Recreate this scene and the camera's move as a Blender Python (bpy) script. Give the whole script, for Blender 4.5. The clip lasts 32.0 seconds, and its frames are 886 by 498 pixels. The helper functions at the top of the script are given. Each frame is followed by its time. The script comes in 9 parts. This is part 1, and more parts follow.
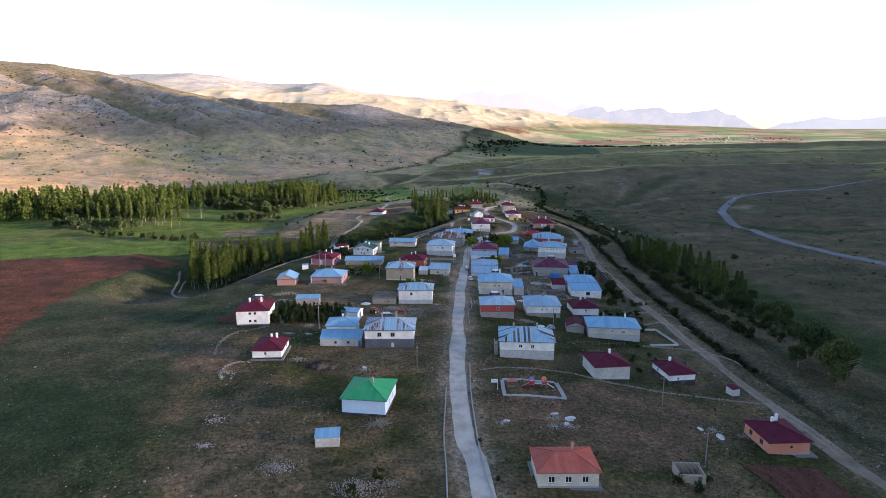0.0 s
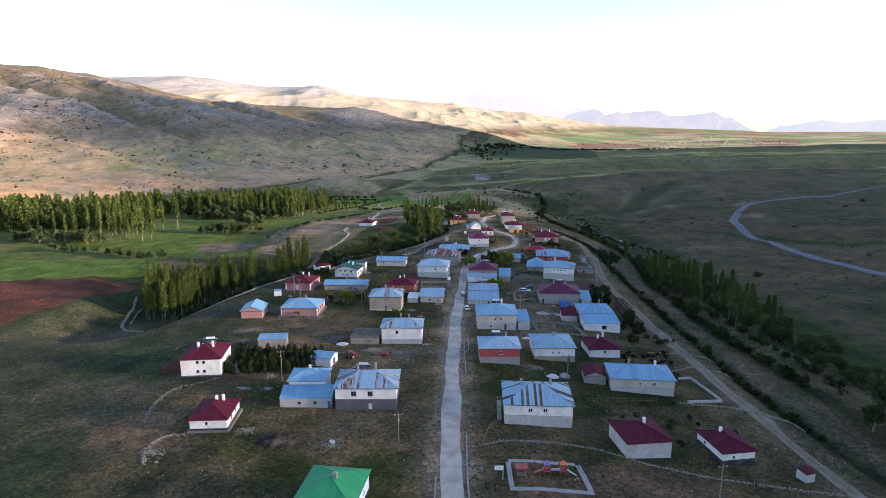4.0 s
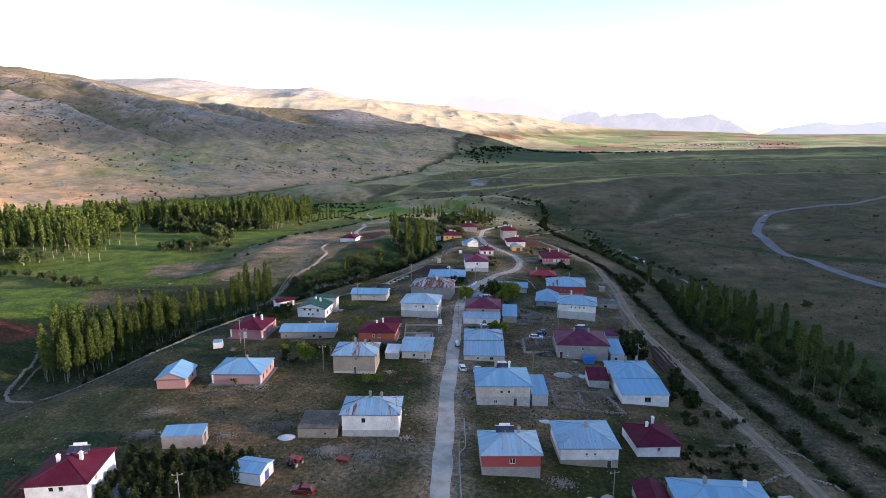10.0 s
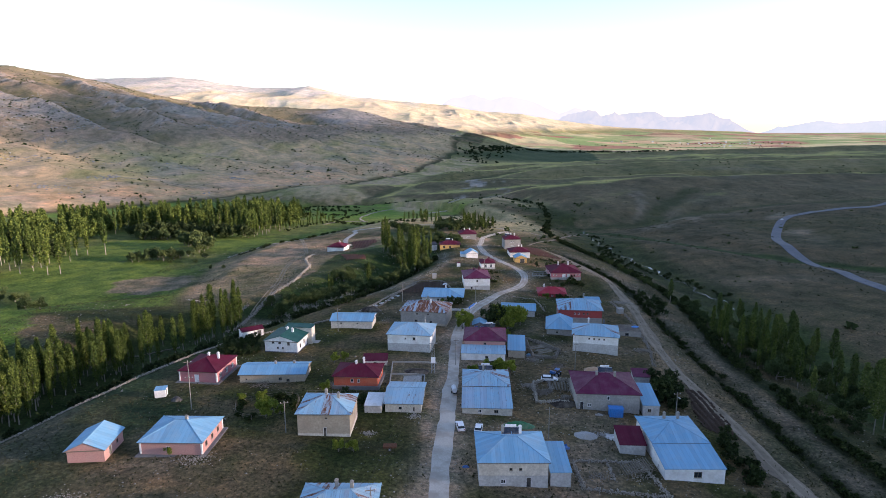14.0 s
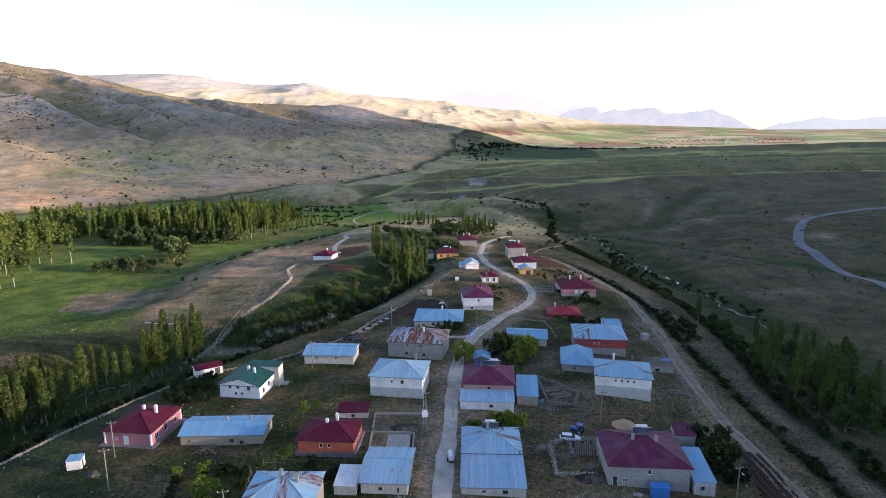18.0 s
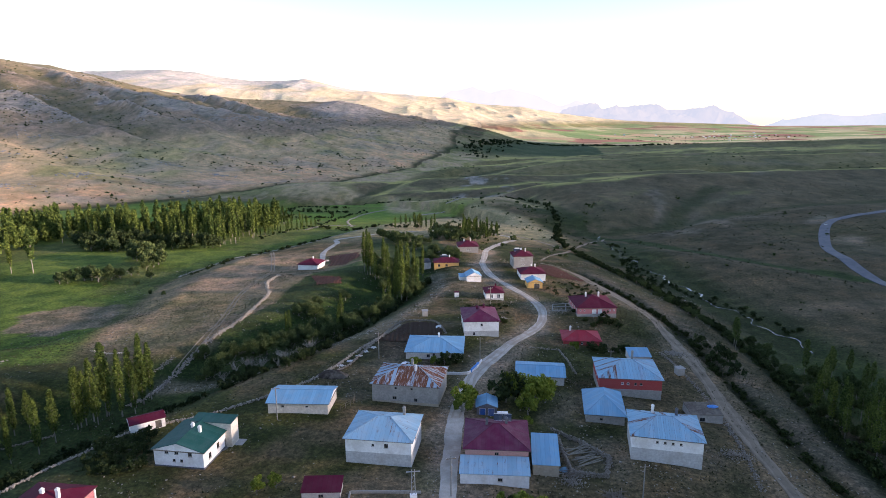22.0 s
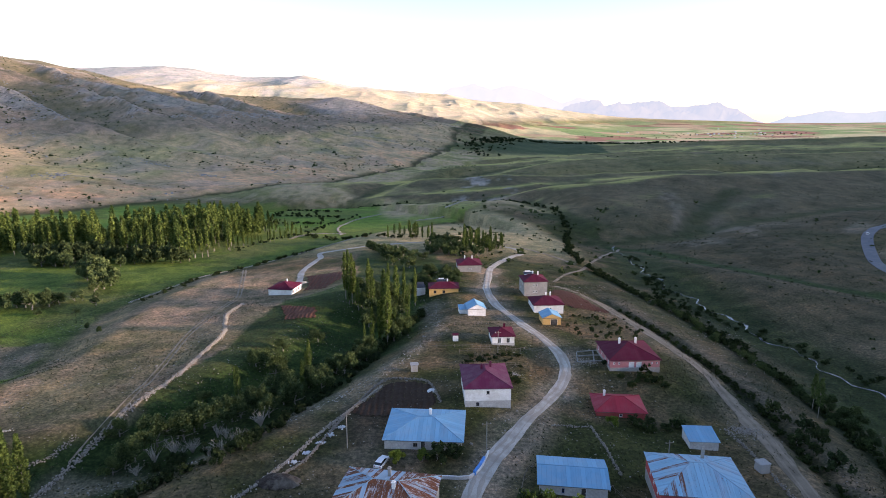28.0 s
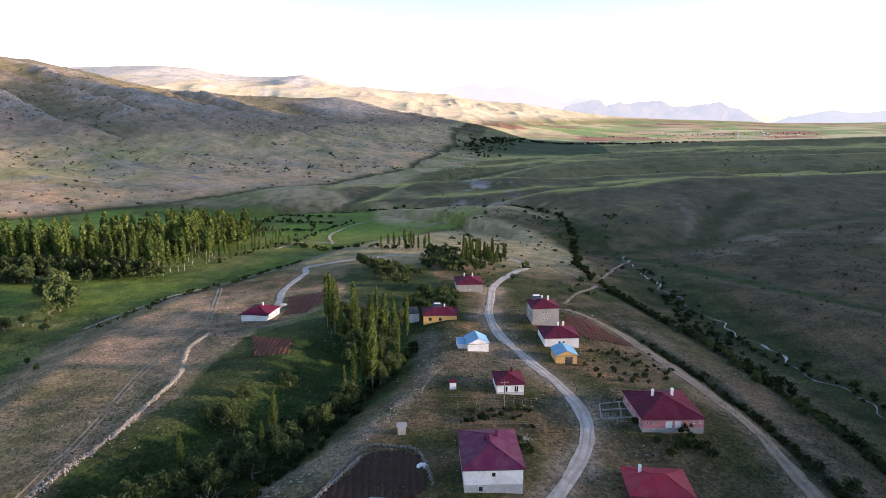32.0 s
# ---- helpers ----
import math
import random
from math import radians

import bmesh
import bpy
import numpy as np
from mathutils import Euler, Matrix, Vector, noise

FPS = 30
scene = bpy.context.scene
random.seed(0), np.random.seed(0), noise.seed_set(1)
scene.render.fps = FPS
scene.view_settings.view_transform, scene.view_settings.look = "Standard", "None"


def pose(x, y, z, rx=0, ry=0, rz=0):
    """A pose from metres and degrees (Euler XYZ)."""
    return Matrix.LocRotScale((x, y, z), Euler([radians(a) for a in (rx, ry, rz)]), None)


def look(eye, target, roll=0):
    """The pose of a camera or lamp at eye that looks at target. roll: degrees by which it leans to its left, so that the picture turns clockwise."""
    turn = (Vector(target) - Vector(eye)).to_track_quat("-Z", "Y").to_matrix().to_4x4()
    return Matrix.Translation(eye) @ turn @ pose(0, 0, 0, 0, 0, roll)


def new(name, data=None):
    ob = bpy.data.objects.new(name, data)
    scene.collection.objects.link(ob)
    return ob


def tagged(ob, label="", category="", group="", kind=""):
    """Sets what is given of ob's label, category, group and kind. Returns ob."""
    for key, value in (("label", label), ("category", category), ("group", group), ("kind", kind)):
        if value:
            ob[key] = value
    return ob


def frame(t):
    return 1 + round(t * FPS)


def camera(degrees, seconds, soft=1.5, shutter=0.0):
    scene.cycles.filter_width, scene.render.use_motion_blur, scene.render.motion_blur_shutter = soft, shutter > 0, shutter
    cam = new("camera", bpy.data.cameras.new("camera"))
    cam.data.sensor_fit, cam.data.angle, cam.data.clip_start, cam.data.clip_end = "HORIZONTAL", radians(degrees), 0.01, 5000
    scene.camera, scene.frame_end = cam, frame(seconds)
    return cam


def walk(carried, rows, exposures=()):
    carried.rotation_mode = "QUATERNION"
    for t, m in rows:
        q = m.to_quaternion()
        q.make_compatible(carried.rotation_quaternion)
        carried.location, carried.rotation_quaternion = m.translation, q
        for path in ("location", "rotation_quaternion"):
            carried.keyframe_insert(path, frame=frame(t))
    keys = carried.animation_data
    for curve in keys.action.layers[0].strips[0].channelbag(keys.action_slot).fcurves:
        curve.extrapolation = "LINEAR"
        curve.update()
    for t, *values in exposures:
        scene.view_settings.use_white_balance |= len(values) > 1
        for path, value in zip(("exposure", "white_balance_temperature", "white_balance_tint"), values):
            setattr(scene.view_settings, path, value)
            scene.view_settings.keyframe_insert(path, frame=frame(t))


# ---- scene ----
cam = camera(72.0, 32.0, soft=0.4)
METRES, EYE, TILT, LEAN, TURN = 250.0, 65.0, -11.8, 0.0, 0.0
ROWS = [
    (0.0, 0.0000, 0.0000, 0.0000, 0.000, 0.000, -0.00),
    (0.5, 0.0008, 0.0163, 0.0038, -0.027, 0.027, 0.01),
    (1.0, 0.0017, 0.0353, 0.0083, -0.063, 0.072, 0.03),
    (1.5, 0.0025, 0.0519, 0.0123, -0.099, 0.099, 0.04),
    (2.0, 0.0034, 0.0711, 0.0168, -0.135, 0.144, 0.06),
    (2.5, 0.0041, 0.0879, 0.0207, -0.171, 0.180, 0.07),
    (3.0, 0.0050, 0.1071, 0.0251, -0.216, 0.207, 0.08),
    (3.5, 0.0057, 0.1240, 0.0289, -0.262, 0.235, 0.09),
    (5.5, 0.0093, 0.1951, 0.0445, -0.433, 0.370, 0.12),
    (6.0, 0.0101, 0.2142, 0.0486, -0.469, 0.397, 0.13),
    (6.5, 0.0108, 0.2309, 0.0522, -0.505, 0.415, 0.13),
    (7.0, 0.0116, 0.2500, 0.0562, -0.541, 0.433, 0.15),
    (7.5, 0.0122, 0.2670, 0.0595, -0.577, 0.469, 0.16),
    (8.0, 0.0132, 0.2864, 0.0632, -0.604, 0.487, 0.16),
    (8.5, 0.0138, 0.3030, 0.0667, -0.631, 0.496, 0.16),
    (9.0, 0.0148, 0.3221, 0.0702, -0.658, 0.496, 0.19),
    (9.5, 0.0156, 0.3385, 0.0736, -0.676, 0.496, 0.20),
    (10.0, 0.0165, 0.3577, 0.0773, -0.713, 0.496, 0.21),
    (10.5, 0.0171, 0.3740, 0.0805, -0.740, 0.496, 0.19),
    (11.0, 0.0182, 0.3914, 0.0840, -0.740, 0.487, 0.24),
    (11.5, 0.0191, 0.4089, 0.0875, -0.758, 0.487, 0.24),
    (12.0, 0.0200, 0.4261, 0.0911, -0.776, 0.478, 0.25),
    (12.5, 0.0210, 0.4433, 0.0947, -0.794, 0.469, 0.27),
    (13.0, 0.0219, 0.4606, 0.0982, -0.803, 0.460, 0.28),
    (13.5, 0.0228, 0.4777, 0.1018, -0.821, 0.442, 0.30),
    (14.0, 0.0237, 0.4949, 0.1054, -0.839, 0.415, 0.32),
    (14.5, 0.0247, 0.5122, 0.1090, -0.857, 0.397, 0.33),
    (16.5, 0.0282, 0.5792, 0.1224, -0.884, 0.244, 0.39),
    (17.0, 0.0291, 0.5958, 0.1257, -0.893, 0.198, 0.39),
    (17.5, 0.0298, 0.6123, 0.1291, -0.902, 0.171, 0.39),
    (18.0, 0.0306, 0.6291, 0.1322, -0.902, 0.126, 0.40),
    (18.5, 0.0313, 0.6455, 0.1354, -0.911, 0.081, 0.41),
    (19.0, 0.0321, 0.6622, 0.1382, -0.911, 0.045, 0.42),
    (19.5, 0.0329, 0.6786, 0.1410, -0.911, 0.009, 0.43),
    (20.0, 0.0339, 0.6949, 0.1437, -0.902, -0.036, 0.41),
    (20.5, 0.0346, 0.7112, 0.1468, -0.902, -0.081, 0.42),
    (21.0, 0.0354, 0.7275, 0.1498, -0.893, -0.108, 0.43),
    (21.5, 0.0360, 0.7436, 0.1530, -0.893, -0.153, 0.43),
    (22.0, 0.0368, 0.7599, 0.1562, -0.884, -0.180, 0.42),
    (22.5, 0.0375, 0.7762, 0.1594, -0.884, -0.207, 0.40),
    (23.0, 0.0383, 0.7923, 0.1628, -0.875, -0.235, 0.40),
    (23.5, 0.0390, 0.8082, 0.1662, -0.875, -0.271, 0.40),
    (24.0, 0.0397, 0.8243, 0.1696, -0.866, -0.307, 0.40),
    (24.5, 0.0404, 0.8392, 0.1729, -0.866, -0.334, 0.40),
    (25.0, 0.0413, 0.8564, 0.1765, -0.857, -0.361, 0.40),
    (25.5, 0.0419, 0.8710, 0.1797, -0.857, -0.370, 0.39),
    (27.5, 0.0460, 0.9344, 0.1940, -0.812, -0.433, 0.39),
    (28.0, 0.0468, 0.9513, 0.1980, -0.812, -0.451, 0.39),
    (28.5, 0.0476, 0.9661, 0.2015, -0.812, -0.451, 0.40),
    (29.0, 0.0485, 0.9831, 0.2055, -0.812, -0.469, 0.38),
    (29.5, 0.0494, 0.9978, 0.2089, -0.812, -0.478, 0.37),
    (30.0, 0.0503, 1.0149, 0.2128, -0.821, -0.478, 0.37),
    (30.5, 0.0511, 1.0295, 0.2163, -0.821, -0.478, 0.37),
    (31.0, 0.0521, 1.0463, 0.2202, -0.821, -0.478, 0.38),
    (31.5, 0.0529, 1.0609, 0.2235, -0.821, -0.469, 0.38),
    (32.0, 0.0539, 1.0778, 0.2272, -0.821, -0.469, 0.39),
]
walk(cam, [(t, pose(0, 0, EYE, TILT, LEAN, TURN) @ pose(METRES * x, METRES * y, METRES * z, 90 + pitch, roll, yaw)) for t, x, y, z, yaw, pitch, roll in ROWS], exposures=[(0.0, 2.0, 6300, 28.0), (32.0, 2.0, 6300, 28.0)])

# ---- sky and sun ----
SUN_AZ, SUN_EL = radians(100.0), radians(8.0)
world = bpy.data.worlds.new("evening_sky")
scene.world = world
world.use_nodes = True
wn, wl = world.node_tree.nodes, world.node_tree.links
sky = wn.new("ShaderNodeTexSky")
sky.sky_type, sky.sun_disc = "NISHITA", False
sky.sun_elevation, sky.sun_rotation = SUN_EL, SUN_AZ
sky.altitude, sky.air_density, sky.dust_density, sky.ozone_density = 1400, 1.0, 0.5, 1.0
wn["Background"].inputs["Strength"].default_value = 0.115
wl.new(sky.outputs["Color"], wn["Background"].inputs["Color"])
sun = new("sun", bpy.data.lights.new("sun", "SUN"))
sun.data.energy, sun.data.angle, sun.data.color = 3.6, radians(3.5), (1.0, 0.83, 0.62)
to_sun = Vector((math.sin(SUN_AZ) * math.cos(SUN_EL), math.cos(SUN_AZ) * math.cos(SUN_EL), math.sin(SUN_EL)))
sun.matrix_world = look((0, 0, 400), Vector((0, 0, 400)) - to_sun)

# ---- materials ----
def nodes_of(name):
    m = bpy.data.materials.new(name)
    m.use_nodes = True
    return m, m.node_tree.nodes, m.node_tree.links, m.node_tree.nodes["Principled BSDF"]


def noise_node(n, l, scale, detail=4.0, rough=0.6, coords="Object"):
    tc, t = n.new("ShaderNodeTexCoord"), n.new("ShaderNodeTexNoise")
    t.inputs["Scale"].default_value, t.inputs["Detail"].default_value, t.inputs["Roughness"].default_value = scale, detail, rough
    l.new(tc.outputs[coords], t.inputs["Vector"])
    return t


def ramp(n, l, source, stops):
    r = n.new("ShaderNodeValToRGB")
    e = r.color_ramp.elements
    e[0].position, e[0].color = stops[0][0], (*stops[0][1], 1)
    e[1].position, e[1].color = stops[-1][0], (*stops[-1][1], 1)
    for p, c in stops[1:-1]:
        k = e.new(p)
        k.color = (*c, 1)
    l.new(source, r.inputs["Fac"])
    return r


def blend(n, l, kind, fac, a, b):
    m = n.new("ShaderNodeMix")
    m.data_type, m.blend_type = "RGBA", kind
    for socket, v in ((m.inputs[0], fac), (m.inputs[6], a), (m.inputs[7], b)):
        if isinstance(v, (int, float)):
            socket.default_value = v
        elif isinstance(v, tuple):
            socket.default_value = (*v, 1)
        else:
            l.new(v, socket)
    return m.outputs[2]


def bump(n, l, height, strength, distance, bsdf):
    b = n.new("ShaderNodeBump")
    b.inputs["Strength"].default_value, b.inputs["Distance"].default_value = strength, distance
    l.new(height, b.inputs["Height"])
    l.new(b.outputs["Normal"], bsdf.inputs["Normal"])


def surface(name, color, rough=0.85, vary=0.25, grain=6.0, stain=(0.30, 0.26, 0.20), stained=0.3, relief=0.02, metal=0.0, random_tint=0.0):
    """A weathered plain surface: grain and large stains over one base colour."""
    m, n, l, b = nodes_of(name)
    fine, wide = noise_node(n, l, grain, 5), noise_node(n, l, 0.35, 4, 0.65)
    dark = tuple(c * (1 - vary) for c in color)
    light = tuple(min(1, c * (1 + vary * 0.5)) for c in color)
    c = ramp(n, l, fine.outputs["Fac"], [(0.3, dark), (0.7, light)]).outputs["Color"]
    mask = ramp(n, l, wide.outputs["Fac"], [(0.44, (0, 0, 0)), (0.66, (stained * 1.3,) * 3)]).outputs["Color"]
    c = blend(n, l, "MIX", mask, c, stain)
    if random_tint:
        oi = n.new("ShaderNodeObjectInfo")
        tint = ramp(n, l, oi.outputs["Random"], [(0.0, (1 - random_tint,) * 3), (1.0, (1 + random_tint,) * 3)]).outputs["Color"]
        c = blend(n, l, "MULTIPLY", 1.0, c, tint)
    l.new(c, b.inputs["Base Color"])
    b.inputs["Roughness"].default_value, b.inputs["Metallic"].default_value = rough, metal
    b.inputs["Specular IOR Level"].default_value = 0.5 if rough < 0.5 else 0.15
    bump(n, l, fine.outputs["Fac"], 0.5, relief, b)
    return m


def sheet_metal(name, color, rust=0.0, rough=0.42, dust=0.35, seam=0.9):
    """Painted roofing sheet: seams up the slope, faded unevenly, with dust and rust in streaks that run down it."""
    m, n, l, b = nodes_of(name)
    oi, uv = n.new("ShaderNodeObjectInfo"), n.new("ShaderNodeUVMap")
    sep = n.new("ShaderNodeSeparateXYZ")
    l.new(uv.outputs["UV"], sep.inputs[0])

    def math_node(op, a, c=None):
        k = n.new("ShaderNodeMath")
        k.operation = op
        for i, v in enumerate((a, c)):
            if v is None:
                continue
            if isinstance(v, (int, float)):
                k.inputs[i].default_value = v
            else:
                l.new(v, k.inputs[i])
        return k.outputs[0]

    across = math_node("DIVIDE", sep.outputs["X"], seam)
    cell = math_node("FLOOR", across)
    white = n.new("ShaderNodeTexWhiteNoise")
    white.noise_dimensions = "2D"
    pair = n.new("ShaderNodeCombineXYZ")
    l.new(cell, pair.inputs[0])
    l.new(math_node("MULTIPLY", oi.outputs["Random"], 37.0), pair.inputs[1])
    l.new(pair.outputs[0], white.inputs["Vector"])
    edge = math_node("ABSOLUTE", math_node("SUBTRACT", math_node("FRACT", across), 0.5))
    line = ramp(n, l, edge, [(0.44, (0, 0, 0)), (0.485, (1, 1, 1))]).outputs["Color"]
    c = ramp(n, l, white.outputs["Value"], [(0.0, tuple(v * 0.90 for v in color)), (0.5, color), (1.0, tuple(min(1, v * 1.07 + 0.002) for v in color))]).outputs["Color"]
    streak = n.new("ShaderNodeTexNoise")
    mp = n.new("ShaderNodeMapping")
    mp.inputs["Scale"].default_value = (1.6, 0.28, 1)
    l.new(uv.outputs["UV"], mp.inputs["Vector"])
    shift = n.new("ShaderNodeVectorMath")
    shift.operation = "ADD"
    l.new(mp.outputs[0], shift.inputs[0])
    l.new(pair.outputs[0], shift.inputs[1])
    l.new(shift.outputs[0], streak.inputs["Vector"])
    streak.inputs["Scale"].default_value, streak.inputs["Detail"].default_value, streak.inputs["Roughness"].default_value = 1.0, 6.0, 0.7
    fine, wide = noise_node(n, l, 5.0, 5, 0.7), noise_node(n, l, 0.4, 4, 0.6)
    c = blend(n, l, "MIX", ramp(n, l, wide.outputs["Fac"], [(0.42, (0, 0, 0)), (0.75, (dust,) * 3)]).outputs["Color"], c, (0.42, 0.40, 0.38))
    c = blend(n, l, "MIX", ramp(n, l, streak.outputs["Fac"], [(0.5, (0, 0, 0)), (0.8, (0.45,) * 3)]).outputs["Color"], c, tuple(0.45 * v + 0.03 for v in color))
    c = blend(n, l, "MIX", blend(n, l, "MULTIPLY", 1.0, line, (0.25, 0.25, 0.25)), c, tuple(0.4 * v for v in color))
    if rust > 0:
        s = math_node("ADD", streak.outputs["Fac"], math_node("MULTIPLY", fine.outputs["Fac"], 0.35))
        mask = ramp(n, l, s, [(0.90 - 0.42 * rust, (0, 0, 0)), (0.98 - 0.40 * rust, (1, 1, 1))]).outputs["Color"]
        brown = ramp(n, l, fine.outputs["Fac"], [(0.3, (0.075, 0.030, 0.018)), (0.7, (0.21, 0.085, 0.045))]).outputs["Color"]
        c = blend(n, l, "MIX", mask, c, brown)
    l.new(c, b.inputs["Base Color"])
    b.inputs["Roughness"].default_value = rough + 0.15
    b.inputs["Specular IOR Level"].default_value = 0.12
    h = math_node("ADD", math_node("MULTIPLY", edge, 0.0), line)
    bump(n, l, h, 0.6, 0.03, b)
    return m


def leafage(name, dark, light):
    m, n, l, b = nodes_of(name)
    g, oi = n.new("ShaderNodeNewGeometry"), n.new("ShaderNodeObjectInfo")
    c = ramp(n, l, g.outputs["Random Per Island"], [(0.0, dark), (1.0, light)]).outputs["Color"]
    c = blend(n, l, "MULTIPLY", 1.0, c, ramp(n, l, oi.outputs["Random"], [(0, (0.7, 0.75, 0.75)), (1, (1.25, 1.15, 1.0))]).outputs["Color"])
    l.new(c, b.inputs["Base Color"])
    b.inputs["Roughness"].default_value = 0.75
    b.inputs["Specular IOR Level"].default_value = 0.12
    t, mix = n.new("ShaderNodeBsdfTranslucent"), n.new("ShaderNodeMixShader")
    l.new(c, t.inputs["Color"])
    mix.inputs[0].default_value = 0.30
    l.new(b.outputs[0], mix.inputs[1])
    l.new(t.outputs[0], mix.inputs[2])
    l.new(mix.outputs[0], n["Material Output"].inputs["Surface"])
    return m


def land_material():
    """The ground: colours of the cover laid down with the mesh, broken up by grass, bare earth and stones."""
    m, n, l, b = nodes_of("ground_cover")
    a = n.new("ShaderNodeAttribute")
    a.attribute_name = "cover"
    tuft, patch, wide = noise_node(n, l, 1.1, 6, 0.75), noise_node(n, l, 0.09, 6, 0.65), noise_node(n, l, 0.012, 5, 0.6)
    where, split = n.new("ShaderNodeTexCoord"), n.new("ShaderNodeSeparateXYZ")
    l.new(where.outputs["Object"], split.inputs[0])
    far_x = n.new("ShaderNodeMapRange")
    far_x.inputs["From Min"].default_value, far_x.inputs["From Max"].default_value = 150, 190
    l.new(split.outputs["X"], far_x.inputs["Value"])
    far_y = n.new("ShaderNodeMapRange")
    far_y.inputs["From Min"].default_value, far_y.inputs["From Max"].default_value = 600, 850
    l.new(split.outputs["Y"], far_y.inputs["Value"])
    nearer = ramp(n, l, far_x.outputs[0], [(0.0, (1, 1, 1)), (1.0, (0.72, 0.72, 0.72))]).outputs["Color"]
    calm = blend(n, l, "MULTIPLY", 1.0, nearer, ramp(n, l, far_y.outputs[0], [(0.0, (1, 1, 1)), (1.0, (0.45, 0.45, 0.45))]).outputs["Color"])
    c = blend(n, l, "MULTIPLY", calm, a.outputs["Color"], ramp(n, l, tuft.outputs["Fac"], [(0.28, (0.22, 0.26, 0.22)), (0.5, (0.9, 0.9, 0.9)), (0.74, (2.3, 2.1, 2.0))]).outputs["Color"])
    c = blend(n, l, "MULTIPLY", calm, c, ramp(n, l, patch.outputs["Fac"], [(0.32, (0.45, 0.58, 0.45)), (0.52, (1.0, 1.0, 1.0)), (0.70, (1.7, 1.42, 1.28))]).outputs["Color"])
    c = blend(n, l, "MULTIPLY", 0.8, c, ramp(n, l, wide.outputs["Fac"], [(0.35, (0.75, 0.82, 0.75)), (0.65, (1.25, 1.15, 1.1))]).outputs["Color"])
    stones = n.new("ShaderNodeTexVoronoi")
    stones.inputs["Scale"].default_value = 0.75
    tc = n.new("ShaderNodeTexCoord")
    l.new(tc.outputs["Object"], stones.inputs["Vector"])
    near = ramp(n, l, stones.outputs["Distance"], [(0.09, (1, 1, 1)), (0.15, (0, 0, 0))]).outputs["Color"]
    some = ramp(n, l, patch.outputs["Fac"], [(0.5, (0, 0, 0)), (0.6, (0.75, 0.75, 0.75))]).outputs["Color"]
    c = blend(n, l, "MIX", blend(n, l, "MULTIPLY", 1.0, blend(n, l, "MULTIPLY", 1.0, near, some), a.outputs["Alpha"]), c, (0.40, 0.38, 0.36))
    crag, joint = noise_node(n, l, 0.022, 10, 0.72), noise_node(n, l, 0.11, 8, 0.75)
    bare = ramp(n, l, a.outputs["Alpha"], [(0.80, (0, 0, 0)), (0.98, (1, 1, 1))]).outputs["Color"]
    rock = ramp(n, l, crag.outputs["Fac"], [(0.50, (0, 0, 0)), (0.58, (0.9, 0.9, 0.9))]).outputs["Color"]
    tone = ramp(n, l, joint.outputs["Fac"], [(0.35, (0.09, 0.088, 0.088)), (0.5, (0.25, 0.22, 0.19)), (0.68, (0.44, 0.385, 0.335))]).outputs["Color"]
    c = blend(n, l, "MIX", blend(n, l, "MULTIPLY", 1.0, bare, rock), c, tone)
    gul = ramp(n, l, joint.outputs["Fac"], [(0.36, (0.6, 0.6, 0.6)), (0.48, (1, 1, 1))]).outputs["Color"]
    c = blend(n, l, "MULTIPLY", 0.7, c, gul)
    mid = noise_node(n, l, 0.034, 9, 0.7)
    c = blend(n, l, "MULTIPLY", ramp(n, l, a.outputs["Alpha"], [(0.5, (0.25,) * 3), (0.8, (1, 1, 1))]).outputs["Color"], c, ramp(n, l, mid.outputs["Fac"], [(0.36, (0.66, 0.70, 0.66)), (0.5, (1, 1, 1)), (0.66, (1.25, 1.2, 1.16))]).outputs["Color"])
    l.new(c, b.inputs["Base Color"])
    b.inputs["Roughness"].default_value = 0.95
    b.inputs["Specular IOR Level"].default_value = 0.1
    bump(n, l, tuft.outputs["Fac"], 0.8, 0.25, b)
    return m


def glass_material():
    m, n, l, b = nodes_of("window_glass")
    b.inputs["Base Color"].default_value = (0.02, 0.025, 0.03, 1)
    b.inputs["Roughness"].default_value = 0.08
    return m


def gravel_road(name, a, b2, rough=0.9):
    m, n, l, b = nodes_of(name)
    fine, wide = noise_node(n, l, 5.0, 6, 0.7), noise_node(n, l, 0.25, 5, 0.6)
    c = ramp(n, l, fine.outputs["Fac"], [(0.3, tuple(v * 0.8 for v in a)), (0.7, tuple(v * 1.15 for v in a))]).outputs["Color"]
    c = blend(n, l, "MIX", ramp(n, l, wide.outputs["Fac"], [(0.42, (0, 0, 0)), (0.62, (1, 1, 1))]).outputs["Color"], c, b2)
    l.new(c, b.inputs["Base Color"])
    b.inputs["Roughness"].default_value = rough
    b.inputs["Specular IOR Level"].default_value = 0.15
    bump(n, l, fine.outputs["Fac"], 0.5, 0.04, b)
    return m


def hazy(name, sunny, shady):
    """Mountains seen through many kilometres of bright evening air: haze and sunlit sides are painted in as glow."""
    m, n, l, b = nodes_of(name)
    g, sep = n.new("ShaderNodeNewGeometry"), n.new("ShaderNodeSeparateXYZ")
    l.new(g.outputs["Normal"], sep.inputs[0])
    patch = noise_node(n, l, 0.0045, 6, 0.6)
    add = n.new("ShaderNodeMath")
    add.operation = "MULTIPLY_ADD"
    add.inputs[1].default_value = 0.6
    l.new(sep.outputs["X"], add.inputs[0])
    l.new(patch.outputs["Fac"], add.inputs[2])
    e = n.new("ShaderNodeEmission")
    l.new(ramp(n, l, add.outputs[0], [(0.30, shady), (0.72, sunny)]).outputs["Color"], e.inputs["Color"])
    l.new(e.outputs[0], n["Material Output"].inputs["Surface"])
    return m


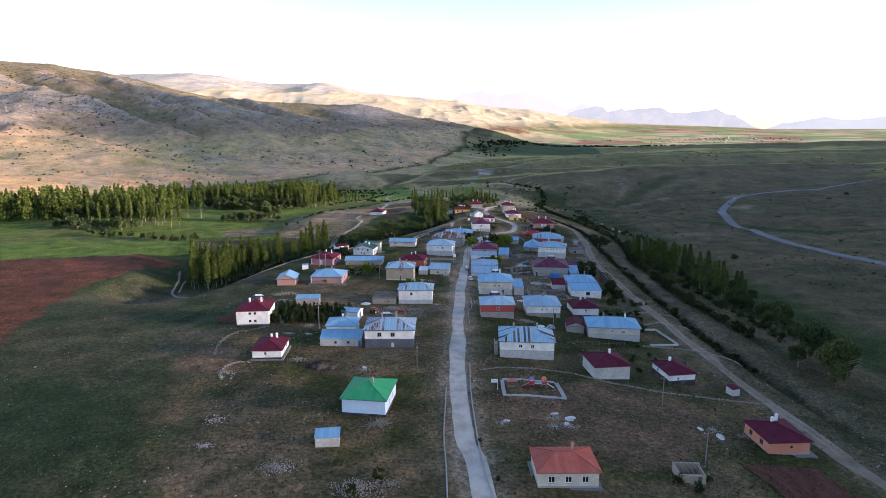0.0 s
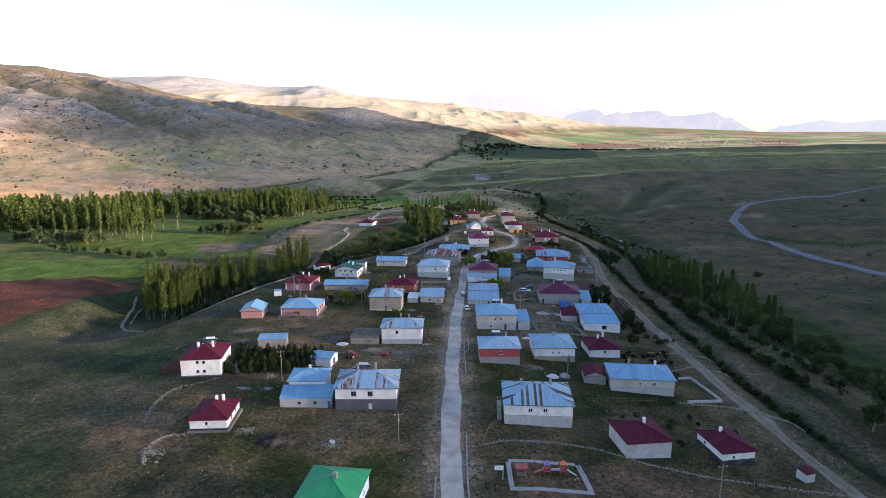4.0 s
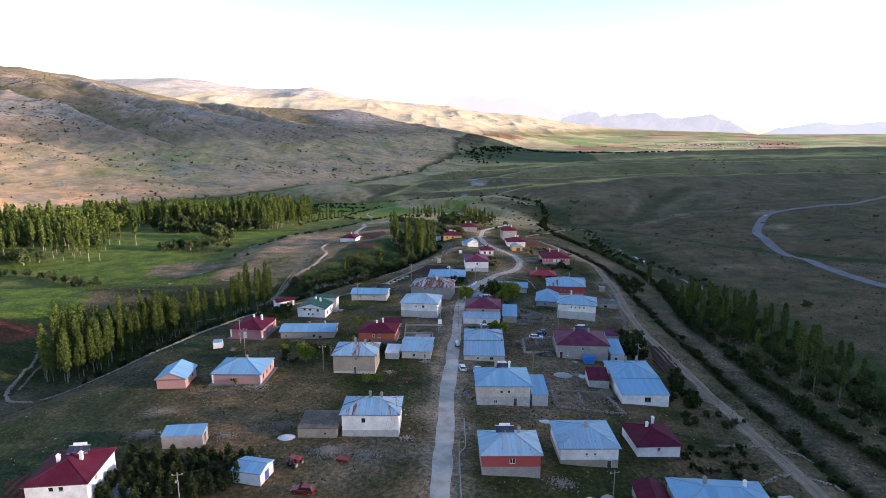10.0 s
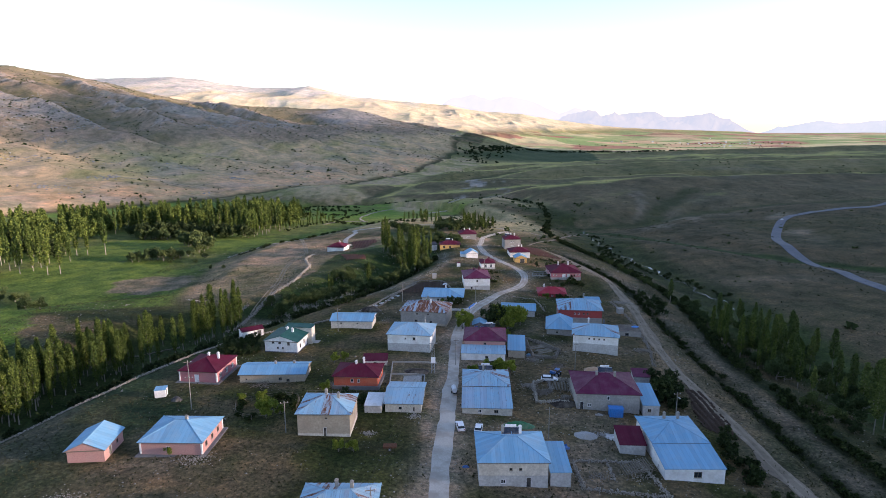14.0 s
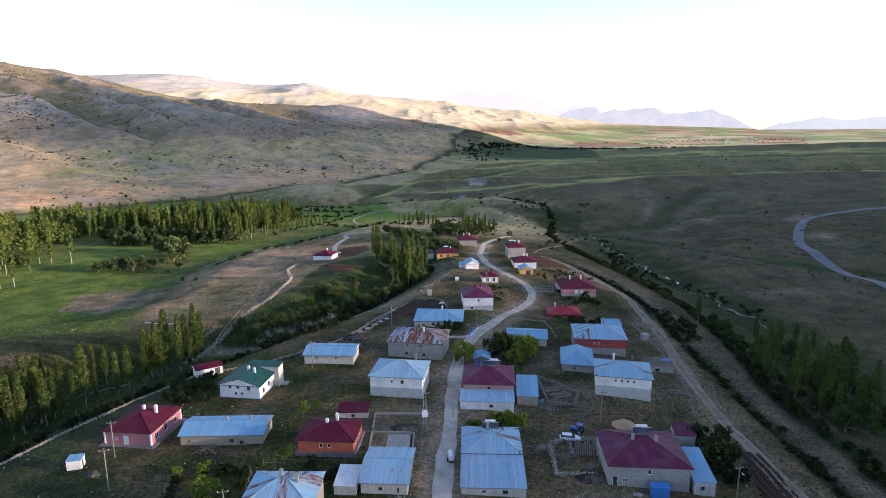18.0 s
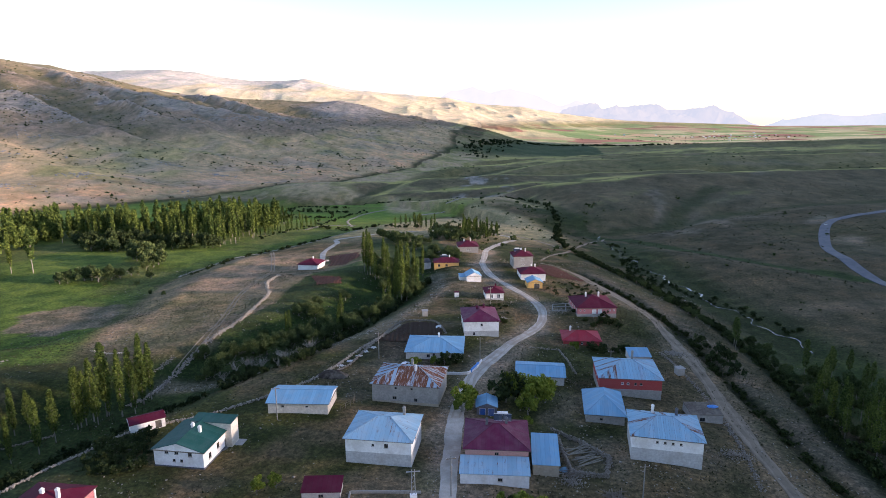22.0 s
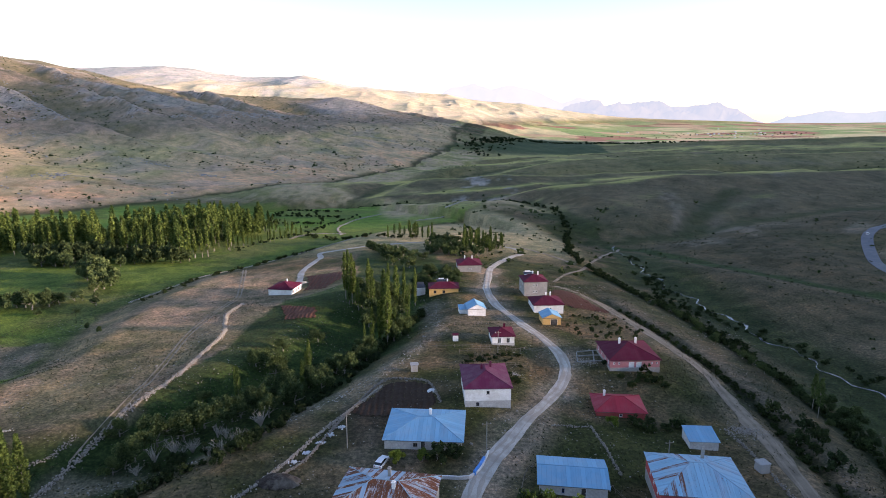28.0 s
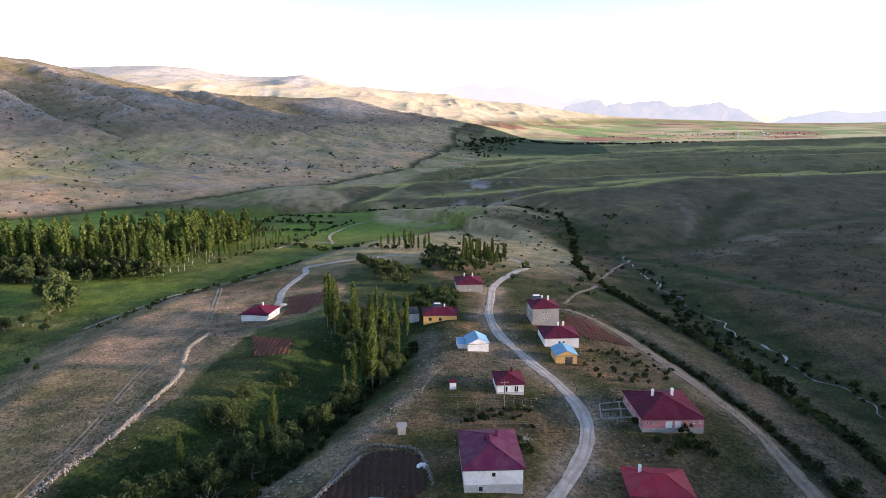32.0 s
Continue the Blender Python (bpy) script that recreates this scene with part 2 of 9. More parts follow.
M = {}
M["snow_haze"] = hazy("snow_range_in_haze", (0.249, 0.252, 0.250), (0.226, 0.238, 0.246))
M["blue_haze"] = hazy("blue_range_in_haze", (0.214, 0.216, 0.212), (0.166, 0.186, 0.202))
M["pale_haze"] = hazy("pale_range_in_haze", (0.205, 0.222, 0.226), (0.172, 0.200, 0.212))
M["land"] = land_material()
M["glass"] = glass_material()
M["paleblue"] = surface("pale_blue_render", (0.60, 0.72, 0.86), relief=0.006, grain=2.2, vary=0.1, stained=0.2, stain=(0.50, 0.52, 0.54))
M["lime"] = surface("spilt_white_lime", (0.62, 0.61, 0.59), vary=0.3, grain=2.0, stained=0.5, stain=(0.26, 0.22, 0.18))
M["white"] = surface("white_render", (0.82, 0.805, 0.78), relief=0.006, grain=2.2, vary=0.12, stained=0.34, stain=(0.47, 0.42, 0.36))
M["cream"] = surface("cream_render", (0.62, 0.57, 0.49), relief=0.006, grain=2.2, stained=0.3)
M["tan"] = surface("tan_earth_render", (0.40, 0.34, 0.26), relief=0.006, grain=2.2, stained=0.4, stain=(0.27, 0.22, 0.17))
M["grey"] = surface("grey_block", (0.35, 0.33, 0.30), relief=0.006, grain=2.2, stained=0.4, stain=(0.22, 0.20, 0.19))
M["palegrey"] = surface("pale_grey_render", (0.53, 0.515, 0.49), relief=0.006, grain=2.2, stained=0.4, stain=(0.36, 0.32, 0.28))
M["black"] = surface("dark_plinth_paint", (0.045, 0.047, 0.055), stained=0.2)
M["slate"] = surface("slate_grey_paint", (0.11, 0.115, 0.135), stained=0.3, stain=(0.2, 0.19, 0.18))
M["red"] = surface("red_wall_paint", (0.42, 0.075, 0.07), stained=0.2, stain=(0.3, 0.12, 0.1))
M["salmon"] = surface("salmon_wall_paint", (0.62, 0.23, 0.15), stained=0.2, stain=(0.5, 0.3, 0.22))
M["pink"] = surface("pink_wall_paint", (0.50, 0.27, 0.24), stained=0.25, stain=(0.40, 0.28, 0.24))
M["rose"] = surface("rose_wall_paint", (0.46, 0.18, 0.19), stained=0.25, stain=(0.40, 0.26, 0.24))
M["orange"] = surface("orange_wall_paint", (0.50, 0.115, 0.065), stained=0.2, stain=(0.4, 0.2, 0.14))
M["yellow"] = surface("yellow_wall_paint", (0.70, 0.42, 0.14), stained=0.2, stain=(0.5, 0.36, 0.2))
M["stone"] = surface("field_stone", (0.36, 0.32, 0.27), vary=0.6, grain=3.0, stained=0.3, relief=0.05, random_tint=0.3)
M["rock"] = surface("grey_limestone", (0.34, 0.315, 0.29), vary=0.45, grain=1.2, stained=0.5, stain=(0.24, 0.19, 0.14), relief=0.1)
M["wood"] = surface("weathered_timber", (0.20, 0.16, 0.125), vary=0.4, grain=9.0)
M["deadwood"] = surface("grey_dead_wood", (0.36, 0.33, 0.27), vary=0.3, grain=4.0)
M["pole"] = surface("grey_weathered_pole", (0.23, 0.22, 0.20), vary=0.3, grain=6.0)
M["brush"] = surface("dark_brushwood", (0.030, 0.022, 0.020), vary=0.5, grain=5.0)
M["bark"] = surface("pale_bark", (0.24, 0.22, 0.18), vary=0.5, grain=4.0)
M["concrete"] = surface("concrete", (0.36, 0.35, 0.335), stained=0.4)
M["pvc"] = surface("white_window_frame", (0.78, 0.78, 0.78), rough=0.4, vary=0.05, stained=0.1)
M["door_dark"] = surface("dark_metal_door", (0.035, 0.035, 0.04), rough=0.5, vary=0.2)
M["door_white"] = surface("white_door_paint", (0.7, 0.7, 0.7), rough=0.5, vary=0.1)
M["door_blue"] = surface("blue_door_paint", (0.03, 0.10, 0.32), rough=0.5, vary=0.25)
M["steel"] = surface("galvanised_steel", (0.42, 0.43, 0.45), rough=0.45, vary=0.2, metal=0.6)
M["tank"] = surface("white_tank", (0.75, 0.76, 0.78), rough=0.35, vary=0.06)
M["solar"] = surface("solar_glass", (0.03, 0.04, 0.06), rough=0.25, vary=0.1)
M["tarp_blue"] = surface("blue_tarpaulin", (0.03, 0.22, 0.60), rough=0.45, vary=0.3, stained=0.1)
M["plastic"] = surface("white_plastic_sheet", (0.68, 0.69, 0.70), rough=0.4, vary=0.25)
M["dung"] = surface("dark_dung_heap", (0.045, 0.033, 0.026), vary=0.5, grain=3.0, relief=0.2)
M["earth_red"] = surface("red_ploughed_earth", (0.118, 0.048, 0.029), vary=0.45, grain=2.0, relief=0.1, stained=0.3, stain=(0.08, 0.04, 0.026))
M["earth_dark"] = surface("dark_tilled_earth", (0.046, 0.026, 0.015), vary=0.45, grain=2.0, relief=0.1, stained=0.3, stain=(0.06, 0.04, 0.03))
BLUE, MAROON = (0.165, 0.36, 0.52), (0.090, 0.008, 0.024)
M["blue"] = sheet_metal("blue_roof_sheet", BLUE, dust=0.25)
M["blue_old"] = sheet_metal("faded_blue_roof_sheet", (0.235, 0.40, 0.52), rust=0.30, dust=0.4)
M["blue_piece"] = sheet_metal("patched_blue_roof_sheet", (0.22, 0.40, 0.53), rust=0.24, dust=0.35)
M["zinc_piece"] = sheet_metal("bare_zinc_roof_sheet", (0.25, 0.37, 0.48), rust=0.25, dust=0.3)
M["rust_piece"] = sheet_metal("rusted_roof_sheet", (0.25, 0.33, 0.40), rust=0.62, rough=0.7)
M["red_rust_piece"] = sheet_metal("red_rusted_roof_sheet", (0.42, 0.44, 0.47), rust=0.80, rough=0.8)
M["dark_piece"] = sheet_metal("dark_roof_underlay", (0.085, 0.06, 0.05), rust=0.2, rough=0.85)
M["maroon"] = sheet_metal("maroon_roof_sheet", MAROON, dust=0.03, rough=0.6)
M["purple"] = sheet_metal("purple_red_roof_sheet", (0.110, 0.017, 0.050), dust=0.10, rough=0.4)
M["redroof"] = sheet_metal("red_roof_sheet", (0.32, 0.030, 0.045), dust=0.06, rough=0.4)
M["green"] = sheet_metal("bright_green_roof_sheet", (0.015, 0.27, 0.115), dust=0.06, rough=0.4)
M["darkgreen"] = sheet_metal("dark_green_roof_sheet", (0.012, 0.075, 0.065), dust=0.06, rough=0.4)
M["slate_sheet"] = sheet_metal("dark_grey_roof_sheet", (0.06, 0.06, 0.065), dust=0.15, rough=0.6)
M["earth_roof"] = surface("trodden_earth_roof", (0.13, 0.105, 0.085), vary=0.4, grain=2.0)
M["tile"] = sheet_metal("red_clay_tile", (0.40, 0.10, 0.07), dust=0.15, rough=0.8)
M["verge"] = gravel_road("bare_earth_verge", (0.285, 0.222, 0.165), (0.165, 0.130, 0.090))
M["wheel"] = gravel_road("faint_wheel_track", (0.265, 0.215, 0.155), (0.20, 0.16, 0.115))
M["road"] = gravel_road("worn_village_road", (0.50, 0.455, 0.39), (0.36, 0.315, 0.26))
M["rut"] = gravel_road("trodden_gravel_rut", (0.40, 0.35, 0.29), (0.33, 0.28, 0.225))
M["track"] = gravel_road("gravel_road", (0.44, 0.40, 0.35), (0.34, 0.30, 0.25))
M["path"] = gravel_road("earth_track", (0.225, 0.180, 0.130), (0.150, 0.122, 0.086))
M["asphalt"] = gravel_road("asphalt", (0.13, 0.135, 0.15), (0.16, 0.16, 0.17), 0.8)
M["apron"] = surface("dark_worn_concrete", (0.20, 0.20, 0.20), stained=0.5, stain=(0.12, 0.10, 0.085))
M["cement"] = surface("grey_cement_render", (0.31, 0.295, 0.27), stained=0.4)
M["water"] = surface("stream_water", (0.07, 0.075, 0.075), rough=0.2, vary=0.3)
M["poplar"] = leafage("poplar_leaves", (0.018, 0.040, 0.010), (0.145, 0.195, 0.045))
M["willow"] = leafage("willow_leaves", (0.028, 0.048, 0.016), (0.105, 0.142, 0.054))
M["aspen"] = leafage("aspen_leaves", (0.038, 0.064, 0.016), (0.150, 0.195, 0.058))
M["shrub"] = leafage("shrub_leaves", (0.02, 0.035, 0.014), (0.06, 0.082, 0.028))
M["hedge"] = leafage("hedge_leaves", (0.008, 0.017, 0.006), (0.042, 0.062, 0.020))
M["fresh"] = leafage("bright_green_leaves", (0.090, 0.135, 0.018), (0.21, 0.26, 0.046))
M["grass"] = leafage("dry_grass", (0.035, 0.042, 0.018), (0.12, 0.11, 0.06))
M["chalk"] = surface("pale_lime_rubble", (0.38, 0.355, 0.32), vary=0.5, grain=3.0)
M["tarp_green"] = surface("green_tarpaulin", (0.02, 0.16, 0.07), rough=0.6, vary=0.3)
M["carwhite"] = surface("white_car_paint", (0.75, 0.76, 0.78), rough=0.25, vary=0.04, stained=0.1)
M["carred"] = surface("red_car_paint", (0.28, 0.015, 0.02), rough=0.3, vary=0.1, stained=0.1)
M["tractor_blue"] = surface("blue_tractor_paint", (0.02, 0.12, 0.36), rough=0.35, vary=0.1)
M["rubber"] = surface("rubber", (0.02, 0.02, 0.02), rough=0.85)
M["orange_sheet"] = surface("pale_orange_sheet", (0.48, 0.30, 0.18), rough=0.6, vary=0.2)
M["play_red"] = surface("red_play_plastic", (0.40, 0.03, 0.035), rough=0.4, vary=0.1)
M["play_violet"] = surface("violet_play_plastic", (0.22, 0.13, 0.42), rough=0.4, vary=0.1)
M["play_orange"] = surface("orange_play_plastic", (0.70, 0.16, 0.04), rough=0.4, vary=0.1)

# ---- the lie of the land ----
def lattice(ix, iy, seed):
    h = (ix.astype(np.int64) * 374761393 + iy.astype(np.int64) * 668265263 + seed * 982451653) & 0x7FFFFFFF
    h = ((h ^ (h >> 13)) * 1274126177) & 0x7FFFFFFF
    return ((h ^ (h >> 16)) & 0xFFFF) / 32767.5 - 1.0


def value_noise(x, y, seed=0):
    ix, iy = np.floor(x), np.floor(y)
    fx, fy = x - ix, y - iy
    fx, fy = fx * fx * (3 - 2 * fx), fy * fy * (3 - 2 * fy)
    a, b = lattice(ix, iy, seed), lattice(ix + 1, iy, seed)
    c, d = lattice(ix, iy + 1, seed), lattice(ix + 1, iy + 1, seed)
    return (a + (b - a) * fx) * (1 - fy) + (c + (d - c) * fx) * fy


def fbm(x, y, size, octaves=4, seed=0):
    total, amp = 0, 1.0
    for k in range(octaves):
        total = total + amp * value_noise(x / size + 17.3 * k, y / size - 9.1 * k, seed + k)
        size, amp = size * 0.5, amp * 0.5
    return total


def ridged(x, y, size, octaves=4, seed=0):
    total, amp = 0, 1.0
    for k in range(octaves):
        total = total + amp * (1 - 2 * np.abs(value_noise(x / size + 5.7 * k, y / size + 3.3 * k, seed + k)))
        size, amp = size * 0.5, amp * 0.5
    return total


def step(a, b, v):
    u = np.clip((v - a) / (b - a), 0, 1)
    return u * u * (3 - 2 * u)


def along(line, x, y):
    """The distance to a polyline of (x, y, value) points and the value at the nearest place on it."""
    best, val = np.full(np.shape(x), 1e9), np.zeros(np.shape(x))
    for (ax, ay, av), (bx, by, bv) in zip(line[:-1], line[1:]):
        dx, dy = bx - ax, by - ay
        u = np.clip(((x - ax) * dx + (y - ay) * dy) / (dx * dx + dy * dy), 0, 1)
        d = np.hypot(x - ax - u * dx, y - ay - u * dy)
        near = d < best
        best, val = np.where(near, d, best), np.where(near, av + u * (bv - av), val)
    return best, val


def down_ribs(x, y):
    """The spurs and gullies that run slantwise down the mountainside, high on a spur and low between, and the way down from the crest line."""
    q, p = 0.87 * (x + 346) + 0.49 * (y - 2600), 0.49 * (x + 346) - 0.87 * (y - 2600)
    q = q - 0.5 * p + 70 * value_noise(x / 300, y / 300, 97)
    return (1 - 2 * np.abs(value_noise(q / 150, p / 1500, 93))) + 0.5 * (1 - 2 * np.abs(value_noise(q / 62, p / 520, 94))), p


def crest_height(line, slope, flat, x, y, k=7.0):
    """The height under a crest: each stretch falls away on its own, steep at the top and flattening out; the highest counts."""
    total = np.zeros(np.shape(x))
    for (ax, ay, av), (bx, by, bv) in zip(line[:-1], line[1:]):
        dx, dy = bx - ax, by - ay
        u = np.clip(((x - ax) * dx + (y - ay) * dy) / (dx * dx + dy * dy), 0, 1)
        d = np.hypot(x - ax - u * dx, y - ay - u * dy)
        near = np.minimum(d, 0.3 / flat)
        fall = slope * near * (1 - flat * near) + 0.4 * slope * (d - near)
        total = total + np.exp(np.clip((av + u * (bv - av) - fall) / k, -60, 80))
    return k * np.log(total)


def softmax(a, b, w):
    h = np.clip(0.5 + 0.5 * (a - b) / w, 0, 1)
    return b + (a - b) * h + w * h * (1 - h)


RAVINE = [(-130, 304, 3), (-117, 276, 7), (-98, 290, 7), (-80, 325, 7), (-52, 368, 6), (-32, 395, 6), (-15, 430, 6), (-6, 465, 5), (-2, 505, 3), (0, 540, 0)]
HOLLOW = [(-117, 240, 6.5), (-112, 250, 7.5), (-108, 262, 7.5), (-103, 284, 9), (-98, 305, 9), (-84, 326, 8)]
CREST = [(-2500, 1500, 290), (-1900, 1900, 276), (-1500, 2050, 264), (-1338, 2150, 254), (-1243, 2280, 240), (-1150, 2380, 214), (-1042, 2480, 180), (-952, 2560, 161), (-808, 2640, 150), (-596, 2680, 140), (-455, 2650, 132), (-346, 2600, 134), (-265, 2560, 116), (-131, 2480, 76), (-5, 2400, 34), (95, 2330, 0), (150, 2280, -30)]
FAR_CREST = [(-3627, 4900, 364), (-2958, 4900, 395), (-2552, 4850, 419), (-2197, 4800, 422), (-1902, 4780, 424), (-1692, 4760, 402), (-1404, 4740, 353), (-1196, 4720, 339), (-887, 4700, 349), (-661, 4660, 283), (-335, 4600, 221), (-94, 4540, 142), (142, 4480, 82), (335, 4420, 40), (520, 4360, 0)]
BACK_CREST = [(-1204, 4860, 242), (-734, 4860, 265), (-480, 4860, 272), (-185, 4860, 246), (112, 4860, 221), (325, 4860, 178), (491, 4860, 166), (663, 4860, 154), (836, 4860, 124), (1010, 4860, 99), (1184, 4860, 78), (1358, 4860, 58), (1533, 4860, 45), (1882, 4860, 27), (2400, 4860, 16)]
# unseen hill right of the view, added to keep low sun off the village
SHADE_HILL = [(650, -700, 130), (650, -300, 112), (650, 250, 104)]
# unseen range far to the right, added to shade the mountain and valley
SHADE_RANGE = [(1985, 450, 385), (1990, 600, 405), (1990, 700, 435), (2000, 800, 500), (2040, 900, 580), (2080, 1022, 620), (2120, 1160, 650), (2200, 1290, 700), (2280, 1390, 720), (2400, 1600, 640), (2560, 1855, 540), (2820, 2300, 540)]
SPURS = [[(40, 845, -29), (110, 880, -16), (190, 905, -6), (300, 935, -1), (450, 965, -1), (650, 990, -1), (1000, 1040, 4)], [(-130, 1130, -36), (-10, 1120, -25), (110, 1110, -19), (260, 1130, -17), (420, 1160, -15)], [(-80, 1330, -38), (95, 1400, -24), (260, 1420, -14), (600, 1440, -9), (1100, 1450, -4)], [(100, 1800, -46), (300, 1760, -32), (700, 1780, -22), (1300, 1800, -12)], [(500, 2300, -34), (900, 2260, -18), (1500, 2250, -3), (2000, 2300, 6)]]
# ridge with its crest out of view, added to shade the right-hand hills
SHADE_RIDGE = [(860, 200, 118), (900, 600, 98), (1040, 950, 66)]
GULLIES = [[(-230, 900, 9), (-120, 1000, 9), (0, 965, 9), (110, 900, 9), (150, 760, 4)], [(150, 706, 2), (166, 690, 4), (185, 594, 4), (208, 545, 4), (236, 508, 4), (300, 470, 3), (420, 430, 2)], [(150, 716, 4), (215, 735, 5), (300, 775, 6), (450, 810, 4), (700, 835, 2)], [(222, 742, 5), (262, 800, 5), (330, 880, 3)], [(20, 940, 6), (150, 990, 8), (300, 1040, 6), (600, 1090, 4)], [(0, 1180, 5), (200, 1250, 9), (480, 1290, 8), (900, 1320, 4)], [(-100, 1010, 4), (60, 1330, 9), (420, 1560, 8), (1000, 1680, 4)], [(-160, 1450, 4), (200, 1760, 9), (800, 2000, 7)]]


DITCH_Y = [100, 166, 190, 241, 295, 346, 375, 405, 440, 474, 520]
DITCH_X = [96, 89, 86, 87, 88, 91, 94, 95, 92, 85, 75]
HEDGE_Y = [120, 192, 223, 243, 285, 317, 350, 390, 419, 440, 480, 517, 561]
HEDGE_X = [108, 103, 99, 98, 100, 101, 109, 116, 119, 116, 115, 105, 99]


def mountain_foot(x, y):
    """How far east the mountain reaches at each y."""
    return np.interp(y, [300, 560, 700, 900, 1050, 1200, 1526, 1800, 2600, 3000, 3300], [-620, -620, -560, -400, -245, -170, -32, 50, 140, 200, 300]) + 26 * fbm(x, y, 170, 3, 67) * step(820, 1000, y)


def stream_x(y):
    """The line of the stream along the valley."""
    return np.interp(y, [-300, 100, 300, 430, 470, 550, 608, 700, 770, 860, 950, 1030, 1100, 1200, 1526, 1730, 2580, 3030], [195, 165, 146, 146, 142, 136, 142, 150, 135, 80, 0, -130, -175, -130, 10, 70, 194, 520])


def land(x, y):
    """The height of the natural ground."""
    x, y = np.asarray(x, float), np.asarray(y, float)
    zc = np.interp(y, [-400, 0, 100, 160, 220, 280, 330, 380, 430, 480, 530, 600, 680, 760, 850, 1000], [4, 2.5, 1.2, 0.5, 0, -1, -2, -3, -4, -6, -9, -13, -19, -28, -38, -46])
    spur = zc - 0.07 * np.clip(x - 20, 0, 85) - 0.06 * np.clip(-30 - x, 0, 60) * step(300, 400, y)
    # left: the meadow and the valley floor
    floor_z = np.interp(y, [400, 450, 560, 800, 1000, 1250, 1700, 2600, 3000, 4900], [-12.5, -13.5, -17, -32, -41, -45, -48, -52, -46, 6])
    edge = np.interp(y, [300, 335, 360, 385, 420, 471, 498, 545, 566, 608, 654, 720, 790, 860], [-1500, -420, -200, -128, -108, -114, -116, -106, -94, -76, -60, -34, 10, 60])
    slant = np.interp(y, [300, 335, 370, 400], [12, 8, 3, 1])
    z = floor_z + (spur - floor_z) * step(-11, 13, (x - edge) / slant)
    d, depth = along(RAVINE, x, y)
    carve = depth * (1 - step(5, 26, d))
    d, depth = along(HOLLOW, x, y)
    z = z - np.maximum(carve, depth * (1 - step(6, 30, d)))
    # right: the stream, its bank and the hills behind it
    xs = stream_x(y)
    zs = np.interp(y, [-300, 100, 300, 430, 506, 608, 700, 850, 1000, 1250, 1700, 2600, 3000, 4900], [-11, -15, -19, -21, -22, -27, -33, -41, -44, -46, -49, -53, -47, 5])
    z = zs + (z - zs) * step(3, 52, xs - x) if np.ndim(x) else zs + (z - zs) * float(step(3, 52, xs - x))
    far = step(800, 1500, y)
    open_ = step(3000, 2450, y)
    bent = y + 75 * fbm(x, y, 520, 3, 17) - 0.12 * (x - 400)
    roll = np.interp(bent, [780, 900, 1080, 1150, 1200, 1300, 1420, 1480, 1530, 1650, 1820, 1900, 1950, 2080, 2220, 2280, 2400], [0, -5, 5, 8, 7, -8, 1, 5, 4, -8, 2, 6, 5, -7, 2, 4, 0])
    hills = np.interp(y, [0, 600, 780, 920, 1150, 1450, 1800, 2300, 2700, 3200, 4900], [-9, -14, -17, -27, -29, -35, -38, -38, -46, -42, 6]) + 0.012 * np.clip(x - 300, -400, 2000) * open_ + 0.008 * np.clip(x - 700, 0, 2500) * step(1700, 2300, y) * step(2900, 2500, y)
    hills = hills + open_ * (2 * (1 - far) * np.sin(y / 120 + 0.0016 * x + 0.6 + 0.5 * fbm(x, y, 500, 2, 13)) + 0.35 * roll + 5 * fbm(x, y, 420, 4, 3) + 2.6 * ridged(x, 0.3 * y, 95, 3, 19) * step(250, 420, y)) + 2.0 * fbm(x, y, 700, 3, 14)
    d = np.clip(x - xs - 6, 0, None)
    z = np.where(x > xs, zs + (hills - zs) * (1 - np.exp(-d / 140)), z)
    z = z + 26 * step(3500, 4800, y) * step(200, 700, x) * step(2600, 1500, x)
    # left of the valley: the bench and the mountain
    foot = mountain_foot(x, y)
    dl = np.clip(foot - x, 0, None)
    bench = 14 * (1 - np.exp(-dl / 80)) + 0.055 * np.clip(dl, 0, 700)
    z = z + bench * step(0, 30, dl) * (1 - step(3000, 3500, y)) + 7 * step(40, 300, dl) * ridged(x, y, 190, 4, 11)
    for line, slope, flat, rough, size, w in ((CREST, 0.262, 0.00015, 22, 0, 26), (FAR_CREST, 0.24, 0.00012, 20, 620, 50), (BACK_CREST, 0.27, 0.0002, 22, 420, 30)):
        top = crest_height(line, slope, flat, x, y)
        d = along(line, x, y)[0]
        rib = ridged(x, y, size, 4, 23) if size else 0.32 * ridged(x, y, 110, 4, 23) + down_ribs(x, y)[0] - 0.25
        z = softmax(top + rough * rib * step(20, 380, d) * step(-70, 40, top), z, w)
    for line in SPURS:
        z = np.where(x > xs - 60, softmax(crest_height(line, 0.15, 0.0008, x, y, 2.0) + 2.2 * fbm(x, y, 110, 3, 37), z, 5), z)
    # the added high ground out of view that blocks the low sun
    for line, slope, rough, w in ((SHADE_HILL, 0.36, 8, 30), (SHADE_RANGE, 2.2, 12, 40), (SHADE_RIDGE, 0.30, 3, 30)):
        d, top = along(line, x, y)
        d = np.clip(d, 0, 4000)
        m = top - slope * d * (1 - 0.00012 * d) + rough * ridged(x, y, 330, 5, 23) * step(0, 260, d) * step(-60, 60, top - slope * d)
        z = softmax(m, z, w)
    for line in GULLIES:
        d, deep = along(line, x, y)
        wide = 1 + 0.35 * fbm(x, y, 90, 2, 29)
        z = z - deep * (1 - step(4, 46, d * wide))
    d, lift = along([(158, 650, 2), (172, 580, 5.5), (190, 522, 4), (212, 475, 0.5), (230, 440, 0)], x, y)
    z = z + lift * np.exp(-(d / 34) ** 2)
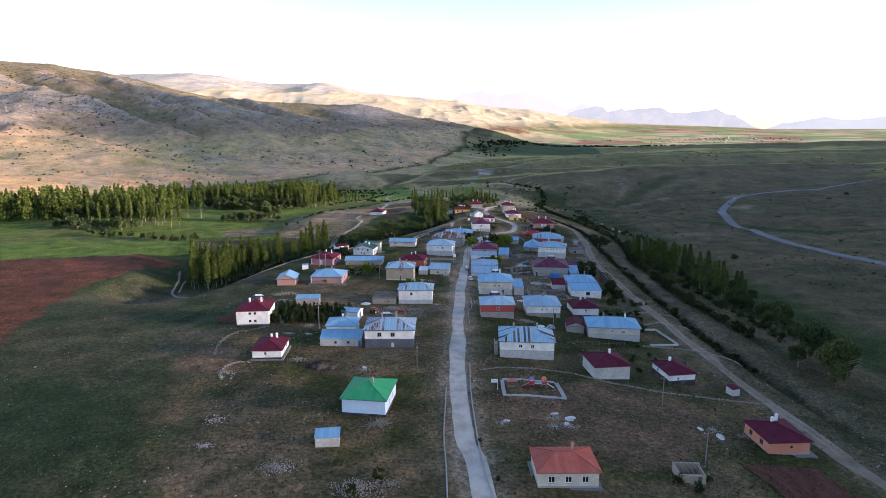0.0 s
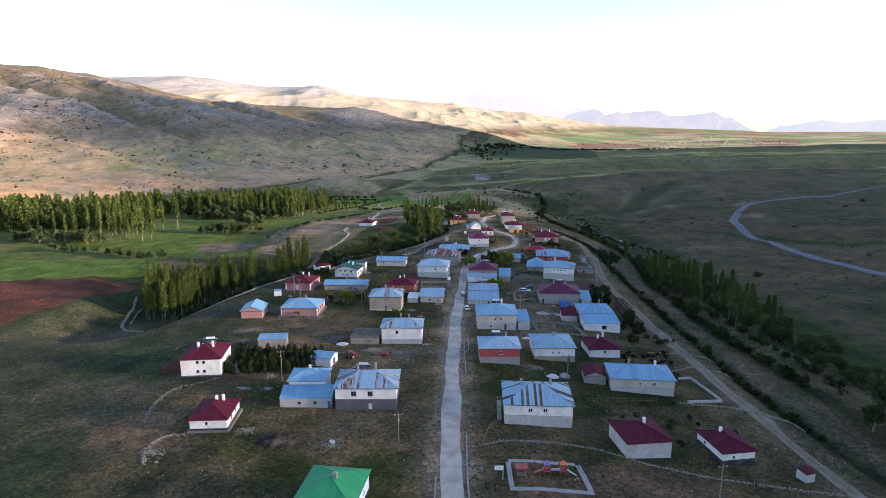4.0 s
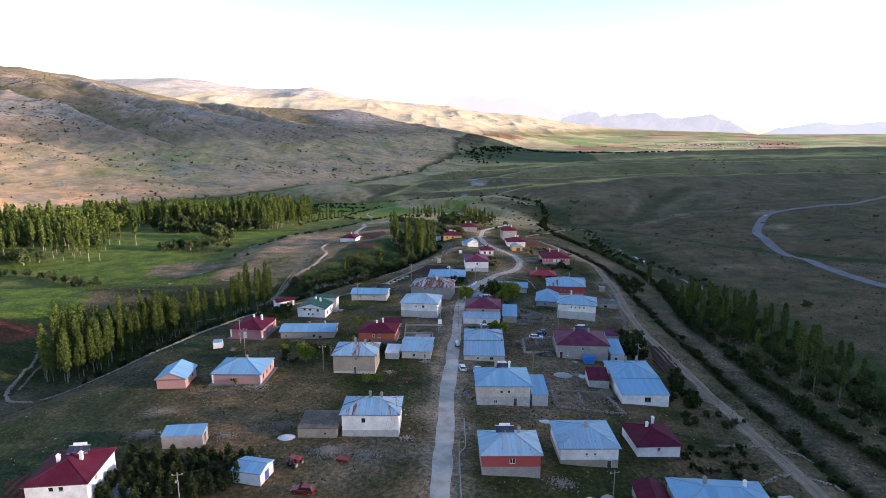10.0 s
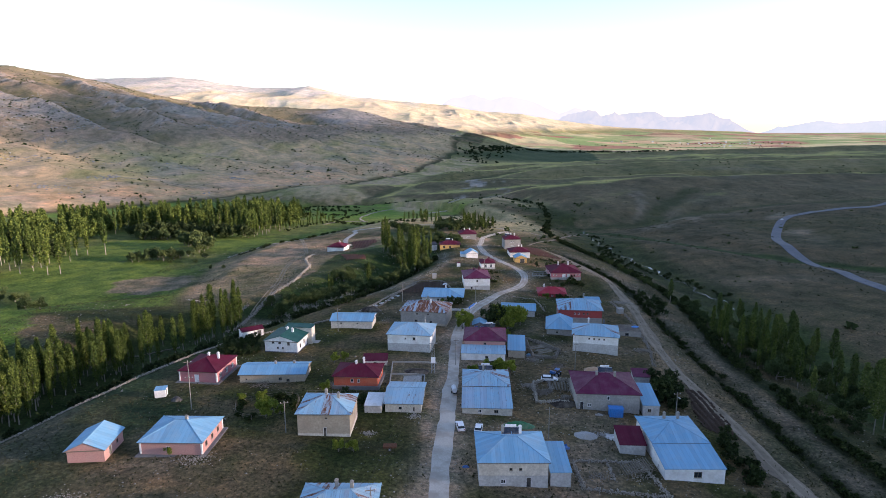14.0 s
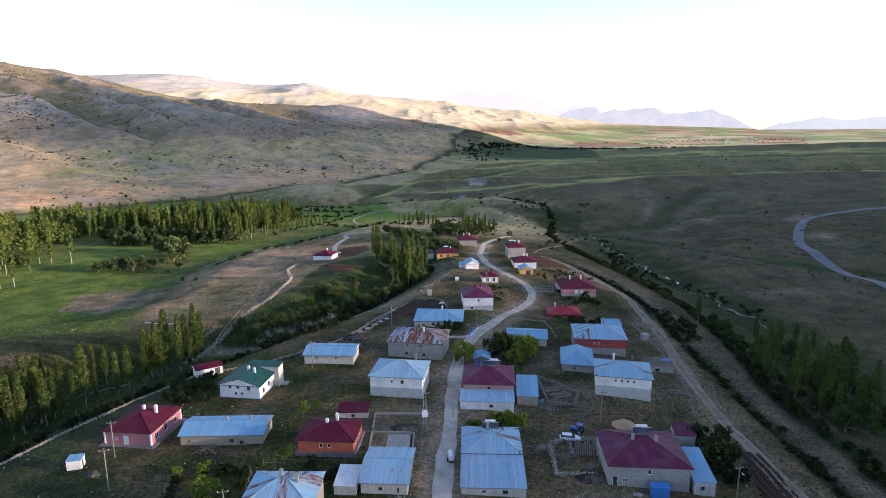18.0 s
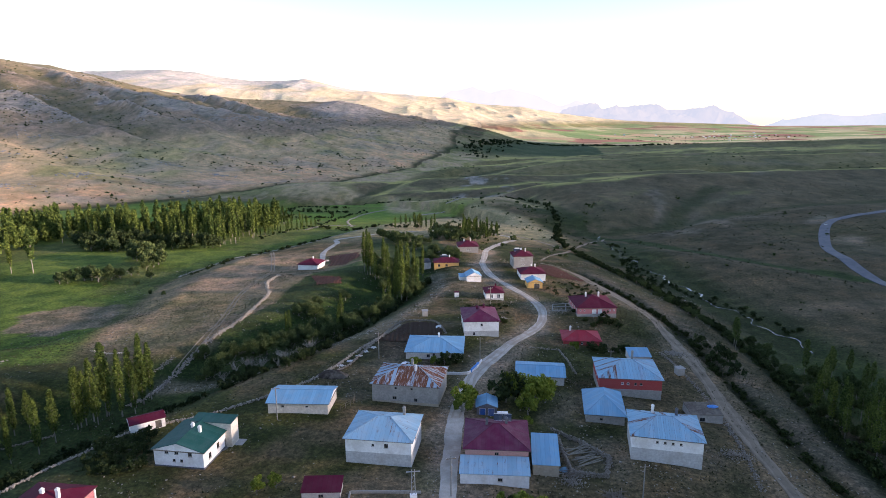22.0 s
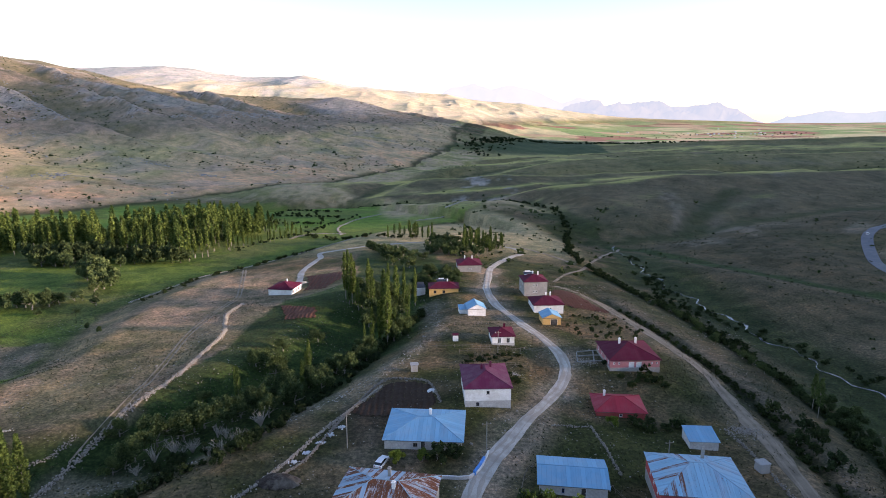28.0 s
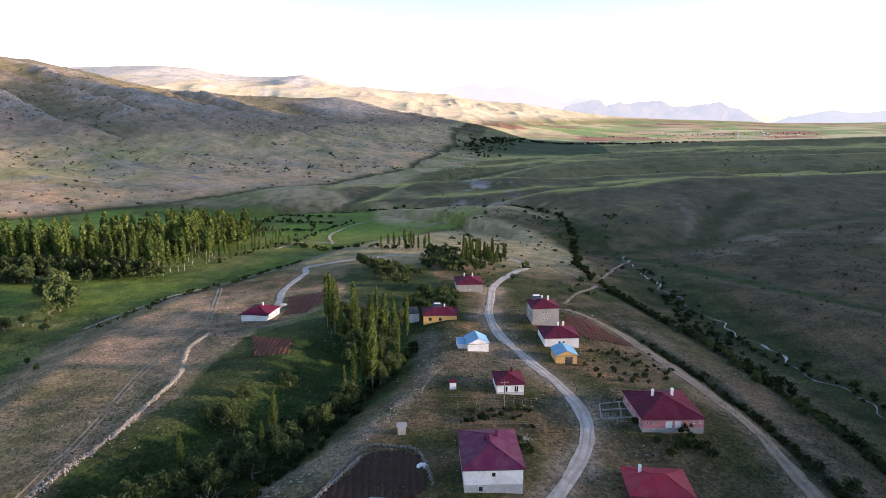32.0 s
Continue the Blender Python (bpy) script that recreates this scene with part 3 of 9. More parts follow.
    z = z + 15 * np.exp(-(((x + 168) / 75) ** 2 + ((y - 1085) / 60) ** 2))
    off = np.abs(x - np.interp(y, DITCH_Y, DITCH_X))
    z = z - 1.2 * (1 - step(0.4, 3.6, off)) * step(110, 140, y) * step(520, 480, y)
    z = z + 0.22 * fbm(x, y, 14, 3, 41) + 0.5 * fbm(x, y, 60, 2, 51) * step(60, 160, np.abs(x - 30))
    return z


PADS = []


def ground_z(x, y):
    """The height of the ground as built, levelled round the houses."""
    x, y = np.asarray(x, float), np.asarray(y, float)
    z = land(x, y)
    num, den = np.zeros(np.shape(x)), np.full(np.shape(x), 0.12)
    for px, py, pz, r, base in PADS:
        d2 = (x - px) ** 2 + (y - py) ** 2
        near = np.exp(-d2 / (r * r))
        num, den = num + near * (pz - base), den + near
    return z + num / den

# ---- building tools ----
def box(bm, x0, y0, z0, x1, y1, z1):
    v = [bm.verts.new(p) for p in ((x0, y0, z0), (x1, y0, z0), (x1, y1, z0), (x0, y1, z0), (x0, y0, z1), (x1, y0, z1), (x1, y1, z1), (x0, y1, z1))]
    for f in ((3, 2, 1, 0), (4, 5, 6, 7), (0, 1, 5, 4), (1, 2, 6, 5), (2, 3, 7, 6), (3, 0, 4, 7)):
        bm.faces.new([v[i] for i in f])
    return v


def boxes(*dims):
    bm = bmesh.new()
    for d in dims:
        box(bm, *d)
    return bm


def beam(bm, a, b, r, r2=None, sides=6):
    """A round bar from a to b."""
    a, b = Vector(a), Vector(b)
    q = (b - a).to_track_quat("Z", "Y")
    r2 = r if r2 is None else r2
    lo = [bm.verts.new(a + q @ Vector((r * math.cos(2 * math.pi * i / sides), r * math.sin(2 * math.pi * i / sides), 0))) for i in range(sides)]
    hi = [bm.verts.new(b + q @ Vector((r2 * math.cos(2 * math.pi * i / sides), r2 * math.sin(2 * math.pi * i / sides), 0))) for i in range(sides)]
    for i in range(sides):
        bm.faces.new((lo[i], lo[(i + 1) % sides], hi[(i + 1) % sides], hi[i]))
    bm.faces.new(lo[::-1])
    bm.faces.new(hi)


def bars(*list_of):
    bm = bmesh.new()
    for a in list_of:
        beam(bm, *a)
    return bm


def solid(bm, points, thick):
    """A flat polygon with thickness, below its face."""
    pts = [Vector(p) for p in points]
    nrm = (pts[1] - pts[0]).cross(pts[2] - pts[0])
    for i in range(3, len(pts)):
        if nrm.length < 1e-6:
            nrm = (pts[i - 1] - pts[0]).cross(pts[i] - pts[0])
    nrm = nrm.normalized() * thick
    top, low = [bm.verts.new(p) for p in pts], [bm.verts.new(p - nrm) for p in pts]
    bm.faces.new(top)
    bm.faces.new(low[::-1])
    for i in range(len(pts)):
        j = (i + 1) % len(pts)
        bm.faces.new((top[i], low[i], low[j], top[j]))


def mesh_from(name, bm, material):
    me = bpy.data.meshes.new(name)
    bm.to_mesh(me)
    bm.free()
    me.materials.append(material)
    return me


def part(name, bm, material, parent, label="", kind=""):
    ob = new(name, mesh_from(name, bm, material))
    ob.parent = parent
    return tagged(ob, label, "", "", kind)


def thing(name, x, y, z, turn=0, label="", category="", group="", kind=""):
    ob = new(name)
    ob.empty_display_size = 0.3
    ob.matrix_world = pose(x, y, z, 0, 0, turn)
    return tagged(ob, label, category, group, kind)


def whole(name, bm, material, x=0, y=0, z=0, turn=0, label="", category="", group="", kind=""):
    ob = new(name, mesh_from(name, bm, material))
    ob.matrix_world = pose(x, y, z, 0, 0, turn)
    return tagged(ob, label, category, group, kind)


def gz(x, y):
    return float(ground_z(x, y))


def smooth_line(points, gap):
    """Points about gap metres apart on a smooth curve through the given ones."""
    p = [np.array(q, float) for q in points]
    p = [2 * p[0] - p[1]] + p + [2 * p[-1] - p[-2]]
    out = []
    for a, b, c, d in zip(p[:-3], p[1:-2], p[2:-1], p[3:]):
        k = max(1, int(np.linalg.norm((c - b)[:2]) / gap))
        for u in np.arange(k) / k:
            out.append(0.5 * (2 * b + (c - a) * u + (2 * a - 5 * b + 4 * c - d) * u * u + (3 * b - a - 3 * c + d) * u ** 3))
    out.append(p[-2])
    return np.array(out)


def ribbon(name, points, width, material, lift=0.05, across=4, ragged=0.25, label="", category="road", gap=2.0):
    """A road laid on the ground, with an uneven edge and side faces."""
    line = smooth_line(points, gap)
    d = np.gradient(line[:, :2], axis=0)
    d /= np.linalg.norm(d, axis=1)[:, None]
    nrm = np.stack((-d[:, 1], d[:, 0]), 1)
    bm = bmesh.new()
    rng = np.random.default_rng(len(line))
    wobble = np.array([np.convolve(rng.normal(0, ragged * 1.7, len(line) + 6), np.ones(7) / 7, "valid") for _ in range(2)])
    rows = []
    for k, (p, q) in enumerate(zip(line, nrm)):
        w = (p[2] if len(p) > 2 else width) / 2
        row = []
        for i in range(across + 1):
            s = (2 * i / across - 1) * w
            if i in (0, across):
                s += wobble[min(i, 1), k]
            row.append((p[0] + q[0] * s, p[1] + q[1] * s))
        rows.append(row)
    flat = np.array(rows).reshape(-1, 2)
    zz = ground_z(flat[:, 0], flat[:, 1]).reshape(len(rows), across + 1)
    vs = []
    for row, zr in zip(rows, zz):
        crown = [zr[0] - 0.12] + [v + lift + 0.03 * math.sin(math.pi * i / across) for i, v in enumerate(zr)] + [zr[-1] - 0.12]
        pts = [row[0]] + row + [row[-1]]
        vs.append([bm.verts.new((px, py, pz)) for (px, py), pz in zip(pts, crown)])
    for a, b in zip(vs[:-1], vs[1:]):
        for i in range(len(a) - 1):
            bm.faces.new((a[i], b[i], b[i + 1], a[i + 1]))
    bmesh.ops.recalc_face_normals(bm, faces=bm.faces)
    return whole(name, bm, material, label=label, category=category, kind="structure")

# ---- the plots: where each house stands, its size and its look ----
PLOTS = []


def plot(**spec):
    PLOTS.append(spec)
    PADS.append((spec['x'], spec['y'], spec['z'], 14.0, float(land(spec['x'], spec['y']))))

plot(x=22.3, y=101.8, z=1.02, w=11.7, d=9, turn=0.9, h=3.2, label='beige house with a red clay tile roof beside the road', cover='tile', wall='cream', plinth='concrete', openings=[("front", "window", 0.22, 1, 1.2, 1.3, "pvc"), ("front", "window", 0.5, 1, 1.2, 1.3, "pvc"), ("front", "window", 0.78, 1, 1.2, 1.3, "pvc"), ("left", "window", 0.5, 1, 1.1, 1.1, "pvc")], sheet=0.5, chimneys=[(0.3, 0.35, 'pink')], apron=0.7)
plot(x=71.3, y=119.5, z=-2.58, w=9.6, d=10.2, turn=3.6, h=3, label='salmon house with a maroon sheet roof and grey apron', cover='maroon', wall='salmon', plinth='grey', openings=[("front", "window", 0.55, 1.5, 0.6, 0.6, "door_dark"), ("left", "window", 0.25, 1, 1.2, 1.2, "wood"), ("left", "window", 0.7, 1, 1.2, 1.2, "wood")], chimneys=[(-0.1, 0.25, 'white'), (0.25, 0.5, 'white')], apron=1.2)
plot(x=61.9, y=153.7, z=-2.37, w=8.1, d=10.2, turn=8.3, h=2.9, label='white house with a black plinth and maroon roof', cover='maroon', wall='white', plinth='black', plinth_h=1.15, openings=[("front", "window", 0.35, 1.3, 0.7, 0.7, "pvc"), ("left", "window", 0.3, 1.2, 0.9, 0.9, "pvc")], chimneys=[(-0.1, 0.3, 'white')])
plot(x=43.8, y=154.2, z=-1.16, w=10.3, d=10.5, turn=7, h=3.7, label='pale grey house with a maroon sheet roof', cover='maroon', wall='palegrey', openings=[("left", "window", 0.5, 1.4, 0.6, 0.6, "pvc")], chimneys=[(0.2, 0.1, 'white')])
plot(x=24.1, y=168.2, z=-0.7, w=16, d=13.1, turn=-4.2, h=5.3, label='two-storey white house with a patched blue and brown striped roof', cover='blue', pieces=['blue_piece', 'blue_piece', 'blue_piece', 'dark_piece'], sheet=0.6, wall='white', base='palegrey', split=0.5, openings=[("front", "window", 0.38, 3.4, 1, 1, "pvc"), ("front", "window", 0.6, 3.4, 1, 1, "pvc"), ("left", "door", 0.15, 0.05, 0.95, 2, "door_dark")], chimneys=[(-0.45, 0.1, 'cement'), (0.4, 0.15, 'cement')])
plot(x=54.6, y=188.1, z=-2.68, w=16.8, d=10.9, turn=-6.1, h=4.1, label='cream house with a plain blue sheet roof', cover='blue', wall='cream', base='palegrey', split=0.42, openings=[("front", "window", 0.45, 2.4, 0.8, 0.8, "pvc"), ("front", "window", 0.68, 2.3, 0.9, 1, "pvc")], chimneys=[(-0.3, 0.3, 'cement'), (0.5, 0.2, 'white')])
plot(x=18.5, y=201.8, z=0.12, w=12.1, d=10, turn=-0.6, h=4.5, label='house with red upper walls and a blue roof', cover='blue_old', wall='red', base='grey', split=0.42, openings=[("front", "window", 0.52, 2.6, 1.1, 1, "pvc"), ("left", "door", 0.8, 0.05, 0.95, 2, "door_dark")], chimneys=[(0.35, 0.3, 'cement')], heater=(-0.1, 0.45))
plot(x=35.1, y=209.1, z=-2.49, w=12.6, d=12.2, turn=-0.7, h=4.9, label='white house with brown lower walls and a worn blue roof', cover='blue_old', pieces=['blue_piece', 'blue_piece', 'blue_piece', 'blue_piece', 'blue_piece', 'zinc_piece'], wall='white', base='tan', split=0.45, openings=[("front", "window", 0.45, 3.1, 0.6, 0.6, "pvc"), ("front", "window", 0.6, 3.1, 0.6, 0.6, "pvc"), ("front", "door", 0.85, 0.1, 0.95, 2, "door_dark")], sheet=0.7, chimneys=[(0.05, -0.1, 'cement')])
plot(x=50.9, y=213.4, z=-2.44, w=10, d=10.8, turn=1.7, h=2.4, label='white cottage with a maroon roof and two white chimneys', cover='maroon', wall='white', openings=[("front", "window", 0.5, 1.1, 0.8, 0.8, "pvc"), ("left", "window", 0.4, 1.1, 0.9, 0.9, "pvc")], chimneys=[(-0.15, 0.1, 'white'), (0.3, 0.55, 'white')])
plot(x=20.8, y=236, z=-1.46, w=13.9, d=12.1, turn=-1.2, h=5.3, label='two-storey cream house with a blue roof', cover='blue', wall='cream', base='palegrey', split=0.45, openings=[("front", "window", 0.46, 3.4, 0.6, 0.6, "wood"), ("front", "window", 0.6, 3.4, 0.6, 0.6, "wood"), ("front", "door", 0.72, 0.05, 0.95, 2, "door_dark"), ("front", "window", 0.35, 0.7, 0.9, 0.9, "pvc")], chimneys=[(-0.2, 0.5, 'cement'), (0.3, 0.45, 'white')], heater=(0.05, 0.55))
plot(x=57.79, y=249.45, z=-4.32, w=12.3, d=12.30, turn=-1.3, h=4.4, label='white house with a large blue roof in two slopes', cover='blue', wall='white', roof='hip', pitch=0.3, openings=[("left", "window", 0.4, 1.2, 0.9, 0.9, "pvc")], chimneys=[(-0.1, 0.45, 'cement'), (0.4, 0.45, 'cement')])
plot(x=57.56, y=239.35, z=-4.32, w=12.3, d=8.20, turn=-1.3, h=3.20, name="annexe", category="annexe", group="sheds", roof="lean", pitch=0.130, eave=0.2, label="white front part of a house under a lower blue sheet roof", cover="blue", wall="white", openings=[("front", "window", 0.55, 1.2, 1.6, 1.3, "wood"), ("left", "window", 0.5, 1.1, 0.8, 0.8, "pvc")])
plot(x=19.28, y=276.04, z=-2.38, w=12.3, d=11.00, turn=-3.4, h=3.4, label='low beige house with a rusty blue sheet roof', cover='blue_old', pieces=['blue_piece', 'blue_piece', 'blue_piece', 'blue_piece', 'rust_piece', 'zinc_piece'], wall='cream', roof='hip', pitch=0.28, openings=[("left", "window", 0.4, 1.2, 0.9, 0.9, "pvc")], chimneys=[(-0.1, 0.5, 'cement')], heater=(0.0, 0.75), sheet=0.8)
plot(x=18.67, y=265.81, z=-2.38, w=12.3, d=9.80, turn=-3.4, h=2.10, name="annexe", category="annexe", group="sheds", roof="lean", pitch=0.115, eave=0.2, label="low beige front part under a patched blue sheet roof", cover="blue_old", pieces=["blue_piece", "blue_piece", "blue_piece", "zinc_piece"], sheet=1.6, wall="cream", openings=[("front", "window", 0.35, 0.8, 0.8, 0.8, "pvc"), ("front", "window", 0.68, 0.8, 1, 0.8, "wood")])
plot(x=48.9, y=271.2, z=-2.77, w=16, d=14.4, turn=-5.2, h=4.3, label='grey house with a broad purple-red roof', cover='purple', wall='grey', openings=[("front", "window", 0.5, 2.6, 0.7, 1, "pvc"), ("front", "window", 0.2, 0.8, 0.9, 0.8, "pvc"), ("front", "door", 0.08, 0.05, 0.95, 2, "door_dark")], chimneys=[(-0.25, -0.1, 'cement'), (0.3, -0.15, 'cement')], heater=(0.1, 0.45))
plot(x=21.6, y=306.4, z=-2.4, w=13.1, d=12.5, turn=-5.3, h=4.7, label='pink house with a purple roof above a blue lean-to', cover='purple', wall='pink', openings=[("front", "window", 0.5, 3.3, 0.8, 0.7, "wood")], chimneys=[(-0.3, 0.1, 'slate'), (0.3, 0.2, 'slate')], heater=(0.2, 0.8))
plot(x=56.5, y=308.6, z=-2.76, w=14.4, d=11.8, turn=-13.7, h=5.3, label='whitewashed two-storey house with a rusting blue roof', cover='blue_old', pieces=['blue_piece', 'blue_piece', 'blue_piece', 'blue_piece', 'blue_piece', 'blue_piece', 'blue_piece', 'blue_piece', 'rust_piece'], wall='white', base='palegrey', split=0.5, string=False, openings=[("front", "window", 0.36, 4, 0.5, 0.5, "wood"), ("front", "window", 0.47, 4, 0.5, 0.5, "wood"), ("front", "window", 0.58, 4, 0.5, 0.5, "wood"), ("front", "window", 0.69, 4, 0.5, 0.5, "wood")], chimneys=[(-0.3, 0.5, 'white'), (0.35, 0.4, 'slate')])
plot(x=48.9, y=326.4, z=-3.22, w=9.4, d=13.3, turn=-10.7, h=2.2, label='low grey barn with a blue pyramid roof', cover='blue', wall='grey', pitch=0.62, category='barn', openings=[("front", "window", 0.4, 0.7, 0.7, 0.6, "wood")])
plot(x=59.2, y=342, z=-4.26, w=16.1, d=13.9, turn=-8, h=5.1, label='house with red upper walls and a worn blue roof', cover='blue_old', pieces=['blue_piece', 'blue_piece', 'blue_piece', 'blue_piece', 'blue_piece', 'zinc_piece', 'rust_piece'], wall='red', base='grey', split=0.42, openings=[("front", "window", 0.37, 3.4, 0.6, 0.6, "pvc"), ("front", "window", 0.46, 3.4, 0.6, 0.6, "pvc"), ("front", "window", 0.58, 3.4, 0.6, 0.6, "wood"), ("front", "window", 0.67, 3.4, 0.6, 0.6, "wood"), ("left", "window", 0.3, 3.2, 0.8, 0.9, "pvc"), ("left", "window", 0.55, 3.2, 0.8, 0.9, "pvc"), ("left", "window", 0.8, 3.2, 0.8, 0.9, "pvc")], chimneys=[(0.25, 0.6, 'cement')], sheet=0.8)
plot(x=37.5, y=346.7, z=-3.64, w=13.2, d=10, turn=-8.5, h=2.5, label='long whitewashed barn with a flat blue roof', cover='blue', wall='palegrey', roof='gable', pitch=0.22, category='barn', openings=[("front", "window", 0.35, 0.8, 0.5, 1, "door_blue"), ("front", "door", 0.65, 0.05, 0.95, 2, "door_dark")], chimneys=[])
plot(x=56.8, y=381.7, z=-6.75, w=12.5, d=10.2, turn=-6.5, h=2.1, label='low red house with a red sheet roof', cover='redroof', wall='red', openings=[("front", "window", 0.5, 0.8, 0.7, 0.7, "pvc")], chimneys=[(-0.5, 0.3, 'white')])
plot(x=67.1, y=407.7, z=-3.88, w=14.7, d=15.2, turn=-0, h=2.7, label='rose house with maroon roof and two white doors', cover='maroon', wall='rose', plinth='grey', openings=[("front", "window", 0.08, 1.4, 0.5, 0.6, "pvc"), ("front", "window", 0.18, 1.4, 0.5, 0.6, "pvc"), ("front", "door", 0.43, 0.05, 1.5, 2, "door_white"), ("front", "door", 0.58, 0.05, 1.4, 2, "door_white"), ("front", "window", 0.84, 1.4, 0.5, 0.6, "pvc"), ("front", "window", 0.94, 1.4, 0.5, 0.6, "pvc"), ("left", "window", 0.15, 0.9, 0.9, 1.2, "pvc"), ("left", "window", 0.4, 0.9, 0.9, 1.2, "pvc"), ("left", "window", 0.65, 0.9, 0.9, 1.2, "pvc"), ("left", "window", 0.88, 0.9, 0.9, 1.2, "pvc")], chimneys=[(-0.3, 0.1, 'white'), (0.35, 0.15, 'white')])
plot(x=53.6, y=463.1, z=-6.32, w=11.9, d=11.3, turn=2.4, h=3.1, label='white house with a dark red roof', cover='maroon', wall='white', openings=[("front", "window", 0.43, 1.2, 0.6, 0.7, "wood"), ("front", "window", 0.55, 1.2, 0.6, 0.7, "wood"), ("left", "window", 0.4, 1.2, 0.8, 0.9, "pvc")], chimneys=[(0.05, 0.25, 'white'), (0.35, 0.35, 'white')])
plot(x=51.7, y=481.3, z=-4.89, w=10.2, d=10.7, turn=3.4, h=5.5, label='unpainted grey two-storey house with maroon roof', cover='maroon', wall='grey', openings=[("front", "window", 0.42, 3.6, 0.6, 0.8, "pvc"), ("front", "window", 0.53, 3.6, 0.6, 0.8, "pvc"), ("front", "window", 0.42, 1, 0.6, 0.8, "pvc"), ("front", "window", 0.53, 1, 0.6, 0.8, "pvc"), ("left", "window", 0.3, 3.5, 0.9, 1.1, "pvc"), ("left", "window", 0.7, 3.5, 0.9, 1.1, "pvc"), ("left", "window", 0.3, 1, 0.9, 1.1, "pvc")], chimneys=[(0.0, 0.3, 'white'), (0.4, 0.2, 'white')], heater=(-0.3, 0.6))
plot(x=28.6, y=536.6, z=-9.37, w=12.2, d=13.5, turn=2.3, h=3.7, label='grey block house with a maroon roof at the village end', cover='maroon', wall='grey', openings=[("front", "window", 0.45, 1.3, 0.7, 0.8, "pvc"), ("front", "window", 0.55, 1.3, 0.7, 0.8, "pvc")], chimneys=[(-0.3, 0.2, 'white'), (0.3, 0.2, 'white')])
plot(x=15.4, y=485.4, z=-6.34, w=12.8, d=9.1, turn=0.1, h=3.1, label='yellow house with a maroon roof', cover='maroon', wall='yellow', openings=[("front", "window", 0.2, 1, 1.1, 1.2, "wood"), ("front", "window", 0.5, 1, 1.1, 1.2, "wood")], chimneys=[(0.25, 0.3, 'white')], heater=(-0.15, 0.4))
plot(x=32.3, y=421.7, z=-2.96, w=7.7, d=8.7, turn=1.9, h=2.6, label='small white house with a maroon roof', cover='maroon', wall='white', plinth='palegrey', openings=[("front", "window", 0.32, 0.4, 1.1, 1.6, "pvc"), ("front", "window", 0.72, 0.4, 1.1, 1.6, "pvc")], chimneys=[(0.25, 0.3, 'maroon')])
plot(x=23.9, y=382.1, z=-1.79, w=11.7, d=14.8, turn=1.2, h=4.6, label='two-storey white house with a purple-red roof', cover='purple', wall='white', base='palegrey', split=0.3, string=False, openings=[("front", "window", 0.5, 3, 0.7, 0.8, "wood"), ("front", "door", 0.28, 0.05, 0.9, 1, "door_dark"), ("left", "window", 0.35, 3, 0.8, 0.9, "pvc")], chimneys=[(-0.15, 0.05, 'purple'), (0.25, 0.25, 'purple')])
plot(x=-54, y=502.1, z=-10.62, w=11.2, d=12.1, turn=-10.5, h=3.1, label='white house with a maroon roof on the brown slope', cover='maroon', wall='white', apron=0.8, openings=[("right", "window", 0.25, 1, 0.9, 1.1, "wood"), ("right", "window", 0.5, 1, 0.9, 1.1, "wood"), ("right", "window", 0.75, 1, 0.9, 1.1, "wood")], chimneys=[(0.1, 0.2, 'white')])
plot(x=-16.9, y=130.8, z=0.86, w=10.8, d=12, turn=-7.7, h=4, label='pale blue house with a bright green roof and black plinth', cover='green', wall='paleblue', plinth='black', plinth_h=0.6, openings=[("right", "window", 0.35, 1.6, 0.8, 0.9, "pvc"), ("right", "window", 0.7, 1.6, 0.8, 0.9, "pvc")], chimneys=[(0.15, -0.1, 'cement')], pitch=0.42)
plot(x=-23.4, y=113.3, z=0.96, w=5.1, d=3.3, turn=7.2, h=2.1, label='small grey shed with a blue lean-to roof', name='shed', category='shed', group='sheds', cover='blue', wall='palegrey', roof='lean', pitch=0.16, eave=0.15, openings=[])
plot(x=-48.1, y=161.3, z=1.67, w=8.7, d=10.7, turn=2.5, h=2.6, label='small white house with dark plinth and maroon roof', cover='maroon', wall='white', plinth='black', plinth_h=0.5, openings=[("front", "window", 0.45, 1.3, 0.6, 0.7, "wood"), ("right", "window", 0.35, 1, 0.9, 1, "wood"), ("right", "window", 0.7, 1, 0.9, 1, "wood")], chimneys=[(0.0, 0.3, 'white'), (0.3, 0.4, 'white')], apron=0.5)
plot(x=-61.5, y=192.2, z=0.9, w=11, d=12.3, turn=5.5, h=5, label='two-storey white house with a maroon roof', cover='maroon', wall='white', plinth='slate', plinth_h=0.5, openings=[("front", "window", 0.42, 3.7, 0.75, 0.75, "door_dark"), ("front", "window", 0.58, 3.7, 0.75, 0.75, "door_dark"), ("front", "window", 0.42, 1.2, 0.75, 0.75, "door_dark"), ("front", "window", 0.58, 1.2, 0.75, 0.75, "door_dark"), ("right", "window", 0.3, 3.5, 0.9, 1.1, "pvc"), ("right", "door", 0.6, 0.05, 0.95, 2, "door_dark")], chimneys=[(-0.3, -0.1, 'white'), (0.35, 0.0, 'white')], heater=(0.1, 0.35))
plot(x=-30.7, y=178.7, z=0, w=9.8, d=8.4, turn=0.7, h=4.9, label='blue-roofed house with a white upper storey', cover='blue', wall='white', base='palegrey', split=0.6, openings=[], chimneys=[(0.0, 0.1, 'white')])
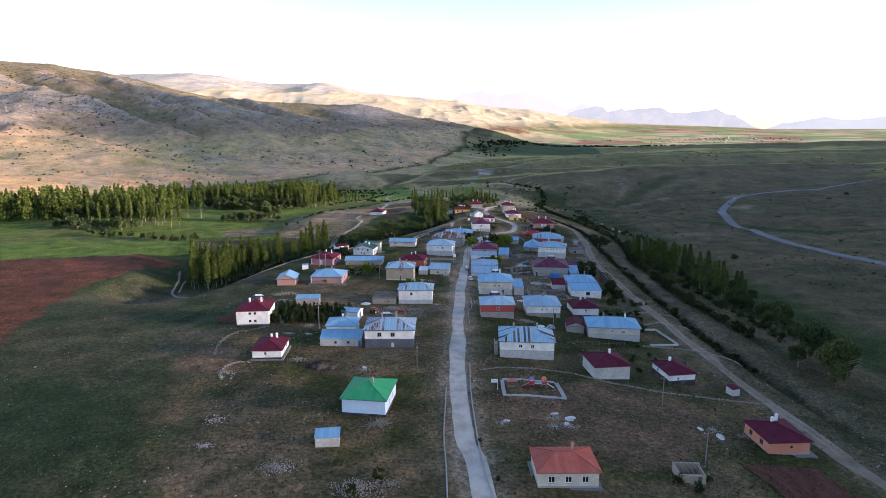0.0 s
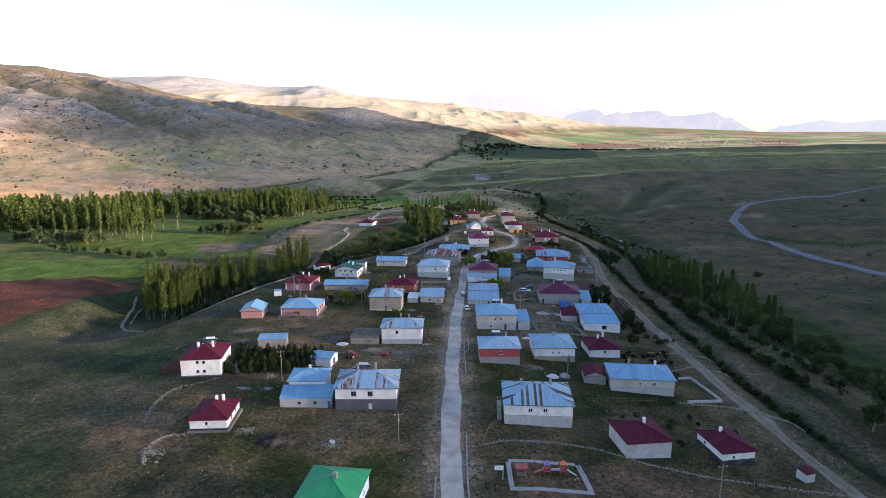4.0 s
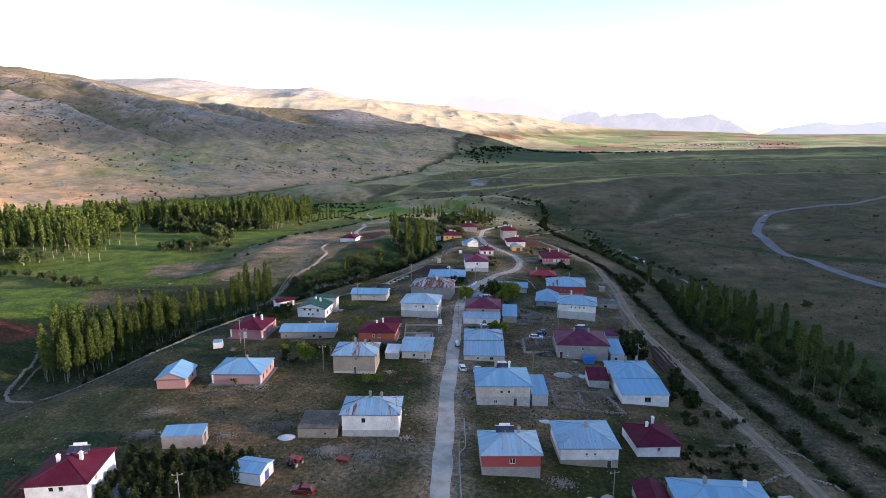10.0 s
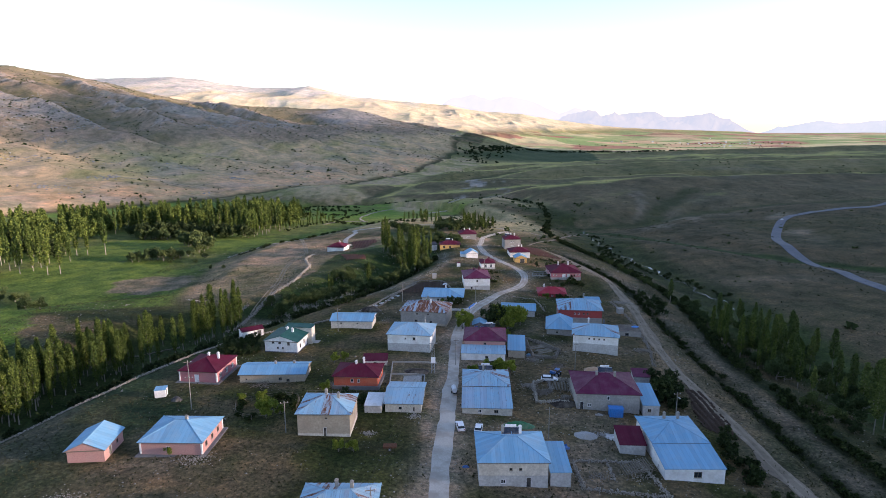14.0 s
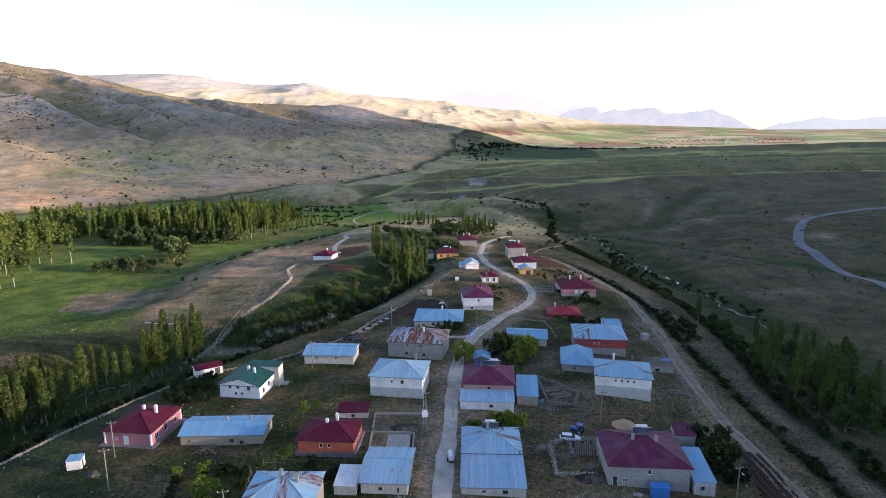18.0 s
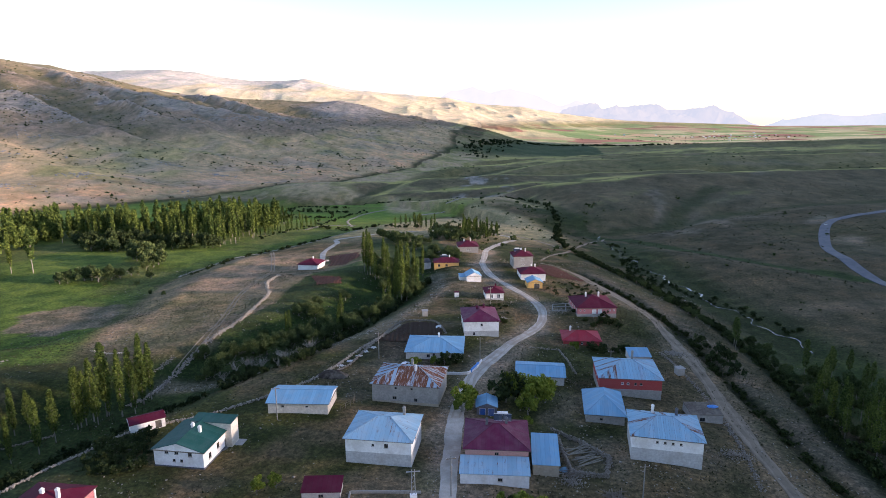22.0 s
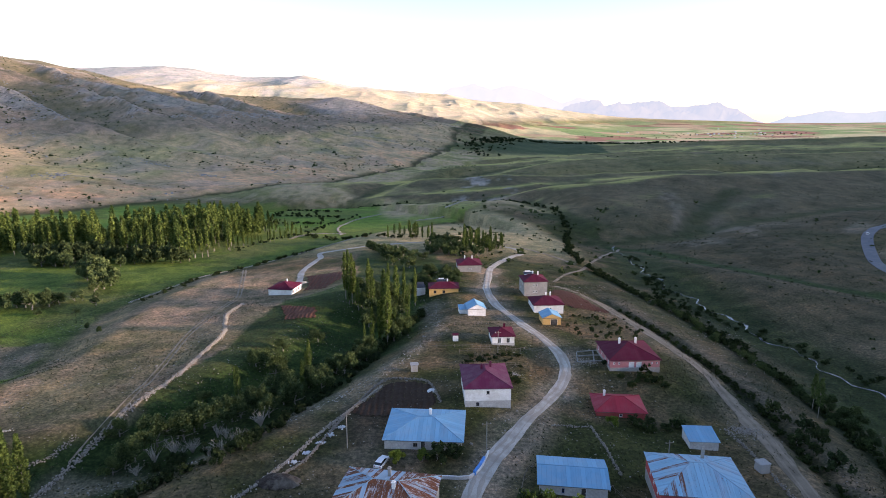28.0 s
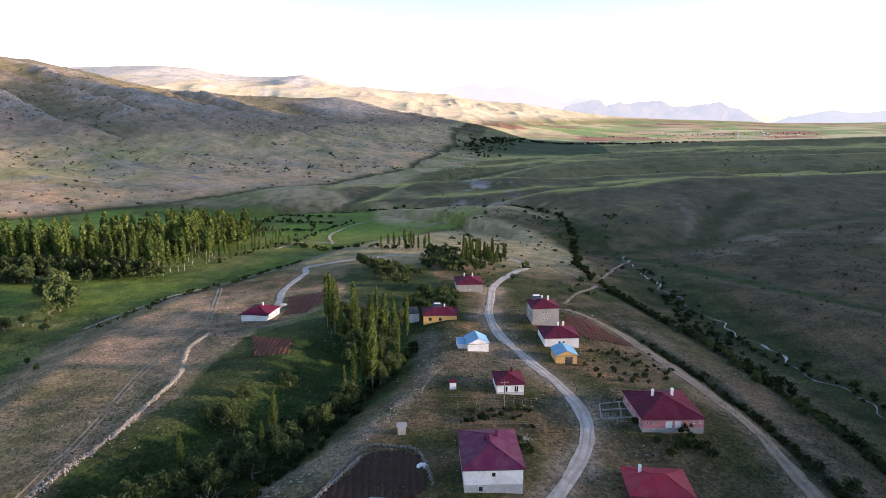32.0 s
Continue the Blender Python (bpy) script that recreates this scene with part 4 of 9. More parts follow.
plot(x=-15.7, y=174.2, z=0.3, w=15.2, d=11.5, turn=0, h=5.4, label='white house with dark lower walls and a rusty striped roof', cover='blue_old', pieces=['blue_piece', 'blue_piece', 'blue_piece', 'rust_piece', 'rust_piece', 'zinc_piece'], sheet=0.62, wall='white', base='slate', split=0.48, openings=[("front", "window", 0.3, 3.3, 1.2, 1.2, "wood"), ("front", "window", 0.57, 3.3, 1.2, 1.2, "wood"), ("front", "door", 0.57, 0.05, 0.8, 1.4, "door_white"), ("right", "window", 0.4, 3.2, 0.9, 1, "pvc")], chimneys=[(-0.35, 0.35, 'cement'), (0.2, 0.55, 'cement')], heater=(-0.2, 0.55))
plot(x=-47.9, y=208.5, z=1.57, w=8.4, d=4.2, turn=5.3, h=2.5, label='low grey shed with a blue roof', name='shed', category='shed', group='sheds', cover='blue', wall='grey', roof='lean', pitch=0.1, eave=0.15, openings=[("right", "door", 0.5, 0.05, 1.8, 2, "door_dark")])
plot(x=-47.1, y=245.3, z=0.49, w=13.4, d=11.6, turn=-2.3, h=2.9, label='pink house with a broad pale blue roof', cover='blue', wall='pink', corners='white', openings=[("front", "window", 0.45, 1, 0.9, 0.8, "pvc"), ("right", "window", 0.2, 0.8, 1, 1.2, "wood"), ("right", "window", 0.5, 0.8, 1, 1.2, "wood"), ("right", "window", 0.8, 0.8, 1, 1.2, "wood")], chimneys=[(0.15, 0.05, 'cement')], apron=0.9)
plot(x=-55.9, y=284.7, z=-0.85, w=11.1, d=12.6, turn=-7.2, h=3.1, label='pink house with a maroon roof and a white door', cover='maroon', wall='rose', corners='white', openings=[("front", "door", 0.46, 0.05, 1.2, 2.1, "door_white"), ("front", "window", 0.25, 1.2, 0.5, 0.5, "pvc"), ("right", "window", 0.18, 0.7, 1.3, 1.5, "pvc"), ("right", "window", 0.5, 0.7, 1.3, 1.5, "pvc"), ("right", "window", 0.82, 0.7, 1.2, 1.4, "pvc")], chimneys=[(0.0, 0.1, 'white'), (0.45, 0.15, 'white')], apron=0.9)
plot(x=-37.2, y=283.0, z=-1.61, w=18.0, d=9.0, turn=0.6, h=2.9, label='long tan barn with a blue roof', cover='blue', wall='tan', roof='gable', pitch=0.26, category='barn', openings=[("front", "window", 0.1, 1.2, 0.5, 0.5, "wood"), ("front", "window", 0.62, 1, 0.9, 0.9, "wood"), ("front", "window", 0.74, 0.6, 0.9, 0.9, "wood")], chimneys=[(0.0, 0.05, 'cement'), (0.55, 0.1, 'cement')])
plot(x=-14, y=277.6, z=0.23, w=12.2, d=9.6, turn=-4.9, h=2.6, label='orange-red house with a maroon roof and white chimneys', cover='maroon', wall='orange', openings=[("front", "window", 0.42, 1, 0.7, 0.9, "pvc"), ("front", "window", 0.57, 1, 0.7, 0.9, "pvc"), ("right", "window", 0.25, 0.9, 0.9, 1.1, "pvc"), ("right", "window", 0.5, 0.9, 0.9, 1.1, "pvc"), ("right", "window", 0.75, 0.9, 0.9, 1.1, "pvc")], chimneys=[(-0.1, 0.0, 'white'), (0.15, 0.5, 'white')], apron=0.5)
plot(x=-11.1, y=292.7, z=-1.85, w=7.2, d=4.4, turn=0.8, h=2, label='small grey shed with a maroon roof', name='shed', category='shed', group='sheds', cover='maroon', wall='palegrey', roof='lean', pitch=0.14, eave=0.2, openings=[("front", "window", 0.5, 0.8, 0.9, 0.7, "wood")])
plot(x=-21.7, y=327.2, z=-0.75, w=14.7, d=9.8, turn=-3.7, h=2.3, label='low beige barn with a blue roof', cover='blue', wall='cream', roof='gable', pitch=0.24, category='barn', openings=[("front", "window", 0.25, 1.2, 0.6, 0.4, "door_dark"), ("front", "window", 0.65, 1.2, 0.6, 0.4, "door_dark")], gable='white')
plot(x=-1, y=307.3, z=-1.03, w=14, d=11.9, turn=-8.9, h=4.9, label='white two-storey house with a worn blue roof', cover='blue_old', wall='white', base='palegrey', split=0.42, string=False, openings=[("front", "window", 0.42, 3.4, 0.5, 0.5, "wood"), ("front", "window", 0.62, 3.2, 0.8, 0.9, "wood"), ("right", "window", 0.4, 3, 0.8, 1, "wood")], chimneys=[(0.5, 0.5, 'cement')], sheet=0.8)
plot(x=3.2, y=335.4, z=-2.53, w=17.1, d=13, turn=-10.5, h=5.1, label='grey two-storey house with a heavily rusted roof', cover='blue_old', pieces=['red_rust_piece', 'red_rust_piece', 'red_rust_piece', 'zinc_piece', 'rust_piece'], wall='grey', base='tan', split=0.15, string=False, openings=[("front", "window", 0.36, 3.8, 0.6, 0.6, "wood"), ("front", "window", 0.6, 3.8, 0.6, 0.6, "wood"), ("front", "window", 0.34, 1.2, 1, 0.8, "wood"), ("front", "window", 0.66, 1, 0.8, 0.8, "door_dark")], chimneys=[(0.0, 0.4, 'cement'), (0.2, -0.2, 'white')], sheet=0.8)
plot(x=9.6, y=363.6, z=-2.5, w=16.9, d=14.1, turn=-4.7, h=2.4, label='low white house with a blue sheet roof', cover='blue', wall='palegrey', pitch=0.26, openings=[("front", "window", 0.4, 0.8, 0.9, 0.9, "wood"), ("front", "door", 0.5, 0.05, 0.95, 2, "door_dark"), ("front", "window", 0.85, 0.9, 0.7, 0.8, "wood")], chimneys=[(0.1, 0.3, 'white')])
plot(x=-18, y=253.7, z=-0.48, w=12.3, d=10.8, turn=-2, h=5.3, label='tan two-storey house with a worn blue roof', cover='blue_old', pieces=['blue_piece', 'blue_piece', 'blue_piece', 'blue_piece', 'blue_piece', 'zinc_piece', 'rust_piece'], wall='tan', base='cream', split=0.12, string=False, openings=[("front", "window", 0.55, 4, 0.6, 0.4, "wood"), ("front", "door", 0.52, 0.05, 0.7, 2, "door_dark"), ("right", "window", 0.4, 3, 0.9, 1, "wood")], chimneys=[(-0.1, 0.3, 'cement'), (0.4, 0.0, 'cement')])
plot(x=-9.9, y=216.8, z=0.2, w=13.1, d=9.3, turn=-1.3, h=5.3, label='white house with a rust-streaked blue roof', cover='blue_old', pieces=['blue_piece', 'blue_piece', 'blue_piece', 'blue_piece', 'blue_piece', 'rust_piece', 'zinc_piece'], sheet=0.7, wall='white', base='palegrey', split=0.3, string=False, openings=[("front", "window", 0.38, 3.3, 0.8, 1, "door_dark")], chimneys=[(-0.1, 0.4, 'cement'), (0.3, 0.3, 'cement')])
plot(x=-1.2, y=266.4, z=-1.02, w=9.4, d=12.8, turn=-3.9, h=2.5, label='low whitewashed barn with a blue sheet roof', cover='blue_old', wall='cream', roof='gable', along='x', pitch=0.2, category='barn', openings=[("front", "window", 0.42, 0.9, 0.7, 0.6, "door_dark"), ("front", "window", 0.8, 0.5, 0.4, 1, "wood")], chimneys=[])
# small buildings: sheds, annexes, garages
plot(x=-63.5, y=242, z=0.3, w=8.0, d=9.5, turn=4, h=2.7, name="shed", category="shed", group="sheds", label="pink gabled shed with a pale blue roof", cover="blue", wall="pink", roof="gable", along="y", pitch=0.45, openings=[("right", "door", 0.3, 0.05, 1.2, 2.0, "door_dark"), ("right", "window", 0.7, 0.9, 0.8, 0.9, "wood")])
plot(x=-39.5, y=307.2, z=-1.6, w=11.2, d=12.0, turn=-9, h=3.8, label="white gabled house with a dark green roof", cover="darkgreen", wall="white", roof="gable", along="y", pitch=0.30, openings=[("front", "window", 0.26, 2.9, 0.8, 0.9, "wood"), ("front", "window", 0.46, 2.9, 0.8, 0.9, "wood"), ("front", "window", 0.73, 2.6, 0.8, 0.9, "wood"), ("front", "window", 0.4, 1.3, 0.6, 0.6, "wood"), ("front", "window", 0.55, 1.3, 0.6, 0.6, "wood"), ("right", "window", 0.2, 1.2, 1.0, 1.2, "wood"), ("right", "window", 0.5, 1.6, 1.0, 1.2, "wood"), ("right", "door", 0.8, 0.05, 1.0, 2.0, "wood")], chimneys=[(-0.05, 0.1, "white"), (0.3, -0.05, "white")], plinth="slate", apron=0.6)
plot(x=-54.3, y=318.6, z=-1.7, w=7.4, d=4.4, turn=33, h=2.2, name="shed", category="shed", group="sheds", label="small white shed with a maroon roof by the wall", cover="maroon", wall="white", roof="gable", pitch=0.3, eave=0.25, openings=[("front", "door", 0.8, 0.05, 1.4, 1.8, "door_dark")])
plot(x=-30.6, y=197.2, z=0.4, w=6.2, d=5.4, turn=-14, h=2.5, name="shed", category="shed", group="sheds", label="small white shed with blue roof and blue door", cover="blue", wall="white", roof="gable", pitch=0.28, eave=0.25, openings=[("right", "door", 0.5, 0.05, 1.6, 1.9, "door_blue")])
plot(x=26.4, y=454.6, z=-5.1, w=7.0, d=7.4, turn=6, h=2.7, name="shed", category="shed", group="sheds", label="white gabled outbuilding with a pale blue roof", cover="blue", wall="white", roof="gable", along="y", pitch=0.5, eave=0.3, openings=[])
plot(x=21.8, y=455.4, z=-5.0, w=3.0, d=4.6, turn=6, h=1.8, name="shed", category="shed", group="sheds", label="low white lean-to with a blue roof", cover="blue", wall="white", roof="lean", pitch=0.12, eave=0.15, openings=[])
plot(x=52.2, y=447.2, z=-6.2, w=7.0, d=7.2, turn=2, h=2.7, name="garage", category="garage", group="sheds", label="pale yellow garage with blue gable roof and open dark doorway", cover="blue", wall="yellow", roof="gable", along="y", pitch=0.42, eave=0.35, openings=[("front", "door", 0.62, 0.05, 2.4, 2.1, "door_dark")])
plot(x=5.6, y=490, z=-7.4, w=3.8, d=5.2, turn=12, h=2.7, name="shed", category="shed", group="sheds", label="narrow white shed under the trees", cover="slate_sheet", wall="white", roof="lean", pitch=0.2, eave=0.15, openings=[])
plot(x=21.4, y=326.5, z=-2.9, w=5.2, d=5.6, turn=-4, h=2.3, name="shed", category="shed", group="sheds", label="small grey shed with pale blue roof and blue double doors", cover="blue", wall="slate", roof="gable", along="y", pitch=0.4, eave=0.25, openings=[("front", "door", 0.28, 0.05, 1.5, 1.9, "door_blue"), ("front", "door", 0.72, 0.05, 1.5, 1.9, "door_blue")])
plot(x=70.2, y=365.0, z=-6.2, w=6.6, d=6.0, turn=-5, h=2.0, name="annexe", category="annexe", group="sheds", label="small white annexe with a blue sheet roof", cover="blue", wall="palegrey", roof="lean", pitch=0.12, eave=0.25, openings=[("right", "door", 0.5, 0.05, 1.2, 1.9, "door_dark")])
plot(x=43.2, y=190.8, z=-2.0, w=6.0, d=7.0, turn=-6, h=2.4, name="annexe", category="annexe", group="sheds", label="grey annexe with a broken maroon roof", cover="maroon", wall="grey", roof="gable", along="y", pitch=0.4, eave=0.25, openings=[])
plot(x=48.4, y=248.2, z=-3.6, w=5.8, d=6.4, turn=-4, h=2.3, name="annexe", category="annexe", group="sheds", label="low grey annexe with a maroon roof", cover="maroon", wall="palegrey", roof="lean", pitch=0.2, eave=0.2, openings=[])
plot(x=29.8, y=235.4, z=-1.8, w=4.2, d=9.4, turn=-1, h=3.1, name="annexe", category="annexe", group="sheds", label="lean-to annexe with a blue sheet roof", cover="blue", wall="palegrey", roof="lean", pitch=0.14, eave=0.15, openings=[])
plot(x=59.0, y=268.5, z=-3.8, w=4.2, d=11.0, turn=-6, h=2.8, name="annexe", category="annexe", group="sheds", label="side annexe with a faded blue roof", cover="blue", wall="palegrey", roof="lean", pitch=0.1, eave=0.15, openings=[("front", "window", 0.4, 1.0, 0.8, 0.8, "wood")])
plot(x=62.5, y=283.5, z=-3.9, w=4.6, d=4.6, turn=-8, h=2.4, name="shed", category="shed", group="sheds", label="small pale shed with a purple-red roof", cover="purple", wall="palegrey", roof="lean", pitch=0.16, eave=0.2, openings=[])
plot(x=20.4, y=297.8, z=-2.3, w=13.2, d=5.2, turn=-5.3, h=2.5, name="annexe", category="annexe", group="sheds", label="whitewashed front annexe with a blue lean-to roof", cover="blue_old", wall="white", roof="lean", pitch=0.16, eave=0.2, openings=[("front", "window", 0.58, 1.0, 0.9, 0.7, "wood")])
plot(x=31.0, y=303.6, z=-2.8, w=5.4, d=9.0, turn=-7, h=2.4, name="annexe", category="annexe", group="sheds", label="stone annexe with a pale blue lean-to roof", cover="blue", wall="tan", roof="lean", pitch=0.2, eave=0.2, openings=[])
plot(x=-21.2, y=216.2, z=0.3, w=8.6, d=8.2, turn=-2, h=2.2, name="shed", category="shed", group="sheds", label="low stone stable with a flat earth roof", cover="earth_roof", wall="tan", roof="lean", pitch=0.03, eave=0.1, openings=[("front", "window", 0.7, 0.7, 0.5, 0.5, "wood")])
plot(x=-8.5, y=263.4, z=-1.0, w=4.2, d=6.4, turn=-4, h=2.0, name="shed", category="shed", group="sheds", label="shed covered with white plastic sheet", cover="plastic", wall="palegrey", roof="lean", pitch=0.08, eave=0.1, openings=[])
plot(x=-30.1, y=172.4, z=0.0, w=12.4, d=4.8, turn=0.7, h=2.5, name="annexe", category="annexe", group="sheds", label="pale grey front annexe with a blue lean-to roof", cover="blue", wall="palegrey", roof="lean", pitch=0.3, eave=0.15, openings=[("front", "window", 0.37, 1.0, 0.7, 0.7, "door_dark"), ("front", "window", 0.68, 1.0, 0.7, 0.7, "door_dark"), ("front", "door", 0.95, 0.05, 0.9, 1.9, "door_blue")])
plot(x=72.9, y=326.8, z=-5.2, w=7.4, d=6.4, turn=-4, h=2.1, name="shed", category="shed", group="sheds", label="low stone shed with a flat earth roof", cover="earth_roof", wall="grey", roof="lean", pitch=0.03, eave=0.1, openings=[("front", "window", 0.35, 0.4, 1.2, 0.9, "door_dark")])
plot(x=74.0, y=145.0, z=-3.2, w=2.6, d=2.6, turn=20, h=1.9, name="outhouse", category="outhouse", group="outhouses", label="tiny white outhouse with a maroon roof", cover="maroon", wall="palegrey", roof="lean", pitch=0.1, eave=0.15, openings=[])
plot(x=6.0, y=398.8, z=-3.0, w=2.0, d=2.0, turn=5, h=2.0, name="outhouse", category="outhouse", group="outhouses", label="tiny concrete outhouse with a flat roof", cover="concrete", wall="concrete", roof="lean", pitch=0.04, eave=0.1, openings=[])
plot(x=18.0, y=420.3, z=-2.6, w=1.9, d=1.7, turn=0, h=2.0, name="outhouse", category="outhouse", group="outhouses", label="tiny white outhouse with a red roof", cover="maroon", wall="white", roof="lean", pitch=0.1, eave=0.12, openings=[])
plot(x=78.6, y=354.6, z=-6.5, w=2.2, d=2.2, turn=10, h=2.0, name="outhouse", category="outhouse", group="outhouses", label="small round-cornered concrete outhouse", cover="concrete", wall="concrete", roof="lean", pitch=0.04, eave=0.08, openings=[])
plot(x=-62.8, y=270.6, z=-0.8, w=2.8, d=2.4, turn=10, h=2.0, name="outhouse", category="outhouse", group="outhouses", label="small white outhouse with a pale blue roof", cover="blue", wall="white", roof="lean", pitch=0.08, eave=0.1, openings=[("right", "door", 0.5, 0.05, 0.8, 1.7, "door_dark")])
plot(x=-36.6, y=311.4, z=-1.6, w=9.0, d=3.4, turn=-9, h=5.4, name="annexe", category="annexe", group="sheds", label="raised back part of the house under a dark green roof", cover="darkgreen", wall="cream", roof="lean", pitch=0.08, eave=0.2, openings=[])

# ---- the ground sheet ----
def axis(fine_lo, fine_hi, gap, below, above):
    """Grid lines: evenly spaced over the fine stretch, then widening; below and above list (limit, growth, widest gap)."""
    mid = list(np.arange(fine_lo, fine_hi + 0.1, gap))
    for sign, stages in ((1, above), (-1, below)):
        v, g, side = (mid[-1] if sign > 0 else fine_lo), gap, []
        for end, growth, cap in stages:
            while (end - v) * sign > 0:
                g = min(g * growth, cap)
                v += sign * g
                side.append(v)
        mid = mid + side if sign > 0 else side[::-1] + mid
    return np.array(mid)


def inside(poly, x, y):
    hit = np.zeros(np.shape(x), bool)
    for (ax, ay), (bx, by) in zip(poly, poly[1:] + poly[:1]):
        cross = (ay > y) != (by > y)
        hit ^= cross & (x < (bx - ax) * (y - ay) / ((by - ay) if by != ay else 1e-9) + ax)
    return hit


GREEN_FIELD = [(-420, 352), (-300, 372), (-215, 384), (-165, 366), (-142, 345), (-131, 318), (-150, 303), (-215, 290), (-420, 270)]
RED_FIELD = [(-420, 268), (-215, 288), (-150, 301), (-132, 298), (-142, 262), (-146, 235), (-138, 200), (-132, 165), (-150, 120), (-420, 120)]


def cover_colour(x, y, z, lean):
    """The colour of the vegetation and soil, some light and shade painted in, and in alpha how stony it is."""
    n1, n2, n3 = fbm(x, y, 40, 4, 61), fbm(x, y, 160, 3, 71), fbm(x, y, 9, 3, 81)
    olive, dun = np.array((0.052, 0.058, 0.018)), np.array((0.126, 0.095, 0.053))
    c = np.empty(np.shape(x) + (3,))
    t = step(-0.35, 0.5, n1 + 0.7 * n3 + 0.4 * n2)[..., None]
    c[:] = olive + (dun - olive) * t
    stony = np.clip(0.5 + 0.3 * n2, 0, 0.76)

    def lay(mask, colour, stones=None):
        m = np.clip(mask, 0, 1)[..., None]
        c[:] = c + (np.array(colour) - c) * m
        if stones is not None:
            stony[:] = stony + (stones - stony) * m[..., 0]

    soft = 6 * n3 + 4 * n1
    # dark grass west of the village, the meadow, the ravine
    lay(step(-42, -78, x + 1.5 * soft) * step(330, 290, y) * 0.9, (0.027, 0.048, 0.021), 0.25)
    lay(step(-70, -100, x + soft) * step(330, 290, y) * step(0.0, 0.6, n1 + 0.5 * n2) * 0.6, (0.070, 0.068, 0.042), 0.5)
    for sx, sy, rr_ in ((-78, 176, 22), (-120, 240, 30), (-96, 222, 22), (-62, 152, 12), (-47, 122, 14), (-84, 250, 18), (-72, 205, 16)):
        lay(step(rr_, rr_ * 0.2, np.hypot(x - sx, (y - sy) * 0.8) + 1.6 * soft) * step(-0.5, 0.3, n1 + 0.8 * n3) * 0.85, (0.098, 0.086, 0.062), 0.86)
    lay(step(7, 2, np.hypot((x + 58) * 0.6, y - 152) + 0.5 * soft), (0.190, 0.118, 0.072), 0.8)
    edge = np.interp(y, [300, 335, 350, 366, 385, 424, 486, 510, 545, 566, 608, 654, 720, 790, 860], [-1500, -420, -150, -100, -103, -113, -122, -118, -106, -94, -76, -60, -34, 10, 60])
    foot = mountain_foot(x, y)
    meadow = step(edge + 2, edge - 8, x + 0.4 * soft) * step(foot - 5, foot + 25, x) * step(330, 350, y) * step(1010, 930, y + soft)
    lay(meadow, (0.092, 0.140, 0.024), 0.05)
    lay(meadow * step(0.1, 0.7, n1), (0.108, 0.130, 0.036))
    # far meadow colour raised to make up for the shade falling there
    lay(meadow * step(640, 760, y), (0.135, 0.175, 0.036), 0.05)
    lay(meadow * step(0.2, 0.5, fbm(x, y, 50, 3, 36)) * step(600, 700, y), (0.075, 0.125, 0.020))
    lay(meadow * step(740, 790, y) * step(0.35, 0.0, fbm(x, y, 45, 2, 38)), (0.130, 0.215, 0.030), 0.0)
    lay(meadow * (np.hypot((x + 136) / 21, (y - 428) / 21) < 1 + 0.25 * n3), (0.195, 0.155, 0.105), 0.72)
    # the brown slope between the meadow and the ravine
    brown = step(edge - 6, edge + 6, x) * step(360, 385, y) * step(-14, -30, x - 0.32 * (y - 470)) * step(560, 530, y)
    lay(brown, (0.262, 0.190, 0.126), 0.80)
    lay(brown * step(0.0, 0.6, n1), (0.200, 0.160, 0.088))
    d, deep = along(RAVINE, x, y)
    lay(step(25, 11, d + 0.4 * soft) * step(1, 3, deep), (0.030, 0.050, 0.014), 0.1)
    # garden greenery, brightened in colour as if lit
    lay(inside([(-34, 440), (-50, 480), (-30, 505), (6, 500), (6, 440)], x + 2 * n3, y + 2 * n3) * 0.8, (0.066, 0.110, 0.022), 0.1)
    lay(inside([(-62, 392), (-55, 420), (-50, 470), (-38, 486), (-12, 500), (-4, 455), (-30, 400), (-60, 360)], x + 2 * n3, y + 2 * n3) * 0.9, (0.034, 0.060, 0.014), 0.1)
    lay(inside([(-30, 560), (-24, 520), (10, 505), (16, 545), (10, 600), (-30, 610)], x, y) * 0.9, (0.032, 0.058, 0.014), 0.1)
    # fields
    lay(inside(GREEN_FIELD, x + n3, y + n3), (0.092, 0.150, 0.022), 0.0)
    lay(step(34, 16, np.hypot(x - 36, (y - 128) * 1.4) + soft), (0.135, 0.090, 0.056), 0.6)
    lay(step(14, 6, np.hypot(x + 66, y - 158) + soft), (0.190, 0.125, 0.078), 0.76)
    lay(step(16, 7, np.hypot(x + 40, y - 108) + soft) * 0.7, (0.150, 0.110, 0.075), 0.7)
    lay(step(22, 9, np.hypot((x - 2) * 1.5, y - 366) + soft) * 0.9, (0.070, 0.050, 0.034), 0.3)
    lay(inside(RED_FIELD, x + 2 * n3, y + 2 * n3), (0.112, 0.044, 0.027), 0.1)
    # bare shoulders of the village road, worn yards and eroded strips
    middle = np.interp(y, [20, 96, 116, 138, 167, 199, 232, 262, 290, 322, 347, 366, 385, 401, 419, 442, 466, 486, 512, 540], [8, 6.6, 4.4, 3.4, 4, 5.2, 6.8, 8.6, 11.1, 13.6, 20, 30, 41, 48, 48, 42, 35.5, 33.5, 36, 39.5])
    lay(step(5.6, 2.4, np.abs(x - middle) + 1.6 * n3 + 0.8 * n1) * (y < 545), (0.270, 0.215, 0.160), 0.74)
    lay(step(9.0, 3.0, np.abs(x - middle) + 2.6 * n3 + 2.0 * n1) * (y < 545) * 0.45, (0.200, 0.158, 0.112), 0.74)
